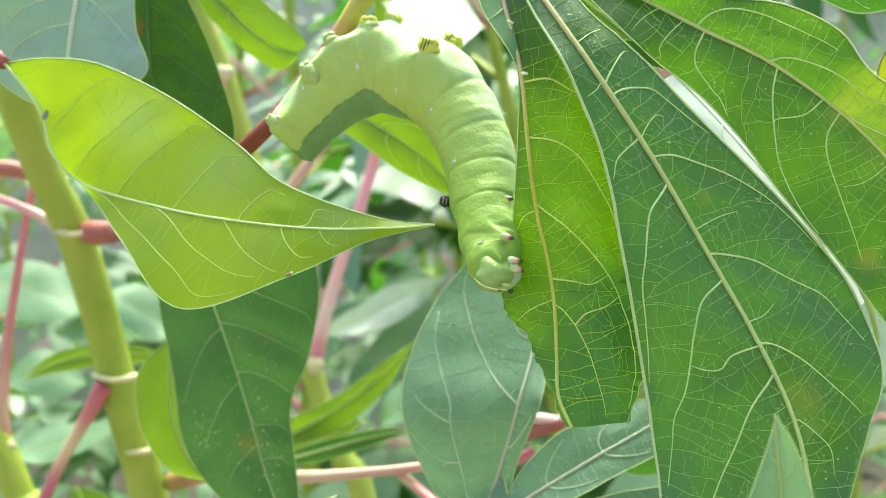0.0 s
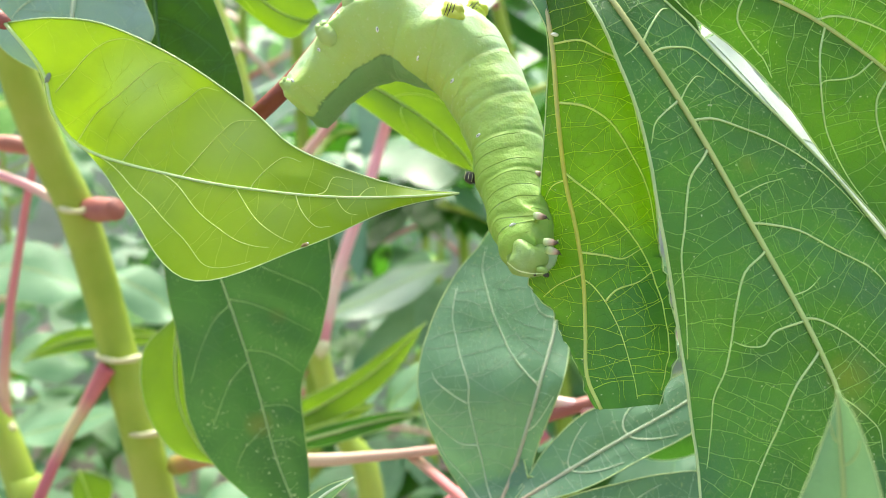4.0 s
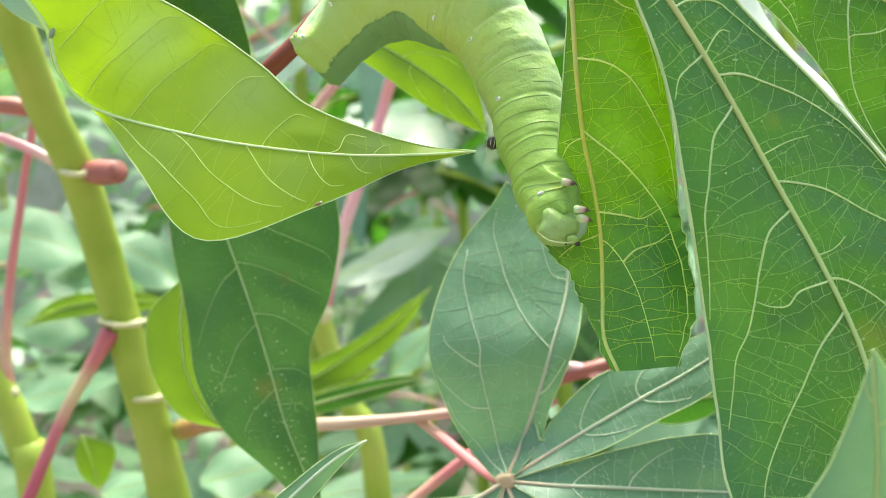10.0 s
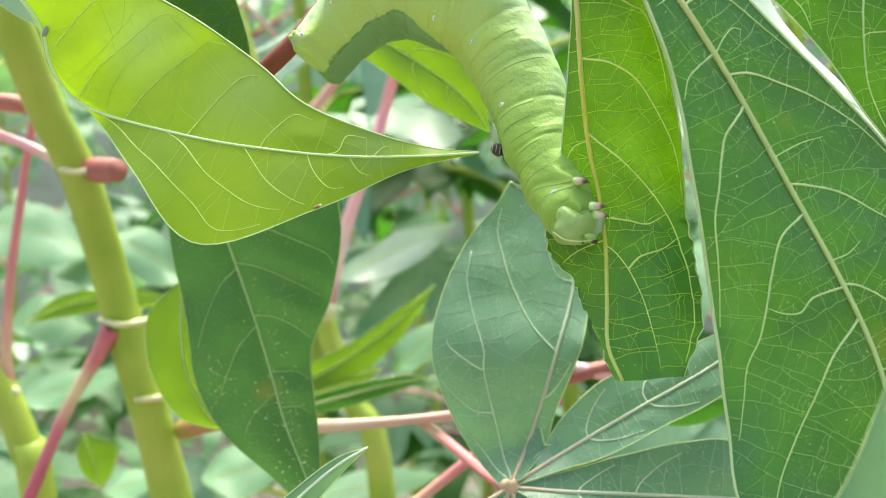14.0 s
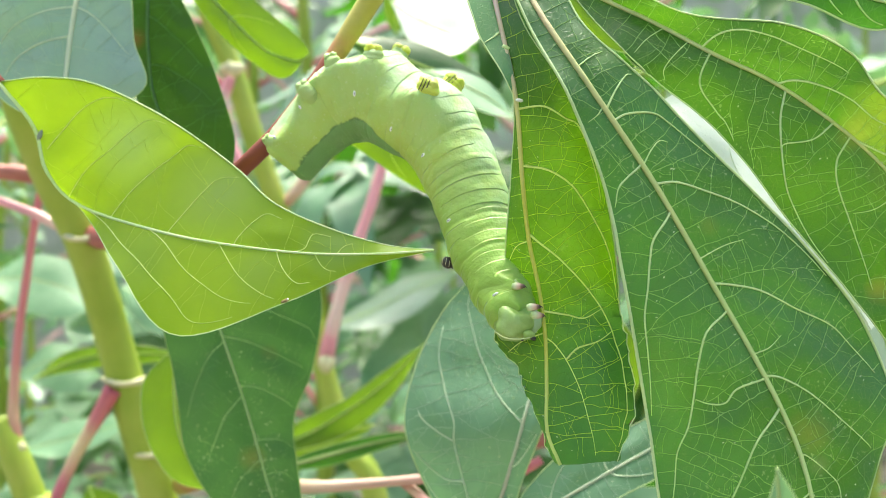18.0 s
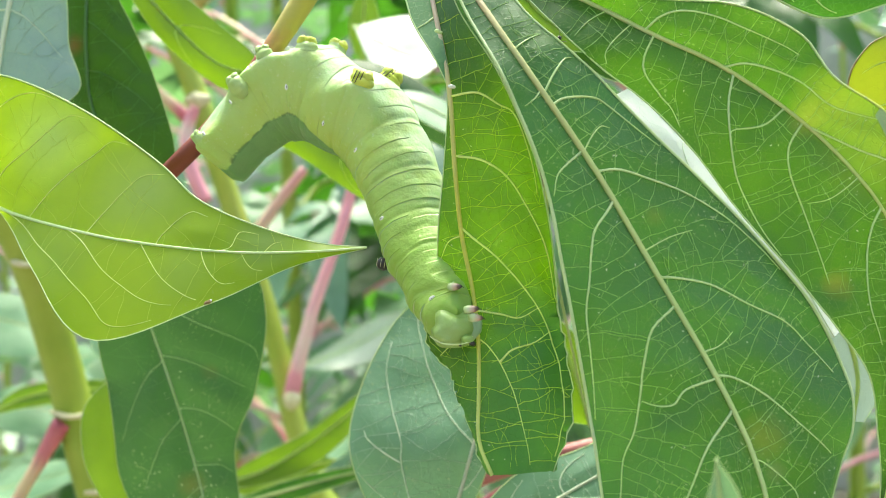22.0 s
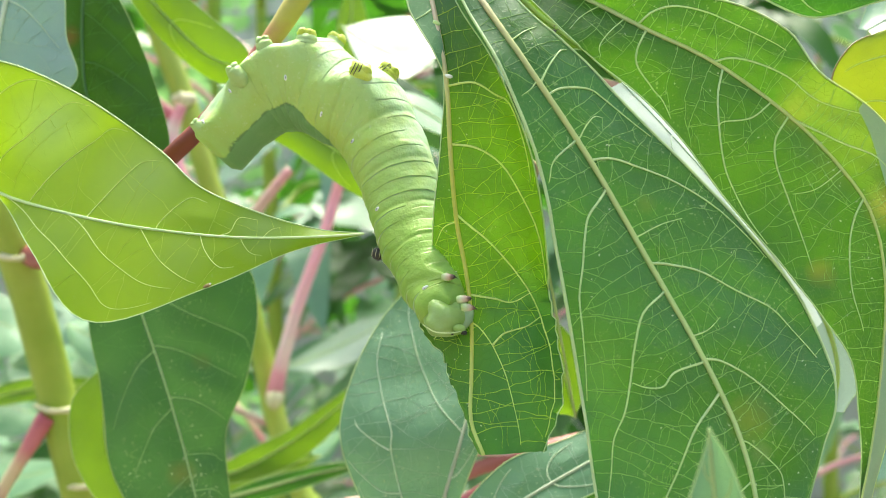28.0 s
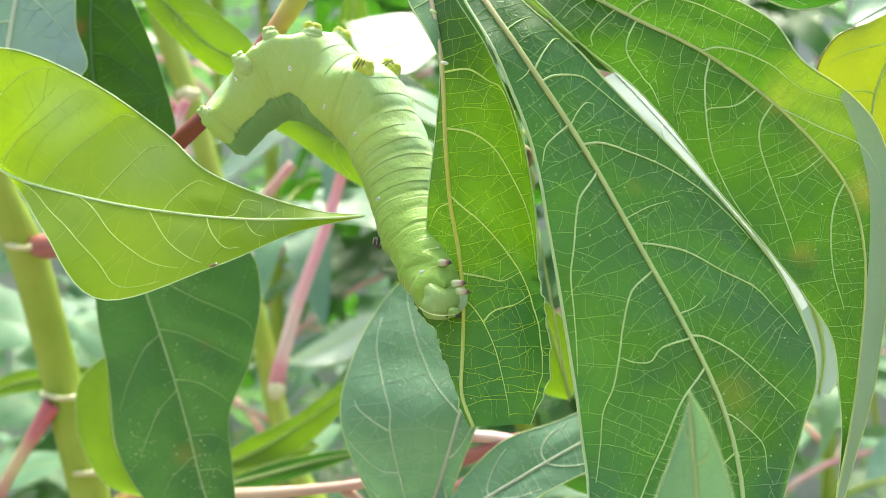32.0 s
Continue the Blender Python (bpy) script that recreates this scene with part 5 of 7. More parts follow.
    stalk("petiole", [(-0.07617, 0.219, 0.88287), (-0.1, 0.25, 0.895), (-0.14, 0.30, 0.88)], [0.0012, 0.0014, 0.002], PETIOLE_RED, plant)
    stalk("petiole", [(-0.06995, 0.228, 0.88846), (-0.09, 0.27, 0.9), (-0.14, 0.305, 0.875)], [0.0012, 0.0014, 0.002], PETIOLE_RED, plant)
    stalk("petiole", [(0.03806, 0.114, 0.75116), (0.03, 0.13, 0.72), (0.02, 0.25, 0.62), (-0.05, 0.38, 0.55)], [0.0012, 0.0016, 0.002], PETIOLE_RED, plant)
    stalk("petiole", [(-0.04119, 0.18, 0.73374), (-0.05, 0.22, 0.70), (-0.06, 0.30, 0.66), (-0.075, 0.37, 0.62)], [0.0010, 0.0014, 0.002], PETIOLE_RED, plant)
    return plant


near_plant()


def bough():
    """The second plant: its stem behind, and the thick red stalk that the caterpillar clasps."""
    foot = (-0.03, 0.5, 0.0)
    plant = thing("cassava_plant", foot, "cassava plant behind, with a slim green stem and pink leaf stalks", "plant", "cassava plants")
    axis = [(-0.1307, 0.47, 0.965), (-0.11855, 0.47, 0.91909), (-0.10505, 0.47, 0.88399), (-0.09344, 0.47, 0.84618), (-0.07939, 0.47, 0.80567), (-0.06805, 0.47, 0.76786), (-0.05995, 0.47, 0.73276), (-0.04915, 0.47, 0.70305), (-0.03619, 0.47, 0.66795)] + [(-0.03, 0.48, 0.5), (-0.03, 0.49, 0.25), foot]
    stalk("stem", axis, [0.005, 0.0054, 0.0052, 0.0050, 0.0050, 0.0052, 0.0065, 0.009, 0.012], STEM_GREEN, plant, "slim green stem", 60, 14)
    stalk("petiole", [(-0.06026, 0.46, 0.74608), (-0.05656, 0.46, 0.76326), (-0.04916, 0.46, 0.78969), (-0.03806, 0.46, 0.82141), (-0.03172, 0.46, 0.84387), (-0.02376, 0.44, 0.86598)], [0.0040, 0.0032, 0.0027, 0.0026, 0.0026], PETIOLE_PINK, plant, "pink and white leaf stalk")
    stalk("petiole", [(-0.08568, 0.47, 0.81772), (-0.07701, 0.47, 0.82384), (-0.06614, 0.47, 0.83851), (-0.0553, 0.47, 0.85182)], [0.0032, 0.0028, 0.0024], PETIOLE_DUSK, plant)
    stalk("petiole", [(-0.10713, 0.46, 0.87365), (-0.11452, 0.46, 0.8803), (-0.12774, 0.46, 0.89097), (-0.14364, 0.46, 0.90168)], [0.0032, 0.0026, 0.0024], PETIOLE_FADE, plant)
    stalk("petiole", [(-0.09894, 0.44, 0.87574), (-0.10282, 0.44, 0.86321), (-0.10037, 0.44, 0.84811), (-0.09412, 0.44, 0.83424)], [0.0022, 0.0034, 0.003], PETIOLE_PINK, plant)
    for ring, r in (([(-0.11008, 0.465, 0.88309), (-0.10473, 0.465, 0.88283), (-0.09859, 0.465, 0.8847)], 0.0042), ([(-0.08389, 0.465, 0.80775), (-0.07855, 0.465, 0.80695), (-0.07267, 0.465, 0.80989)], 0.004), ([(-0.06289, 0.458, 0.74763), (-0.05947, 0.458, 0.74632), (-0.05579, 0.458, 0.74763)], 0.0048)):
        part("leaf_scar", tube(bmesh.new(), ring, [r * 0.5, r, r * 0.4], 12, 10, 0.25), SCAR, plant, "pale leaf scar")
    stalk("petiole", [(0.02308, 0.28, 0.88246), (0.04308, 0.26, 0.86246), (0.04906, 0.26, 0.8565), (0.05429, 0.26, 0.8513), (0.06099, 0.26, 0.84387), (0.085, 0.27, 0.815)], [0.0026, 0.0024, 0.0024, 0.0022], PETIOLE_DUSK, plant, "pale pink leaf stalk seen through the slit")
    stalk("clasped_stalk", [(-0.05608, 0.215, 0.81186), (-0.0437, 0.194, 0.81549), (-0.03832, 0.1895, 0.81918), (-0.03176, 0.188, 0.82524), (-0.02582, 0.188, 0.83259), (-0.0215, 0.188, 0.83842), (-0.01857, 0.188, 0.84273), (-0.01556, 0.188, 0.84752), (-0.01027, 0.19, 0.85687), (-0.0029, 0.21, 0.87734)] + [(0.03, 0.3, 0.95), (-0.03, 0.44, 0.98), (-0.11855, 0.47, 0.91909)],
          [0.0014, 0.0016, 0.0017, 0.0016, 0.0017, 0.0019, 0.0021, 0.0023, 0.0026, 0.003, 0.003], PETIOLE_TWO, plant, "thick stalk, red below and yellow-green above", 60, 14)
    return plant


bough()


def side_stem():
    foot = (-0.15, 0.40, 0.0)
    plant = thing("cassava_plant", foot, "cassava shoot at the side with a long pink leaf stalk", "plant", "cassava plants")
    stalk("stem", [(-0.17431, 0.375, 0.73558), (-0.16785, 0.375, 0.72265), (-0.16031, 0.375, 0.7011), (-0.156, 0.375, 0.67955)] + [(-0.13, 0.39, 0.4), foot], [0.005, 0.006, 0.0065, 0.009], STEM_GREEN, plant, "", 30, 12)
    stalk("petiole", [(-0.1672, 0.375, 0.72588), (-0.16785, 0.375, 0.73989), (-0.16591, 0.375, 0.76574), (-0.16203, 0.375, 0.7916), (-0.15858, 0.375, 0.81314), (-0.15384, 0.375, 0.83469)], [0.0028, 0.0017, 0.0015, 0.0014], PETIOLE_ROSE, plant, "long pink leaf stalk")
    part("leaf_scar", tube(bmesh.new(), [(-0.17019, 0.374, 0.72543), (-0.16676, 0.374, 0.72457), (-0.16332, 0.374, 0.72586)], [0.0025, 0.004, 0.002], 12, 10, 0.25), SCAR, plant)


side_stem()


# ---------------------------------------------------------------- the caterpillar
def skin_material():
    m, nt, bsdf, out = nodes_of("caterpillar_skin")
    tc = nt.nodes.new("ShaderNodeTexCoord")
    sep = nt.nodes.new("ShaderNodeSeparateXYZ")
    nt.links.new(tc.outputs["UV"], sep.inputs[0])
    f = noise_out(nt, tc.outputs["Object"], 190.0, 3.0)
    belly = ramp(nt, sep.outputs["X"], [(0.0, (0.42, 0.58, 0.36)), (0.16, (0.43, 0.59, 0.31)), (0.25, (0.43, 0.60, 0.18)), (0.42, (0.39, 0.55, 0.12))])
    yellow = blend(nt, ramp(nt, f, [(0.42, (0, 0, 0)), (0.66, (0.5, 0.5, 0.5))]), belly, (0.42, 0.55, 0.08))
    grains = ramp(nt, noise_out(nt, tc.outputs["Object"], 1500.0, 2.0), [(0.62, (0, 0, 0)), (0.75, (0.35, 0.35, 0.35))])
    base = blend(nt, grains, yellow, (0.62, 0.72, 0.45))
    fore = ramp(nt, sep.outputs["Y"], [(0.58, (0, 0, 0)), (0.80, (0.8, 0.8, 0.8))])
    base = blend(nt, fore, base, (0.24, 0.40, 0.055))
    # the back's shade put into its colour: bluish, from a thin dark line to past the bend
    half = ramp(nt, sep.outputs["Y"], [(0.0, (0.12, 0.12, 0.12)), (0.05, (0.155, 0.155, 0.155)), (0.14, (0.172, 0.172, 0.172)), (0.28, (0.165, 0.165, 0.165)), (0.38, (0.13, 0.13, 0.13)), (0.5, (0, 0, 0))])

    def maths(how, a, b):
        n = nt.nodes.new("ShaderNodeMath")
        n.operation = how
        for socket, v in zip(n.inputs, (a, b)):
            if isinstance(v, bpy.types.NodeSocket):
                nt.links.new(v, socket)
            else:
                socket.default_value = v
        return n.outputs[0]

    inside = maths("SUBTRACT", half, maths("ABSOLUTE", maths("SUBTRACT", sep.outputs["X"], 0.5), 0.0))
    back = ramp(nt, maths("ADD", maths("MULTIPLY", inside, 10.0), 0.5), [(0.48, (0, 0, 0)), (0.56, (1, 1, 1))])
    base = blend(nt, back, base, (0.175, 0.33, 0.115))
    line = ramp(nt, maths("ADD", maths("MULTIPLY", inside, 10.0), 0.5), [(0.44, (0, 0, 0)), (0.52, (0.6, 0.6, 0.6)), (0.60, (0, 0, 0))])
    rear = ramp(nt, sep.outputs["Y"], [(0.01, (0, 0, 0)), (0.03, (1, 1, 1)), (0.36, (1, 1, 1)), (0.43, (0, 0, 0))])
    dots = ramp(nt, noise_out(nt, tc.outputs["Object"], 1100.0, 1.0), [(0.45, (0, 0, 0)), (0.55, (1, 1, 1))])
    base = blend(nt, blend(nt, 1.0, blend(nt, 1.0, line, rear, "MULTIPLY"), dots, "MULTIPLY"), base, (0.05, 0.12, 0.05))
    nt.links.new(base, bsdf.inputs["Base Color"])
    bsdf.inputs["Roughness"].default_value = 0.48
    bsdf.inputs["Specular IOR Level"].default_value = 0.3
    bsdf.inputs["Subsurface Weight"].default_value = 0.35
    bsdf.inputs["Subsurface Radius"].default_value = (0.5, 0.9, 0.45)
    bsdf.inputs["Subsurface Scale"].default_value = 0.002
    bump = node(nt, "ShaderNodeBump", Strength=0.4, Distance=0.0003)
    nt.links.new(noise_out(nt, tc.outputs["Object"], 1300.0, 2.0), bump.inputs["Height"])
    nt.links.new(bump.outputs["Normal"], bsdf.inputs["Normal"])
    return m


SKIN = skin_material()
HEAD_SKIN = flesh_material("head_skin", [(0.27, 0.42, 0.08), (0.34, 0.49, 0.18)], scale=260.0, inner=0.1, rough=0.35)
CHEEK = flesh_material("cheek_skin", [(0.32, 0.48, 0.27), (0.38, 0.53, 0.32)], scale=200.0, inner=0.1, rough=0.35)
LEG_PINK = along_material("leg_pink", [(0.0, (0.36, 0.50, 0.16)), (0.35, (0.50, 0.58, 0.32)), (0.55, (0.54, 0.44, 0.32)), (0.7, (0.46, 0.30, 0.23)), (0.82, (0.16, 0.09, 0.06)), (1.0, (0.05, 0.035, 0.03))])
PROLEG_SKIN = flesh_material("proleg_skin", [(0.42, 0.58, 0.20), (0.46, 0.61, 0.25)], scale=200.0, inner=0.08)
CLASP_SKIN = flesh_material("clasp_skin", [(0.38, 0.54, 0.16), (0.43, 0.57, 0.22)], scale=200.0, inner=0.08)
PROLEG_TIP = flesh_material("proleg_tip", [(0.66, 0.74, 0.07), (0.72, 0.78, 0.18)], scale=300.0, inner=0.15)
CLAW = flesh_material("claw_black", [(0.015, 0.015, 0.012), (0.03, 0.03, 0.025)], scale=300.0, inner=0.0, rough=0.35)
SPIRACLE_WHITE = flesh_material("spiracle_white", [(0.85, 0.85, 0.82), (0.8, 0.82, 0.8)], inner=0.0)
SPIRACLE_GREY = flesh_material("spiracle_grey", [(0.2, 0.24, 0.18), (0.25, 0.3, 0.22)], inner=0.0)

BODY = [(-0.03019, 0.187, 0.82052), (-0.0245, 0.187, 0.826), (-0.01913, 0.187, 0.83084), (-0.01336, 0.186, 0.83356), (-0.00729, 0.184, 0.83235), (-0.00042, 0.182, 0.82907), (0.00432, 0.179, 0.82222), (0.00686, 0.1755, 0.81472), (0.00766, 0.171, 0.80747), (0.008, 0.1657, 0.80105), (0.00818, 0.16, 0.79595)]
GIRTH = [0.0051, 0.0062, 0.0072, 0.0077, 0.0075, 0.0072, 0.0069, 0.0065, 0.0061, 0.0051, 0.0037]
SEGMENTS, PIECES = 11, 33


def body_axes(s):
    p = spline(BODY, s)
    t = (spline(BODY, min(1, s + 0.01)) - spline(BODY, max(0, s - 0.01))).normalized()
    outer = Vector((0, -1, 0)).cross(t).normalized()        # towards the belly, which faces up and away from the bend
    near = t.cross(outer).normalized()
    if near.y > 0:
        near = -near
    return p, t, outer, near


LEGS = (((0.01135, 0.166, 0.80849), (0.9, -0.4, 0.0), 0.78), ((0.01084, 0.1585, 0.80182), (0.8, -0.5, -0.2), 0.88), ((0.01191, 0.1558, 0.79812), (1.0, -0.3, -0.1), 0.95), ((0.01219, 0.156, 0.79668), (1.0, 0.2, -0.3), 0.96))
PROLEGS = (
    ((-0.03200, 0.1815, 0.82408), (-0.8, -0.3, 0.6), 0.0018, 0.02, True),
    ((-0.02520, 0.1795, 0.83330), (-0.6, -0.25, 0.8), 0.0024, 0.14, True),
    ((-0.02090, 0.1800, 0.83875), (-0.4, -0.25, 0.9), 0.0024, 0.2, True),
    ((-0.01365, 0.18, 0.84157), (-0.1, -0.1, 1), 0.0023, 0.30, False),
    ((-0.0094, 0.188, 0.84384), (0.25, 0.2, 1), 0.0023, 0.32, False),
    ((-0.00256, 0.1762, 0.8367), (0.1, -0.3, 1), 0.0026, 0.42, False),
    ((0.00178, 0.184, 0.83898), (0.5, 0.1, 1), 0.0026, 0.44, False),
)


def swollen(q):
    """The skin drawn out into a soft hump under each fleshy leg."""
    humps = [(Vector(tip), Vector(along).normalized(), size, 2.0 if gripping else 1.8) for tip, along, size, s, gripping in PROLEGS]
    humps += [(Vector(tip) - Vector(way).normalized() * 0.0006, Vector(way).normalized(), 0.0008, 1.7) for tip, way, s in LEGS]
    for tip, way, size, wide in humps:
        off = q - tip
        depth = off.dot(way)
        if -0.0075 < depth < 0:
            aside = (off - way * depth).length
            w = math.exp(-(aside / (wide * size)) ** 2) * min(1.0, (depth + 0.0075) / 0.0025)
            q = q - way * ((depth + 0.3 * size) * w) if depth < -0.3 * size else q
    return q


def body_at(s, a, swell=1.0):
    """The skin at s along the body and a degrees round it: 0 belly, 90 towards the eye, 180 back."""
    p, t, outer, near = body_axes(s)
    ang = radians(a)
    r = value(GIRTH, s) * swell
    k = s * SEGMENTS % 1.0
    d = outer * math.cos(ang) + near * math.sin(ang)
    if s < 0.09:
        r *= 1 + 0.28 * max(0.0, math.cos(ang - math.pi)) ** 3 * (1 - s / 0.09)
    if s < 0.26:
        r *= 1 - 0.05 * max(0.0, math.cos(ang)) ** 1.5 * min(1.0, (0.26 - s) / 0.06)
    q = p + d * r
    # deep folds between the segments, finer creases that run together and part again
    loose = min(1.0, max(0.0, (s - 0.33) / 0.1)) * (1.0 + 0.25 * min(1.0, max(0.0, (s - 0.74) / 0.1)))
    warp = 1.3 * noise.noise(q * 130) + 0.25 * math.cos(ang - 0.9)
    crease = abs(math.sin(math.pi * (3.0 * s * SEGMENTS + warp))) ** 0.3
    hair = abs(math.sin(math.pi * (8.0 * s * SEGMENTS + 1.6 * warp))) ** 0.4
    patch = min(1.0, max(0.0, 0.55 + 1.3 * noise.noise(q * 105 + Vector((3, 1, 4)))))
    r *= 1 + 0.008 * math.sin(math.pi * k) ** 0.8 + (0.003 + 0.017 * loose) * patch * (crease - 0.8) + 0.007 * loose * (1 - patch * 0.5) * (hair - 0.75)
    q = p + d * r
    return swollen(q) + d * ((0.00045 + 0.0003 * max(0.0, s - 0.6)) * noise.noise(q * 200) + 0.00014 * noise.noise(q * 620))


def caterpillar():
    tail = spline(BODY, 0.0)
    worm = thing("caterpillar", tail, "plump pale green caterpillar arched on a red stalk, gnawing a leaf", "caterpillar")
    segs = []
    rings, sides = 17, 72
    for n in range(PIECES):
        bm = bmesh.new()
        uv = bm.loops.layers.uv.verify()
        lo, hi = n / PIECES - 0.011, (n + 1) / PIECES + 0.011
        grid, ss = [], []
        for j in range(rings + 1):
            s = min(1.0, max(0.0, lo + (hi - lo) * j / rings))
            k3 = (s * SEGMENTS + 0.5) % 1.0 - 0.5
            tuck = 1 - 0.026 * math.exp(-(k3 / 0.06) ** 2) * (min(1.0, max(0.0, (s - 0.28) / 0.12)) if s < 0.95 else 0.4)
            ends = min(j, rings - j)
            if ends < 4 and 0 < n < PIECES - 1:
                tuck -= 0.0016 * (4 - ends)
            if s > 0.97:
                tuck *= 1 - 0.3 * ((s - 0.97) / 0.03) ** 2
            if n == 0 and j < 8:
                tuck *= 0.3 + 0.7 * (j / 8) ** 0.5
            ss.append(s)
            grid.append([bm.verts.new(body_at(s, 360 * k / sides, tuck)) for k in range(sides)])
        for j in range(rings):
            for k in range(sides):
                f = bm.faces.new((grid[j][k], grid[j][(k + 1) % sides], grid[j + 1][(k + 1) % sides], grid[j + 1][k]))
                for loop, (a, b) in zip(f.loops, ((k, j), (k + 1, j), (k + 1, j + 1), (k, j + 1))):
                    loop[uv].uv = (a / sides, ss[b])
        bm.faces.new(grid[0][::-1])
        bm.faces.new(grid[-1])
        bmesh.ops.recalc_face_normals(bm, faces=bm.faces)
        segs.append(part("skin_fold", bm, SKIN, worm))

    def seg(s):
        return segs[min(PIECES - 1, int(s * PIECES))]

    for s, a in ((0.035, 85), (0.115, 84), (0.205, 74), (0.30, 95), (0.425, 122), (0.555, 130), (0.71, 137), (0.95, 122)):
        p, t, outer, near = body_axes(s)
        q = body_at(s, a)
        d = (q - p).normalized()
        turn = Matrix((d.cross(t), t, d)).transposed().to_euler()
        long_way = (0.00055, 0.0003, 0.0002) if s < 0.95 else (0.0006, 0.0004, 0.0002)
        for name, size, mat, up in (("spiracle", long_way, SPIRACLE_WHITE, 0.0), ("slit", (long_way[0] * 0.55, 0.00012, 0.0002), SPIRACLE_GREY, 0.0001)):
            ob = part(name, blob(bmesh.new(), q + d * up, size, [math.degrees(v) for v in turn], 0.1, 10), mat, seg(s), "white oval breathing hole" if name == "spiracle" else "")

    def proleg(at, along, size, s, gripping=False):
        """A stubby fleshy leg: a folded cone that widens into the body, a pad with a cleft and rows of dark hooks."""
        at, along = Vector(at), Vector(along).normalized()
        side = along.cross(Vector((0, -1, 0))).normalized()
        bm = bmesh.new()
        foot = at - along * size * 1.5
        pts = [foot, at - along * size * 1.25, at - along * size * 0.95, at - along * size * 0.6, at - along * size * 0.1, at + along * size * 0.12]
        wide = [size * k for k in ((0.4, 0.55, 0.7, 0.72, 0.6, 0.35) if gripping else (0.6, 0.75, 0.86, 0.86, 0.72, 0.4))]
        tube(bm, pts, wide, 26, 24, 0.10)
        fold = 0.012 if gripping else 0.035
        for v in bm.verts:
            h = (v.co - foot).dot(along) / (size * 1.6)
            c = foot + along * (h * size * 1.6)
            v.co = c + (v.co - c) * (1 + fold * math.sin(h * 26 + 5 * noise.noise(v.co * 260)) + 0.16 * noise.noise(v.co * 420))
        leg = part("proleg", bm, CLASP_SKIN if gripping else PROLEG_TIP if s > 0.4 else PROLEG_SKIN, seg(s), "pale fleshy gripping leg" if gripping else "fleshy leg held free, yellow at the end")
        bm = bmesh.new()
        for w in (-1, 1):
            blob(bm, at + side * size * (0.2 if gripping else 0.3) * w + along * size * 0.02, (size * (0.3 if gripping else 0.46), size * (0.42 if gripping else 0.66), size * (0.36 if gripping else 0.44)), rough=0.35, seg=16)
        part("pad", bm, CLASP_SKIN if gripping else PROLEG_TIP, leg)
        for k in range(3 if s > 0.4 else 0):
            c = at + side * size * (0.22 * (k - 2.0)) + Vector((0, -size * (0.78 - 0.05 * abs(k - 1)), 0))
            part("hook", tube(bmesh.new(), [c - along * size * 0.62 - side * size * 0.12, c - along * size * 0.2, c + along * size * 0.36 + Vector((0, size * 0.3, 0)) + side * size * 0.08], [size * 0.018, size * 0.036, size * 0.024], 6, 5), CLAW, leg, "dark hook")

    for one in PROLEGS:
        proleg(*one)

    # three pairs of small true legs near the head
    for (x, y, z), way, s in LEGS:
        at, way = Vector((x, y, z)), Vector(way).normalized()
        leg = part("leg", tube(bmesh.new(), [at - way * 0.0016, at - way * 0.0010, at - way * 0.0002, at + way * 0.0005], [0.0005, 0.00064, 0.0005, 0.00026], 14, 14, 0.12), LEG_PINK, seg(s), "short pinkish jointed leg")
        part("claw", tube(bmesh.new(), [at + way * 0.0004, at + way * 0.0006, at + way * 0.0009 + Vector((0, 0, -0.0003))], [0.00014, 0.0001, 0.00004], 6, 6), CLAW, leg, "dark claw")

    # the head: a rounded capsule, a collar and dark mouth parts
    bm = blob(bmesh.new(), (0.00835, 0.1597, 0.79578), (0.0033, 0.0032, 0.0029), (0, 14, 0), 0.22, 28)
    head = part("head", bm, HEAD_SKIN, worm, "smooth pale bluish-green head")
    part("head_seam", tube(bmesh.new(), [(0.00484, 0.1561, 0.79543), (0.00637, 0.1561, 0.79417), (0.00843, 0.1561, 0.79363), (0.01022, 0.1561, 0.79363)], [0.00008, 0.00013, 0.00008], 14, 5), MARGIN, head, "thin pale line across the head")
    part("jaw", blob(bmesh.new(), (0.01063, 0.1568, 0.79342), (0.0006, 0.0005, 0.0004), (0, 30, 0), 0.3), CLAW, head, "dark jaw")
    part("cheek", blob(bmesh.new(), (0.01115, 0.159, 0.79571), (0.0015, 0.0010, 0.0019), (0, 20, 0), 0.15, 16), CHEEK, head, "bluish-green lower cheek")
    part("lip", blob(bmesh.new(), (0.0101, 0.157, 0.79396), (0.0010, 0.0009, 0.0008), (0, 20, 0), 0.2), HEAD_SKIN, head)
    part("eye", blob(bmesh.new(), (0.00898, 0.1563, 0.79344), (0.00022, 0.0002, 0.00022), seg=8), CLAW, head)
    return worm, segs, head


WORM, SEGS, HEAD = caterpillar()


# ---------------------------------------------------------------- leaves further back
def back_leaf(label, rib, left, right, material, veins=(), **more):
    return simple_leaf("cassava_leaf", label, rib, left, right, material, veins, rib_r=(0.0006, 0.0003), rib_mat=VEIN_DULL if material in (LEAF_DEEP, LEAF_PALE, LEAF_MINT) else VEIN_YELLOW, edge=(0.00012, 0.00012), r=0.0003, **more)


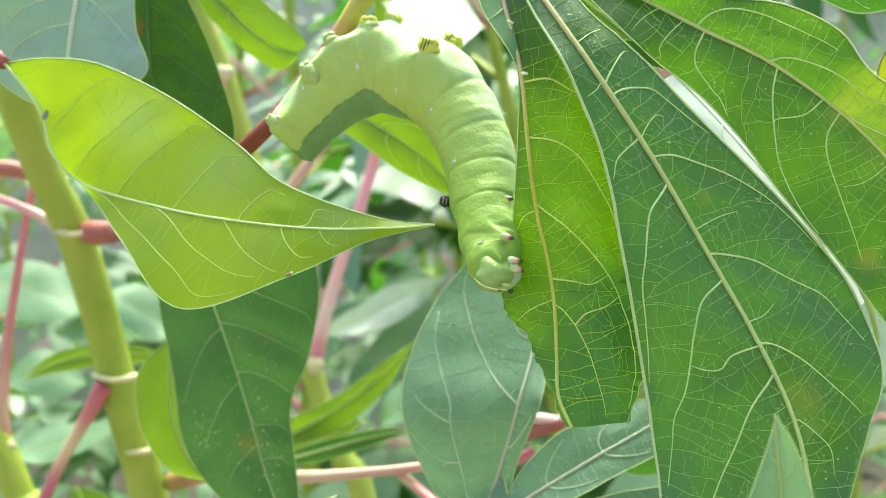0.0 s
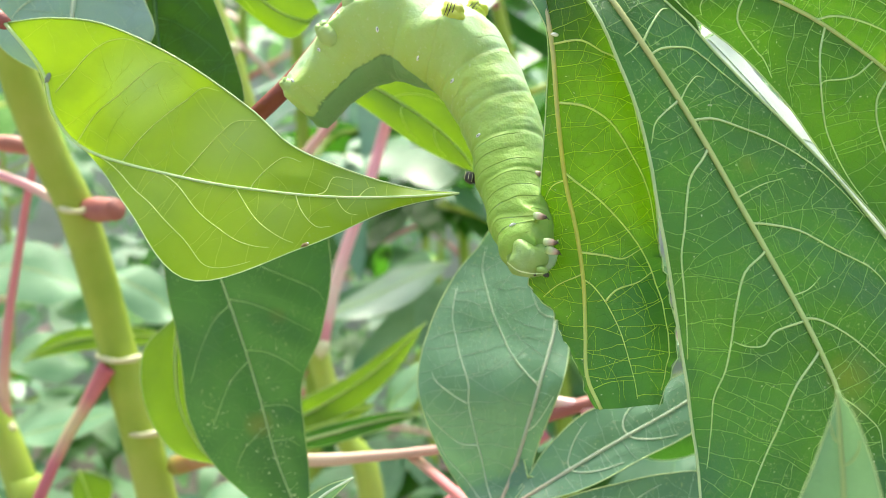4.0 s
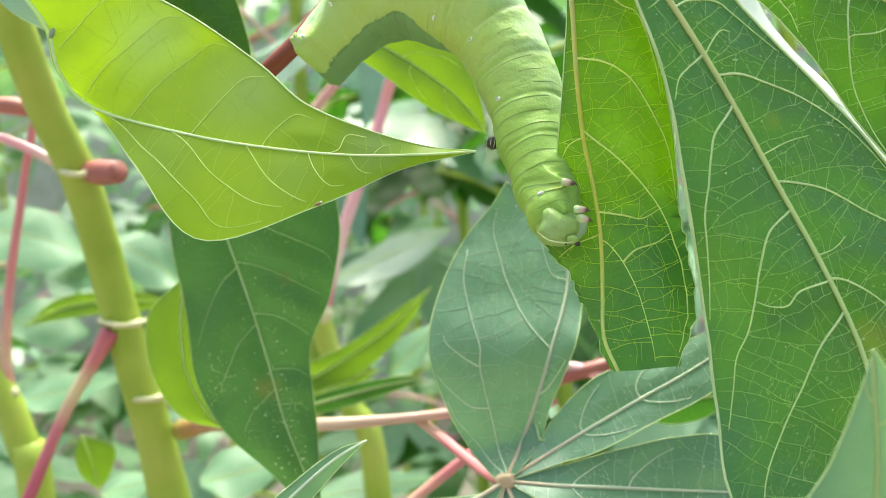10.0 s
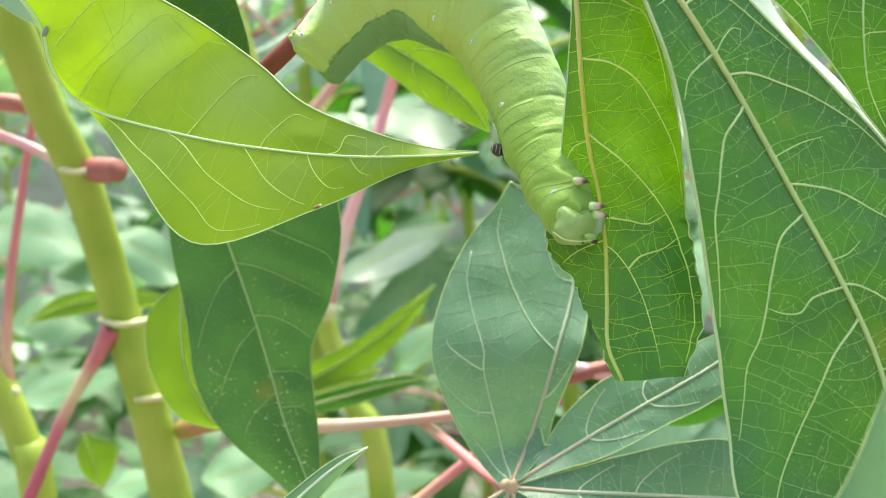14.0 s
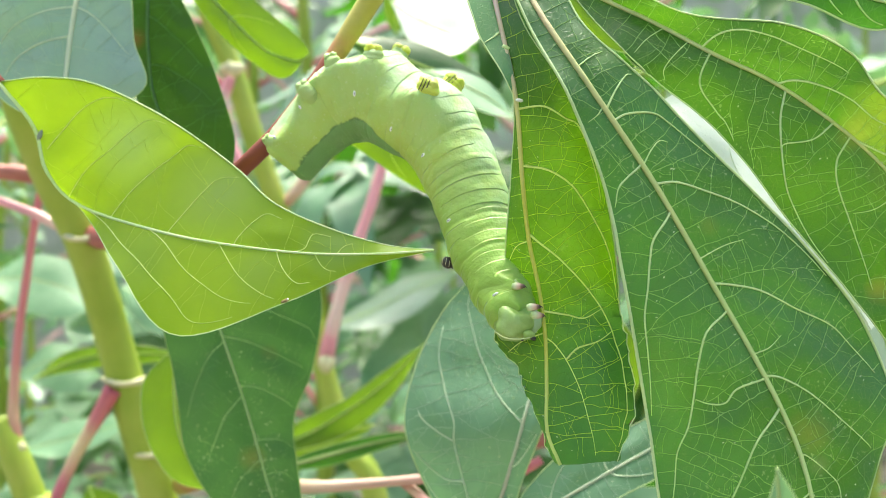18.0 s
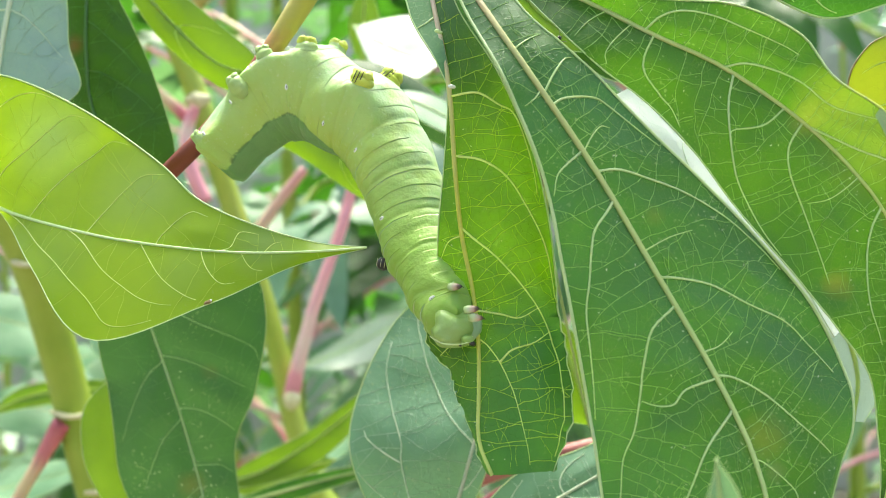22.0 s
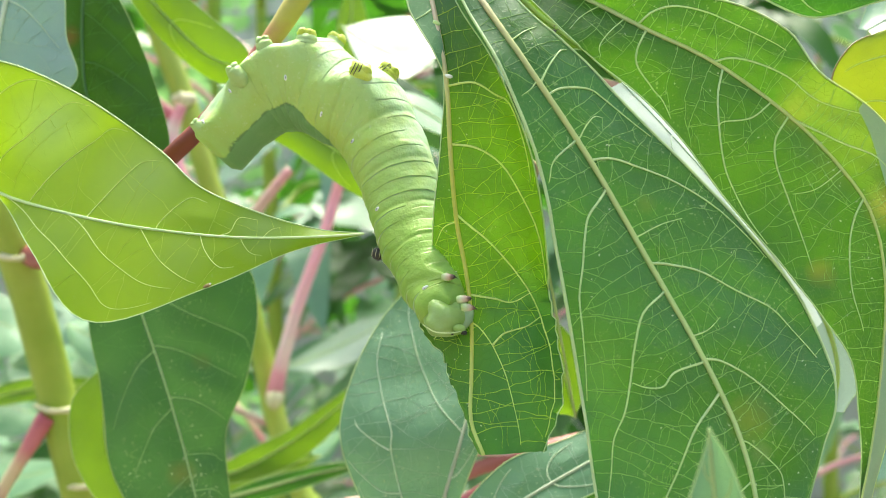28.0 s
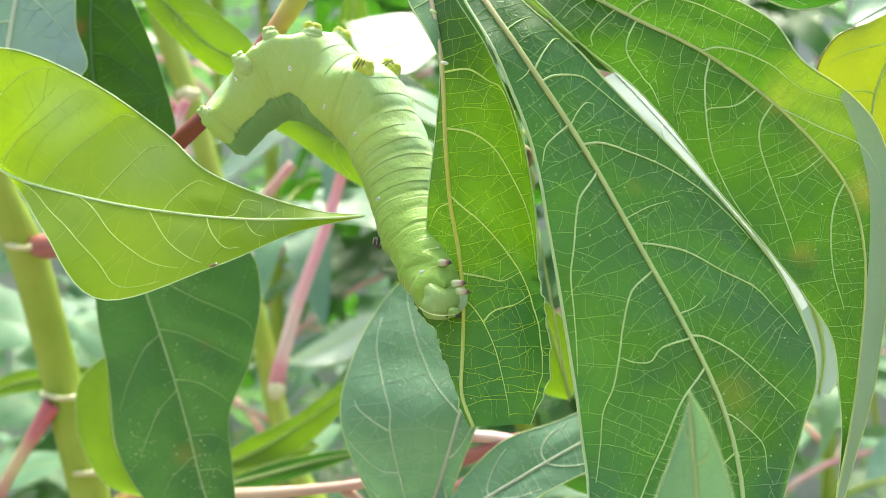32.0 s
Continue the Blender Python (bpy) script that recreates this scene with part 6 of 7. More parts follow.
back_leaf("lime-green forked leaf lobe, softly blurred", [(-0.06774, 0.36, 0.72863), (-0.0533, 0.36, 0.73333), (-0.03685, 0.36, 0.743), (-0.0225, 0.36, 0.75386), (-0.00985, 0.36, 0.76674)], [(-0.06774, 0.36, 0.72656), (-0.05226, 0.36, 0.72836), (-0.03578, 0.36, 0.73514), (-0.02041, 0.36, 0.74934), (-0.00985, 0.36, 0.76674)], [(-0.06774, 0.36, 0.73071), (-0.05435, 0.36, 0.7387), (-0.03892, 0.36, 0.74629), (-0.02457, 0.36, 0.75673), (-0.00985, 0.36, 0.76674)], LEAF_LIME)
back_leaf("lime-green forked leaf lobe, softly blurred", [(-0.06812, 0.362, 0.72826), (-0.05566, 0.362, 0.73046), (-0.04426, 0.362, 0.73307), (-0.03494, 0.362, 0.73482), (-0.02832, 0.362, 0.73655)], [(-0.06811, 0.362, 0.72618), (-0.05669, 0.362, 0.72378), (-0.04425, 0.362, 0.72848), (-0.03389, 0.362, 0.73233), (-0.02832, 0.362, 0.73655)], [(-0.06812, 0.362, 0.73035), (-0.05568, 0.362, 0.73568), (-0.04428, 0.362, 0.7389), (-0.03495, 0.362, 0.73794), (-0.02832, 0.362, 0.73655)], LEAF_LIME)
back_leaf("dull green leaf, softly blurred", [(-0.05814, 0.34, 0.72609), (-0.0445, 0.34, 0.72974), (-0.03089, 0.34, 0.73359), (-0.01923, 0.34, 0.73624), (-0.01146, 0.34, 0.73709)], [(-0.05813, 0.34, 0.72452), (-0.04352, 0.34, 0.72622), (-0.02893, 0.34, 0.73067), (-0.01824, 0.34, 0.73429), (-0.01146, 0.34, 0.73709)], [(-0.05814, 0.34, 0.72766), (-0.04549, 0.34, 0.73248), (-0.03187, 0.34, 0.73612), (-0.01924, 0.34, 0.73819), (-0.01146, 0.34, 0.73709)], LEAF_DEEP)
back_leaf("lime-green leaf behind the dark leaf", [(-0.07426, 0.27, 0.77639), (-0.07508, 0.27, 0.76309), (-0.07367, 0.27, 0.75123), (-0.06855, 0.27, 0.74083), (-0.06264, 0.27, 0.73565)], [(-0.07426, 0.27, 0.77639), (-0.08376, 0.27, 0.76598), (-0.08299, 0.27, 0.75115), (-0.07522, 0.27, 0.73928), (-0.06264, 0.27, 0.73565)], [(-0.07426, 0.27, 0.77639), (-0.06992, 0.27, 0.76314), (-0.0685, 0.27, 0.75127), (-0.06484, 0.27, 0.74161), (-0.06264, 0.27, 0.73565)], LEAF_LIME)
back_leaf("slender lime leaf held level", [(-0.17954, 0.42, 0.74425), (-0.16506, 0.42, 0.75149), (-0.14817, 0.42, 0.75487), (-0.13128, 0.42, 0.75536), (-0.11439, 0.42, 0.75391)], [(-0.17954, 0.42, 0.74425), (-0.16506, 0.42, 0.74715), (-0.14817, 0.42, 0.74956), (-0.13128, 0.42, 0.75101), (-0.11439, 0.42, 0.75391)], [(-0.17954, 0.42, 0.74425), (-0.16627, 0.42, 0.75536), (-0.14938, 0.42, 0.75873), (-0.13128, 0.42, 0.75873), (-0.11439, 0.42, 0.75391)], LEAF_LIME)
back_leaf("small drooping green leaf", [(-0.15639, 0.42, 0.69866), (-0.15401, 0.42, 0.69259), (-0.15114, 0.42, 0.68407), (-0.14974, 0.42, 0.67504)], [(-0.15639, 0.42, 0.69866), (-0.15935, 0.42, 0.69132), (-0.15698, 0.42, 0.68157), (-0.14974, 0.42, 0.67504)], [(-0.15639, 0.42, 0.69866), (-0.14309, 0.42, 0.69391), (-0.14436, 0.42, 0.68292), (-0.14974, 0.42, 0.67504)], LEAF_LIME)
back_leaf("glossy leaf turned to the sky, its sheen painted white", [(-0.02235, 0.36, 0.89011), (-0.01217, 0.36, 0.88346), (4e-05, 0.36, 0.87863), (0.0153, 0.36, 0.8815)], [(-0.02101, 0.345, 0.88661), (-0.01326, 0.345, 0.87188), (0.00136, 0.345, 0.86841), (0.01504, 0.345, 0.87837)], [(-0.02368, 0.375, 0.8936), (-0.0109, 0.375, 0.89662), (0.00503, 0.375, 0.89705), (0.01556, 0.375, 0.88463)], LEAF_SHEEN_WHITE)
back_leaf("narrow leaf with a white sheen along it", [(-0.01106, 0.325, 0.85982), (-5e-05, 0.325, 0.8564), (0.01092, 0.325, 0.85116), (0.02095, 0.325, 0.84393)], [(-0.01062, 0.318, 0.85867), (-0.00077, 0.318, 0.85139), (0.01086, 0.318, 0.84501), (0.02069, 0.318, 0.84313)], [(-0.01163, 0.334, 0.86129), (0.00159, 0.334, 0.8621), (0.01381, 0.334, 0.85575), (0.02128, 0.334, 0.84495)], LEAF_MINT)
back_leaf("long dark leaf with a broad sheen", [(-0.03567, 0.33, 0.87117), (-0.01883, 0.33, 0.86538), (-0.00206, 0.33, 0.85868), (0.01465, 0.33, 0.84828)], [(-0.03623, 0.334, 0.87196), (-0.02111, 0.334, 0.8595), (-0.00225, 0.334, 0.84894), (0.01468, 0.334, 0.8403)], [(-0.03623, 0.334, 0.87196), (-0.01726, 0.334, 0.87174), (-0.00027, 0.334, 0.86589), (0.01475, 0.334, 0.85537)], LEAF_DARK)
back_leaf("upright lime leaf, blurred", [(-0.0228, 0.42, 0.92546), (-0.02359, 0.42, 0.91118), (-0.02413, 0.42, 0.89928), (-0.02418, 0.42, 0.88975)], [(-0.0228, 0.42, 0.92546), (-0.02932, 0.42, 0.91126), (-0.02891, 0.42, 0.89815), (-0.02418, 0.42, 0.88975)], [(-0.0228, 0.42, 0.92546), (-0.01738, 0.42, 0.9111), (-0.01888, 0.42, 0.89802), (-0.02418, 0.42, 0.88975)], LEAF_LIME)
back_leaf("leaf with a bright streak of sky put into its pale colour", [(-0.0798, 0.62, 0.74692), (-0.0513, 0.62, 0.75761), (-0.02636, 0.62, 0.77008), (0.00214, 0.62, 0.78254)], [(-0.07722, 0.6, 0.74763), (-0.04964, 0.6, 0.74801), (-0.02206, 0.6, 0.75908), (0.00207, 0.6, 0.78311)], [(-0.08366, 0.65, 0.74535), (-0.05752, 0.65, 0.76289), (-0.03137, 0.65, 0.7777), (0.00224, 0.65, 0.7817)], LEAF_SHEEN)
back_leaf("dull green leaf under the palmate leaf", [(0.03937, 0.27, 0.74475), (0.05121, 0.27, 0.74336), (0.0615, 0.27, 0.74494), (0.07326, 0.27, 0.74653)], [(0.03937, 0.27, 0.74475), (0.05131, 0.27, 0.73814), (0.0631, 0.27, 0.73928), (0.07326, 0.27, 0.74653)], [(0.03937, 0.27, 0.74475), (0.05112, 0.27, 0.74783), (0.06139, 0.27, 0.75015), (0.07326, 0.27, 0.74653)], LEAF_DEEP)
back_leaf("pale leaf hanging behind the slit", [(0.08172, 0.2, 0.79861), (0.0862, 0.2, 0.78959), (0.08839, 0.2, 0.78058), (0.0874, 0.2, 0.77215)], [(0.07942, 0.2, 0.79633), (0.08071, 0.2, 0.78617), (0.08268, 0.2, 0.77717), (0.08605, 0.2, 0.7727)], [(0.08401, 0.2, 0.79976), (0.09076, 0.2, 0.79074), (0.09407, 0.2, 0.78061), (0.08944, 0.2, 0.77216)], LEAF_HOARY)
back_leaf("lime leaf seen between two blades", [(0.03291, 0.23, 0.79298), (0.0375, 0.23, 0.78262), (0.04012, 0.23, 0.77487), (0.04209, 0.23, 0.76713)], [(0.03291, 0.23, 0.79298), (0.03425, 0.23, 0.78001), (0.03559, 0.23, 0.76968), (0.04209, 0.23, 0.76713)], [(0.03291, 0.23, 0.79298), (0.04206, 0.23, 0.78394), (0.04468, 0.23, 0.77489), (0.04209, 0.23, 0.76713)], LEAF_LIME)


back_leaf("lime leaf seen through the slit above", [(0.02234, 0.2, 0.85832), (0.02863, 0.2, 0.85085), (0.03388, 0.2, 0.84659), (0.03912, 0.2, 0.84233)], [(0.02234, 0.2, 0.85832), (0.02651, 0.2, 0.84926), (0.03281, 0.2, 0.8434), (0.03912, 0.2, 0.84233)], [(0.02234, 0.2, 0.85832), (0.03181, 0.2, 0.85298), (0.03705, 0.2, 0.84765), (0.03912, 0.2, 0.84233)], LEAF_LIME)
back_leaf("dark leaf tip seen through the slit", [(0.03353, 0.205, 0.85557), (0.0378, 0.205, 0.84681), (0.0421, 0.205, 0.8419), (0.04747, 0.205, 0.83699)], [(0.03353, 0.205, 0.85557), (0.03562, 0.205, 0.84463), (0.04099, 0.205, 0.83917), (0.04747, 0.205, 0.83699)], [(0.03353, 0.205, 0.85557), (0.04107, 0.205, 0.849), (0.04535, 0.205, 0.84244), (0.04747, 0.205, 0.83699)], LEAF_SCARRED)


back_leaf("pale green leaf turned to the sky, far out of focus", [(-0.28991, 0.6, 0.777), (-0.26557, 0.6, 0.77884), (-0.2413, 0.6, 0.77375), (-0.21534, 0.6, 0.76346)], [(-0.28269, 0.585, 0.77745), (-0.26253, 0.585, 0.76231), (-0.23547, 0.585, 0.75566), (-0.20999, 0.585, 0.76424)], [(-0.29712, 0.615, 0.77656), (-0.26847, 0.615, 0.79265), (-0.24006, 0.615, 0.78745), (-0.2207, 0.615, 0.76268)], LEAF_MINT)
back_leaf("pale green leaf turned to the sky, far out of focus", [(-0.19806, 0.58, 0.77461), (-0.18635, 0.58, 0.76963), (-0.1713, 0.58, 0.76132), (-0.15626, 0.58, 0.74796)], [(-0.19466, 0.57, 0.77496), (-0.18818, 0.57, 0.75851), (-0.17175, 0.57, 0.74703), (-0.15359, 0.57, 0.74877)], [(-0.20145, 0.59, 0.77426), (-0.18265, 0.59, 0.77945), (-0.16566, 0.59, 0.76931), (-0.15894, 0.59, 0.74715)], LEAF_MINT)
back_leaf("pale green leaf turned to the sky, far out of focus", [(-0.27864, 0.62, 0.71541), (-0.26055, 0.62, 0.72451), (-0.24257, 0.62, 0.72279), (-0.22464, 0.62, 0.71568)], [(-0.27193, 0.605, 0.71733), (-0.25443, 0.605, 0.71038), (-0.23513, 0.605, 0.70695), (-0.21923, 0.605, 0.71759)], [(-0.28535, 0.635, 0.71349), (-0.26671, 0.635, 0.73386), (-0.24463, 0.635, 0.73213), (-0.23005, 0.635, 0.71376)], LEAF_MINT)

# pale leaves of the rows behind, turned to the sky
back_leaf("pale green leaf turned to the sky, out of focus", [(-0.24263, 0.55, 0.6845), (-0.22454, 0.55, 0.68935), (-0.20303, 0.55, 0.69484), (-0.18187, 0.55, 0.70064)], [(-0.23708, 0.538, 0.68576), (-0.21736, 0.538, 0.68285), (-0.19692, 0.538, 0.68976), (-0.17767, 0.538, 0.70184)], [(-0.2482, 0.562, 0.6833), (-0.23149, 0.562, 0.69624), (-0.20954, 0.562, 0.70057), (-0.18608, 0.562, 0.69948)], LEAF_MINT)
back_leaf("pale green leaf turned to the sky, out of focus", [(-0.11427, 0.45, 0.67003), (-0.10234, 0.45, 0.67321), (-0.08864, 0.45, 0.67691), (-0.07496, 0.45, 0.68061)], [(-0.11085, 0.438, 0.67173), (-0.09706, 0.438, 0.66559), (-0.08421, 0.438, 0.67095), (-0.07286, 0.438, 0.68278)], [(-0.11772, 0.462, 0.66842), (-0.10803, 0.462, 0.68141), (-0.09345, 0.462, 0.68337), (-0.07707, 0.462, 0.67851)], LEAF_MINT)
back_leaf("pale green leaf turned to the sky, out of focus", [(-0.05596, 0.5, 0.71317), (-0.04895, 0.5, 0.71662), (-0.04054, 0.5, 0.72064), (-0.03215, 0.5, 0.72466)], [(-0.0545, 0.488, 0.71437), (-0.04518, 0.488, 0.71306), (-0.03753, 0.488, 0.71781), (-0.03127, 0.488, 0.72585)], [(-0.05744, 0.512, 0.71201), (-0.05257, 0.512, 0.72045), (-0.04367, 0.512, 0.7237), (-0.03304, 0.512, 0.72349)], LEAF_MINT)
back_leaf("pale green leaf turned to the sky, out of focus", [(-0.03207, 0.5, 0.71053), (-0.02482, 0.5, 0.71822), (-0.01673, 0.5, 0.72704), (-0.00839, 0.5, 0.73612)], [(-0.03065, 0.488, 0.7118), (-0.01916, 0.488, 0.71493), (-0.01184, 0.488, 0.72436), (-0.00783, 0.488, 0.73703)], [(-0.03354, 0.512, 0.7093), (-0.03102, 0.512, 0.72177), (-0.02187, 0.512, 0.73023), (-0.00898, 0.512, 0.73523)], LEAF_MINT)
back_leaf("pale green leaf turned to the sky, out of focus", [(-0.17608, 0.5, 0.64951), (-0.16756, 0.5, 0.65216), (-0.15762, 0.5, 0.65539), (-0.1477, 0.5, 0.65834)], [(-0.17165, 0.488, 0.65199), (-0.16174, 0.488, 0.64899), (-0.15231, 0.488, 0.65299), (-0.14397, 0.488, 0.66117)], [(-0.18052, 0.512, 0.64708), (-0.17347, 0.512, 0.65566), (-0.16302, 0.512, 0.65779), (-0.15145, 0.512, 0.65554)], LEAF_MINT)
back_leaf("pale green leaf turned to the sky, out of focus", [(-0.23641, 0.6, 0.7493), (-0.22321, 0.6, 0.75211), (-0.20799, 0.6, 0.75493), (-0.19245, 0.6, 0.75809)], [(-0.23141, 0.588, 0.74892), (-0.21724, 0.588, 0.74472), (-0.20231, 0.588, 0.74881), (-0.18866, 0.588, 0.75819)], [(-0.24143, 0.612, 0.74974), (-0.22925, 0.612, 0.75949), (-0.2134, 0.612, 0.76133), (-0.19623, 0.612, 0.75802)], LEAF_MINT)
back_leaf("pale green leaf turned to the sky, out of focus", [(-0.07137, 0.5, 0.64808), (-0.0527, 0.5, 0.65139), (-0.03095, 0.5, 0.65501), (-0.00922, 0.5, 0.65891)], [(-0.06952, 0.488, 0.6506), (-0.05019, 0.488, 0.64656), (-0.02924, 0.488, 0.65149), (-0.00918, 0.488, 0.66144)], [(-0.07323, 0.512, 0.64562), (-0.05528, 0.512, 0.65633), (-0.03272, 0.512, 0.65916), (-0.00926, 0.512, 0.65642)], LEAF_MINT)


def scraps():
    """Small withered bits in the slits between the blades."""
    bit = thing("withered_scrap", (0.02723, 0.186, 0.81709), "curled brown withered scrap of leaf", "leaf scrap")
    part("scrap", tube(bmesh.new(), [(0.02616, 0.186, 0.81941), (0.02701, 0.186, 0.81783), (0.02744, 0.186, 0.81624), (0.02692, 0.186, 0.81433)], [0.0004, 0.0014, 0.0012, 0.0004], 12, 9, 0.5), BROWN_EDGE, bit)
    part("scrap", tube(bmesh.new(), [(0.02711, 0.187, 0.81636), (0.02776, 0.187, 0.81317), (0.0284, 0.187, 0.81052)], [0.0009, 0.0012, 0.0006], 10, 9, 0.4), STEM_GREEN, bit)
    part("thread", tube(bmesh.new(), [(0.0284, 0.187, 0.81052), (0.0297, 0.187, 0.80363), (0.03131, 0.187, 0.79519), (0.04195, 0.229, 0.76725)], [0.0003, 0.0003, 0.0003], 10, 6), VEIN_DULL, bit)
    nick = thing("withered_scrap", (-0.02607, 0.1668, 0.79559), "browned nick in a leaf edge", "leaf scrap")
    part("scrap", blob(bmesh.new(), (-0.02616, 0.1668, 0.79569), (0.0007, 0.0003, 0.00028), (0, -20, 0), 0.5), BROWN_EDGE, nick)
    part("scrap", blob(bmesh.new(), (-0.02568, 0.1668, 0.79597), (0.00018, 0.0002, 0.00018), (0, 0, 0), 0.5), SAP, nick)
    hole = thing("withered_scrap", (-0.07513, 0.186, 0.82544), "grey scar beside a midrib", "leaf scrap")
    part("scrap", blob(bmesh.new(), (-0.07493, 0.1855, 0.82537), (0.0005, 0.0003, 0.0011), (0, 25, 0), 0.5), SPIRACLE_GREY, hole)


scraps()


def palmate(bm, hub, out, up, size, lobes, rnd, droop):
    """A small palmate leaf: narrow pointed lobes that fan out from the hub, folded at the rib."""
    out, up = out.normalized(), up.normalized()
    side = out.cross(up).normalized()
    up = side.cross(out).normalized()
    for k in range(lobes):
        a = radians(-115 + 230 * k / (lobes - 1) + rnd.uniform(-7, 7))
        d = out * math.cos(a) + side * math.sin(a)
        e = d.cross(up).normalized()
        length = size * (0.62 + 0.38 * math.cos(a * 0.7)) * rnd.uniform(0.88, 1.1)
        wide = length * rnd.uniform(0.13, 0.17)
        rows, n = [], 8
        for j in range(n + 1):
            s = j / n
            w = wide * math.sin(math.pi * s ** 0.8) ** 0.9 + 0.002 * (1 - s)
            c = hub + d * length * s - up * (droop * length * s * s) + up * 0.004 * math.sin(9 * s + k)
            rows.append([bm.verts.new(c - e * w + up * w * 0.25), bm.verts.new(c), bm.verts.new(c + e * w + up * w * 0.25)])
        for j in range(n):
            for i in range(2):
                bm.faces.new((rows[j][i], rows[j][i + 1], rows[j + 1][i + 1], rows[j + 1][i]))
    return bm


def far_plants():
    """Rows of young cassava behind, each with its stem, leaf stalks and palmate leaves."""
    rnd = random.Random(11)
    spots = [(-0.37, 0.72), (-0.12, 0.80), (0.06, 0.74), (0.27, 0.78), (-0.48, 0.98), (-0.22, 1.05), (0.0, 1.1), (0.2, 1.02), (0.45, 1.0), (-0.65, 1.4), (-0.32, 1.5), (-0.02, 1.55), (0.3, 1.45), (0.62, 1.5), (-0.9, 2.0), (-0.45, 2.1), (0.0, 2.15), (0.45, 2.1), (0.9, 2.0)]
    for x, y in spots:
        top = rnd.uniform(0.95, 1.2) if y < 0.9 else rnd.uniform(1.05, 1.5)
        plant = thing("cassava_plant", (x, y, 0.0), "young cassava plant with palmate leaves, out of focus", "plant", "cassava plants")
        bend = rnd.uniform(-0.05, 0.05)
        axis = [Vector((x, y, 0.0)), Vector((x + bend, y, 0.35)), Vector((x + bend * 0.5, y + 0.02, 0.75)), Vector((x - bend, y, top))]
        part("stem", tube(bmesh.new(), axis, [0.012, 0.009, 0.0065, 0.004], 20, 8, 0.05), STEM_GREEN, plant)
        n = 17 if y < 1.2 else 13
        for i in range(n):
            s = 0.34 + 0.64 * (i + rnd.random() * 0.6) / n
            a = i * 2.4 + rnd.uniform(-0.5, 0.5)
            start = spline(axis, s)
            way = Vector((math.cos(a), math.sin(a), rnd.uniform(0.15, 0.7))).normalized()
            reach = rnd.uniform(0.08, 0.17)
            hub = start + way * reach
            if hub.y < 0.55:
                hub.y = 0.55 + rnd.uniform(0, 0.05)
            mid = (start + hub) / 2 + Vector((0, 0, 0.012))
            part("petiole", tube(bmesh.new(), [start, mid, hub], [0.003, 0.0024, 0.0018], 8, 6), rnd.choice((PETIOLE_PINK, STEM_GREEN, PETIOLE_FADE, STEM_GREEN)), plant)
            flat = Vector((way.x, way.y, rnd.uniform(-0.7, 0.1)))
            up = Vector((rnd.uniform(-0.5, 0.5), rnd.uniform(-0.9, 0.1), 1.0))
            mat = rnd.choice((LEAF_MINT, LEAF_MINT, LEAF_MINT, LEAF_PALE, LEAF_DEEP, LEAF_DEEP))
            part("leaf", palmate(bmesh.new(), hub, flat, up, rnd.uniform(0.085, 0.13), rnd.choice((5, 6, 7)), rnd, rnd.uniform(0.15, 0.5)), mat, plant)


far_plants()


def hedge():
    """A bank of shrubs that closes the view: stems and thousands of small leaves in one mass."""
    rnd = random.Random(5)
    bm = bmesh.new()
    for i in range(5200):
        a = rnd.uniform(-1.25, 1.25)
        d = rnd.uniform(3.0, 3.9)
        z = rnd.random() ** 0.8 * (2.5 + 0.5 * math.sin(a * 7) + 0.3 * math.sin(a * 17))
        c = Vector((d * math.sin(a), d * math.cos(a), z))
        d1 = Vector((rnd.uniform(-1, 1), rnd.uniform(-1, 1), rnd.uniform(-0.9, 0.4))).normalized() * rnd.uniform(0.06, 0.13)
        d2 = d1.cross(Vector((rnd.uniform(-1, 1), rnd.uniform(-1, 1), 1))).normalized() * d1.length * 0.3
        v = [bm.verts.new(p) for p in (c, c + d1 * 0.5 + d2, c + d1, c + d1 * 0.5 - d2)]
        bm.faces.new(v)
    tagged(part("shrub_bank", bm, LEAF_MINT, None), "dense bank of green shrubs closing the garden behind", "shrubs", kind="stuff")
    bm = bmesh.new()
    n = 40
    lower = [bm.verts.new((4.1 * math.sin(-1.4 + 2.8 * i / n), 4.1 * math.cos(-1.4 + 2.8 * i / n), -0.1)) for i in range(n + 1)]
    upper = [bm.verts.new((4.3 * math.sin(-1.4 + 2.8 * i / n), 4.3 * math.cos(-1.4 + 2.8 * i / n), 2.1 + 0.25 * noise.noise(Vector((i * 0.7, 0, 0))))) for i in range(n + 1)]
    for i in range(n):
        bm.faces.new((lower[i], lower[i + 1], upper[i + 1], upper[i]))
    bank = flesh_material("grey_bank", [(0.40, 0.39, 0.37), (0.52, 0.51, 0.49), (0.30, 0.33, 0.26)], rough=0.9, scale=5.0, inner=0.0)
    tagged(part("earth_bank", bm, bank, None), "grey earth bank behind the shrubs", "bank", kind="structure")


hedge()


# ---------------------------------------------------------------- ants, the small fly and the dropping
ANT_BODY = flesh_material("ant_black", [(0.012, 0.012, 0.010), (0.035, 0.03, 0.025)], scale=500.0, inner=0.0, rough=0.3)
ANT_REAR = flesh_material("ant_brown", [(0.10, 0.045, 0.03), (0.05, 0.03, 0.02)], scale=500.0, inner=0.0, rough=0.35)


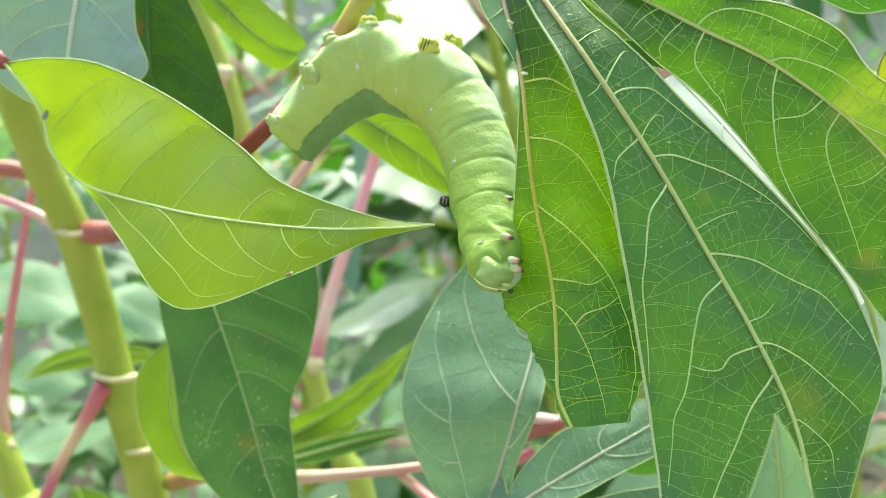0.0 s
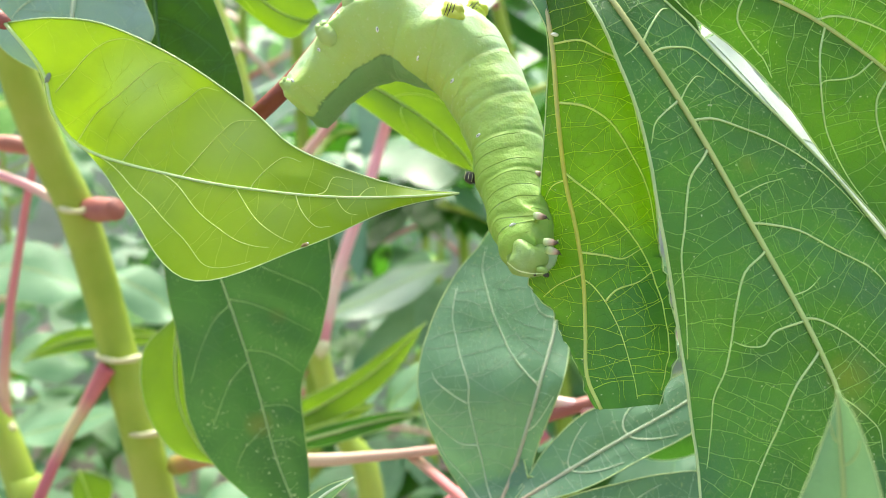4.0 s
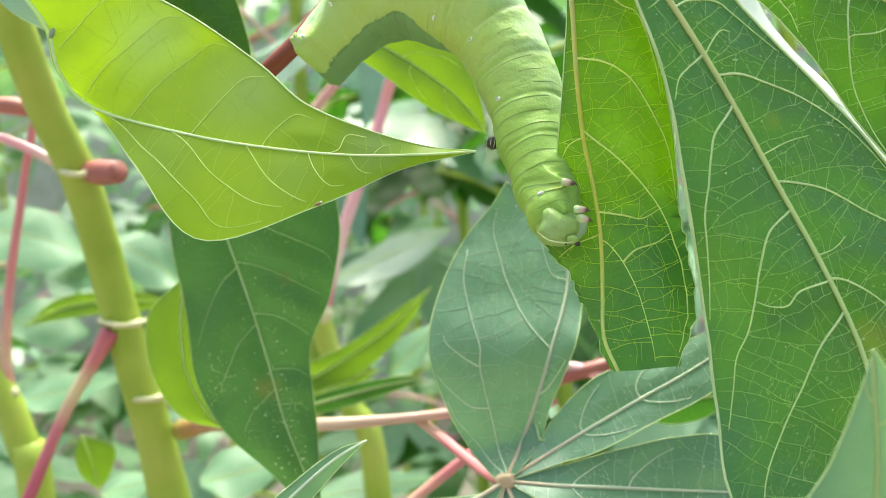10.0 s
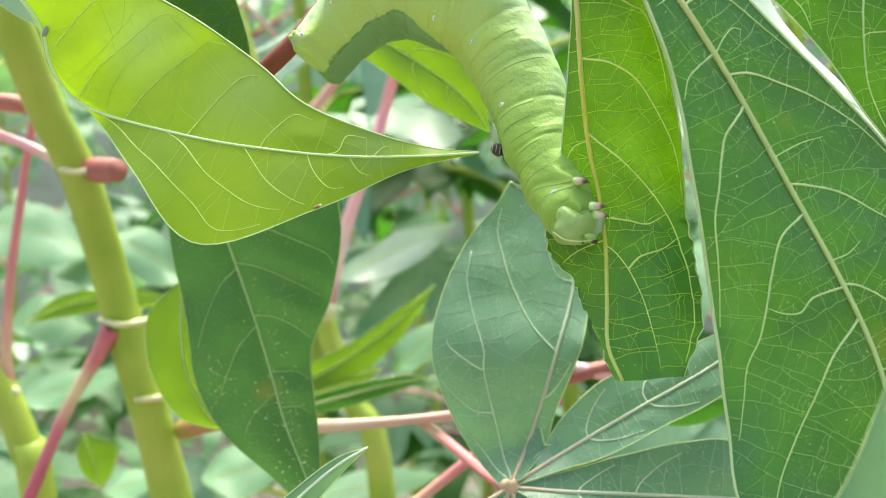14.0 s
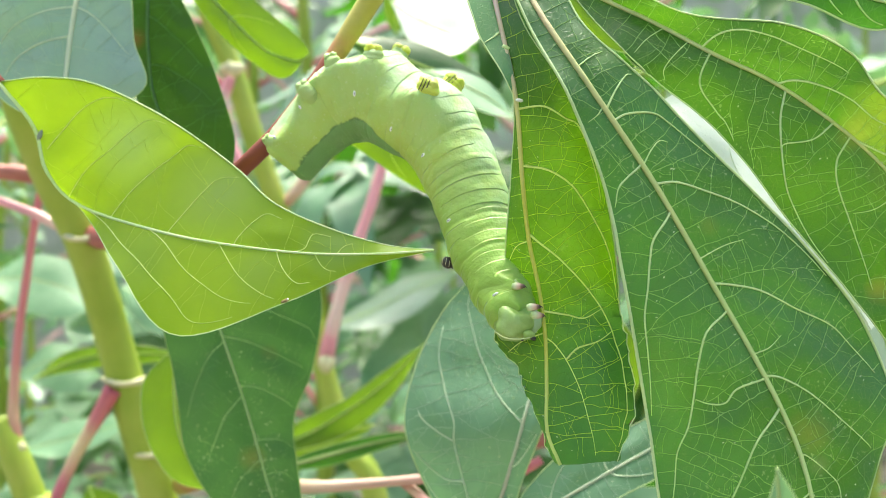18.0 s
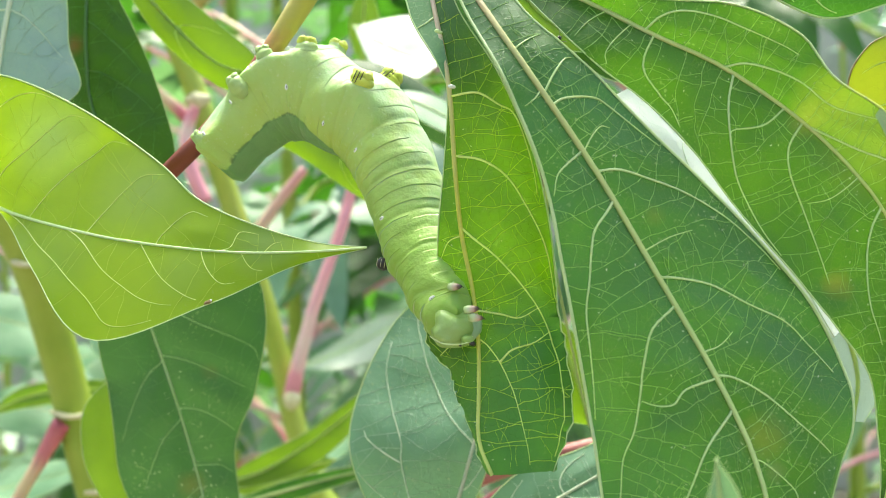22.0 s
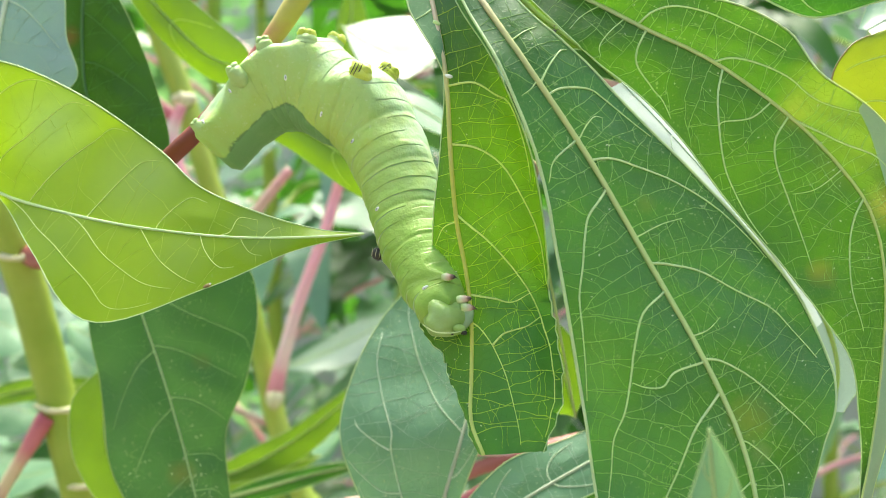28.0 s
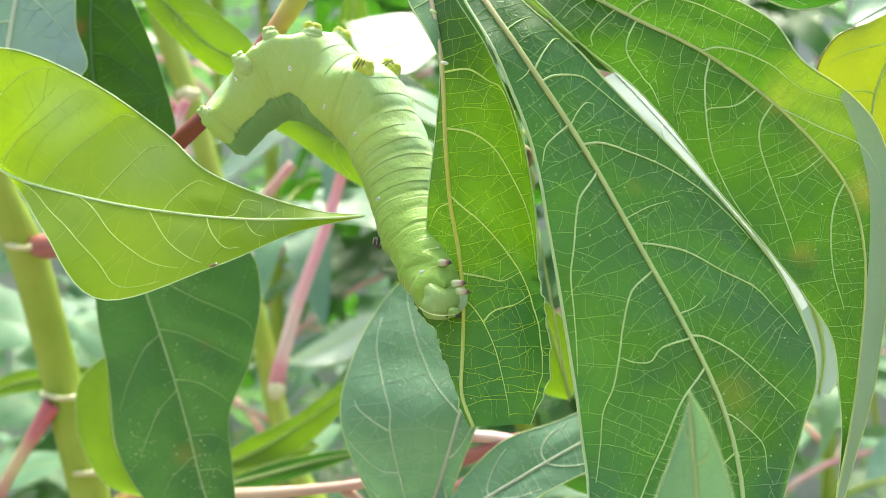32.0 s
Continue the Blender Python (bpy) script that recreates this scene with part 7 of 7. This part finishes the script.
def ant():
    """An ant that faces +x and stands on the plane behind it (its back towards -y)."""
    a = thing("ant", (0, 0, 0), "small black ant with a brownish rear, running over the leaf", "ant")
    k = 0.00085
    part("head", blob(bmesh.new(), (1.75 * k, -0.5 * k, 0), (0.48 * k, 0.36 * k, 0.42 * k), rough=0.1), ANT_BODY, a)
    part("thorax", tube(bmesh.new(), [(1.3 * k, -0.5 * k, 0), (0.8 * k, -0.65 * k, 0), (0.1 * k, -0.6 * k, 0), (-0.5 * k, -0.4 * k, 0)], [0.2 * k, 0.34 * k, 0.3 * k, 0.14 * k], 12, 10), ANT_BODY, a)
    part("rear", blob(bmesh.new(), (-1.35 * k, -0.5 * k, 0), (0.85 * k, 0.5 * k, 0.55 * k), rough=0.1), ANT_REAR, a, "brownish rounded rear")
    for side in (-1, 1):
        for x, reach, sweep in ((0.9, 1.5, 1.1), (0.5, 1.5, 0.1), (0.1, 1.7, -1.2)):
            part("leg", tube(bmesh.new(), [(x * k, -0.5 * k, 0.2 * k * side), ((x + sweep * 0.45) * k, -0.95 * k, 0.8 * k * side), ((x + sweep) * k, -0.05 * k, reach * k * side)], [0.09 * k, 0.08 * k, 0.05 * k], 8, 5), ANT_BODY, a)
        part("feeler", tube(bmesh.new(), [(2.1 * k, -0.6 * k, 0.15 * k * side), (2.6 * k, -0.8 * k, 0.5 * k * side), (3.0 * k, -0.5 * k, 0.35 * k * side)], [0.06 * k, 0.05 * k, 0.04 * k], 8, 5), ANT_BODY, a)
    return a


def fly():
    at = Vector((0.0003, 0.1725, 0.80833))
    f = thing("fly", at, "tiny dark speckled fly sitting on the caterpillar", "fly")
    part("body", blob(bmesh.new(), at, (0.0011, 0.0009, 0.0010), (0, 25, 0), 0.2), ANT_BODY, f)
    part("head", blob(bmesh.new(), at + Vector((0.0013, 0, -0.0006)), (0.0006, 0.0005, 0.0006), rough=0.1), ANT_REAR, f)
    for k in range(3):
        part("band", tube(bmesh.new(), [at + Vector((-0.0008 + 0.0006 * k, -0.00075, 0.0010 - 0.0002 * k)), at + Vector((-0.0009 + 0.0006 * k, -0.0009, 0.0003 - 0.0002 * k)), at + Vector((-0.0010 + 0.0006 * k, -0.0007, -0.0003 - 0.0002 * k))], [0.00004, 0.00006, 0.00004], 6, 5), SCAR, f, "pale band")
        part("leg", tube(bmesh.new(), [at + Vector((0.0004 * k, 0, -0.0004)), at + Vector((0.0009 + 0.0003 * k, -0.0004, -0.0010)), at + Vector((0.0014 + 0.0002 * k, 0.0002, -0.0014))], [0.0001, 0.00008, 0.00005], 6, 5), ANT_BODY, f)
    return f


def dropping():
    at = Vector((-0.02644, 0.187, 0.82175))
    d = thing("dropping", at, "dark ribbed caterpillar dropping that falls", "dropping")
    for k in range(3):
        part("lump", blob(bmesh.new(), at + Vector((0.0009 * (k - 1), 0, -0.0005 * (k - 1))), (0.0011, 0.0010, 0.0011), (0, 20 * k, 0), 0.3), ANT_BODY, d)
    return d


ANT, FLY, DROPPING = ant(), fly(), dropping()


# ---------------------------------------------------------------- what moves
TIMES = (0, 2, 3.5, 5.5, 8, 10, 12, 14.5, 16.5, 18, 20, 22, 24, 25.5, 27.5, 29, 30.5, 32)
# millimetres by which four places on the body have moved (across, up), time by time
SLIDE = {
    0.43: ((0, 0), (-0.3, -0.65), (0, -0.9), (0, -1.3), (0, -1.52), (0.25, -1.77), (0.1, -2.15), (0, -2.35), (0.1, -2.84), (-0.5, -3.6), (-1.1, -3.75), (-0.85, -3.55), (-0.95, -3.3), (-0.95, -3.6), (-0.8, -3.65), (-1.0, -4.25), (-1.05, -4.5), (-0.6, -4.8)),
    0.56: ((0, 0), (-0.5, -0.65), (-0.3, -1.1), (-0.3, -1.5), (-0.3, -1.5), (0.15, -1.7), (-0.2, -2.1), (-0.3, -2.48), (-0.4, -3.3), (-1.2, -4.35), (-2.0, -4.4), (-1.7, -4.3), (-1.8, -4.1), (-1.9, -4.5), (-1.75, -4.5), (-2.0, -5.2), (-2.1, -5.4), (-1.6, -5.9)),
    0.72: ((0, 0), (-0.3, -0.65), (-0.1, -1.07), (0, -1.65), (0.25, -1.75), (0.5, -2.2), (0.3, -2.75), (0.5, -3.12), (-0.1, -4.7), (-0.7, -5.75), (-1.4, -5.8), (-1.1, -5.8), (-1.6, -5.95), (-1.35, -6.3), (-1.25, -6.15), (-1.5, -7.0), (-1.6, -7.1), (-1.1, -7.5)),
    0.97: ((0, 0), (-0.17, -1.2), (0.63, -1.85), (1.12, -2.4), (1.58, -2.9), (2.53, -3.47), (3.3, -3.4), (4.1, -2.5), (4.01, -3), (3.35, -3.2), (3.4, -3.42), (3.7, -4.05), (3.12, -4.2), (3.3, -4.77), (3.25, -4.63), (2.95, -5.53), (2.8, -5.58), (2.95, -5.7)),
}
SWAY = ((0, 0), (-0.25, -0.45), (-0.25, -0.35), (-0.4, -0.3), (-0.2, -0.4), (-0.5, -0.35), (-0.95, -0.55), (-0.7, -0.55), (-1.0, -0.6), (-1.05, -0.45), (-1.3, -0.9), (-1.6, -0.4), (-1.75, -0.4), (-2.1, -0.3), (-1.65, -0.3), (-2.25, -0.3), (-2.4, -0.45), (-2.2, -0.1))


def slide(s, k):
    """How far the body has moved at s, at the k-th time, in metres."""
    marks = [(0.16, (0.0, 0.0))] + [(at, rows[k]) for at, rows in SLIDE.items()]
    if s <= marks[0][0]:
        return Vector((0, 0, 0))
    for (a, p), (b, q) in zip(marks, marks[1:]):
        if s <= b:
            f = (s - a) / (b - a)
            return Vector((p[0] + (q[0] - p[0]) * f, 0, p[1] + (q[1] - p[1]) * f)) * 0.001
    return Vector((q[0], 0, q[1])) * 0.001


def carried(s, k):
    """The pose of the body at s, at the k-th time: slid along, and turned as its line bends."""
    lo, hi = max(0.0, s - 0.06), min(1.0, s + 0.06)
    was = spline(BODY, hi) - spline(BODY, lo)
    now = was + slide(hi, k) - slide(lo, k)
    turn = math.atan2(was.x, was.z) - math.atan2(now.x, now.z)
    turn = -(turn + math.pi) % (2 * math.pi) - math.pi if abs(turn) > math.pi else -turn
    c = spline(BODY, s) - WORM.location
    return Matrix.Translation(slide(s, k) + c) @ Matrix.Rotation(turn * 0.8, 4, "Y") @ Matrix.Translation(-c)


def motions():
    for n, ob in enumerate(SEGS):
        s = (n + 0.5) / PIECES
        if s > 0.16:
            walk(ob, [(t, carried(s, k)) for k, t in enumerate(TIMES)])
    walk(HEAD, [(t, carried(1.0, k)) for k, t in enumerate(TIMES)])
    rest = GNAWED.location.copy()
    walk(GNAWED, [(t, Matrix.Translation(rest + Vector((SWAY[k][0] * 0.25, 0, SWAY[k][1])) * 0.001) @ Matrix.Rotation(-0.0185 * SWAY[k][0], 4, "Y")) for k, t in enumerate(TIMES)])
    at = FLY.location.copy()
    walk(FLY, [(t, Matrix.Translation(at + slide(0.72, k) + Vector((0.0016, 0, -0.0009)) * min(1.0, t / 22))) for k, t in enumerate(TIMES)])
    # the ant: over the stump, down the gnawed blade, about, and away behind the broad blade
    steps = ((0, (0.00493, 0.1565, 0.85035), -60), (17.9, (0.00493, 0.1565, 0.85035), -60), (18.2, (0.00629, 0.157, 0.83945), -65), (18.4, (0.00783, 0.158, 0.8337), -60), (18.8, (0.01036, 0.158, 0.83075), -50),
             (19.0, (0.01654, 0.1545, 0.82699), -40), (19.2, (0.01824, 0.1555, 0.82357), -95), (19.4, (0.01625, 0.1575, 0.81821), -118), (19.6, (0.01509, 0.158, 0.81352), -115), (19.8, (0.01594, 0.158, 0.811), -95),
             (19.9, (0.01756, 0.158, 0.81262), -140), (20.0, (0.01886, 0.158, 0.8146), -185), (20.1, (0.01907, 0.158, 0.81636), -215), (20.2, (0.01908, 0.158, 0.8179), -245), (20.4, (0.01951, 0.157, 0.82288), -285),
             (20.6, (0.02144, 0.1535, 0.82719), -300), (20.75, (0.02429, 0.16, 0.83121), -300), (21.2, (0.0278, 0.164, 0.83481), -300), (32, (0.0278, 0.164, 0.83481), -300))
    walk(ANT, [(t, pose(*p, 0, -heading, 0)) for t, p, heading in steps])
    falls = ((0, (-0.02644, 0.187, 0.82175)), (24.0, (-0.02644, 0.187, 0.82175)), (24.3, (-0.02897, 0.187, 0.81959)), (24.6, (-0.03027, 0.187, 0.81807)), (24.95, (-0.03046, 0.187, 0.81748)), (25.05, (-0.0475, 0.187, 0.795)), (25.15, (-0.0475, 0.187, 0.66)), (25.25, (-0.0475, 0.187, 0.40)), (25.35, (-0.0475, 0.187, 0.04)), (25.45, (-0.0475, 0.187, 0.012)), (32, (-0.0475, 0.187, 0.012)))
    walk(DROPPING, [(t, Matrix.Translation(p)) for t, p in falls])


motions()
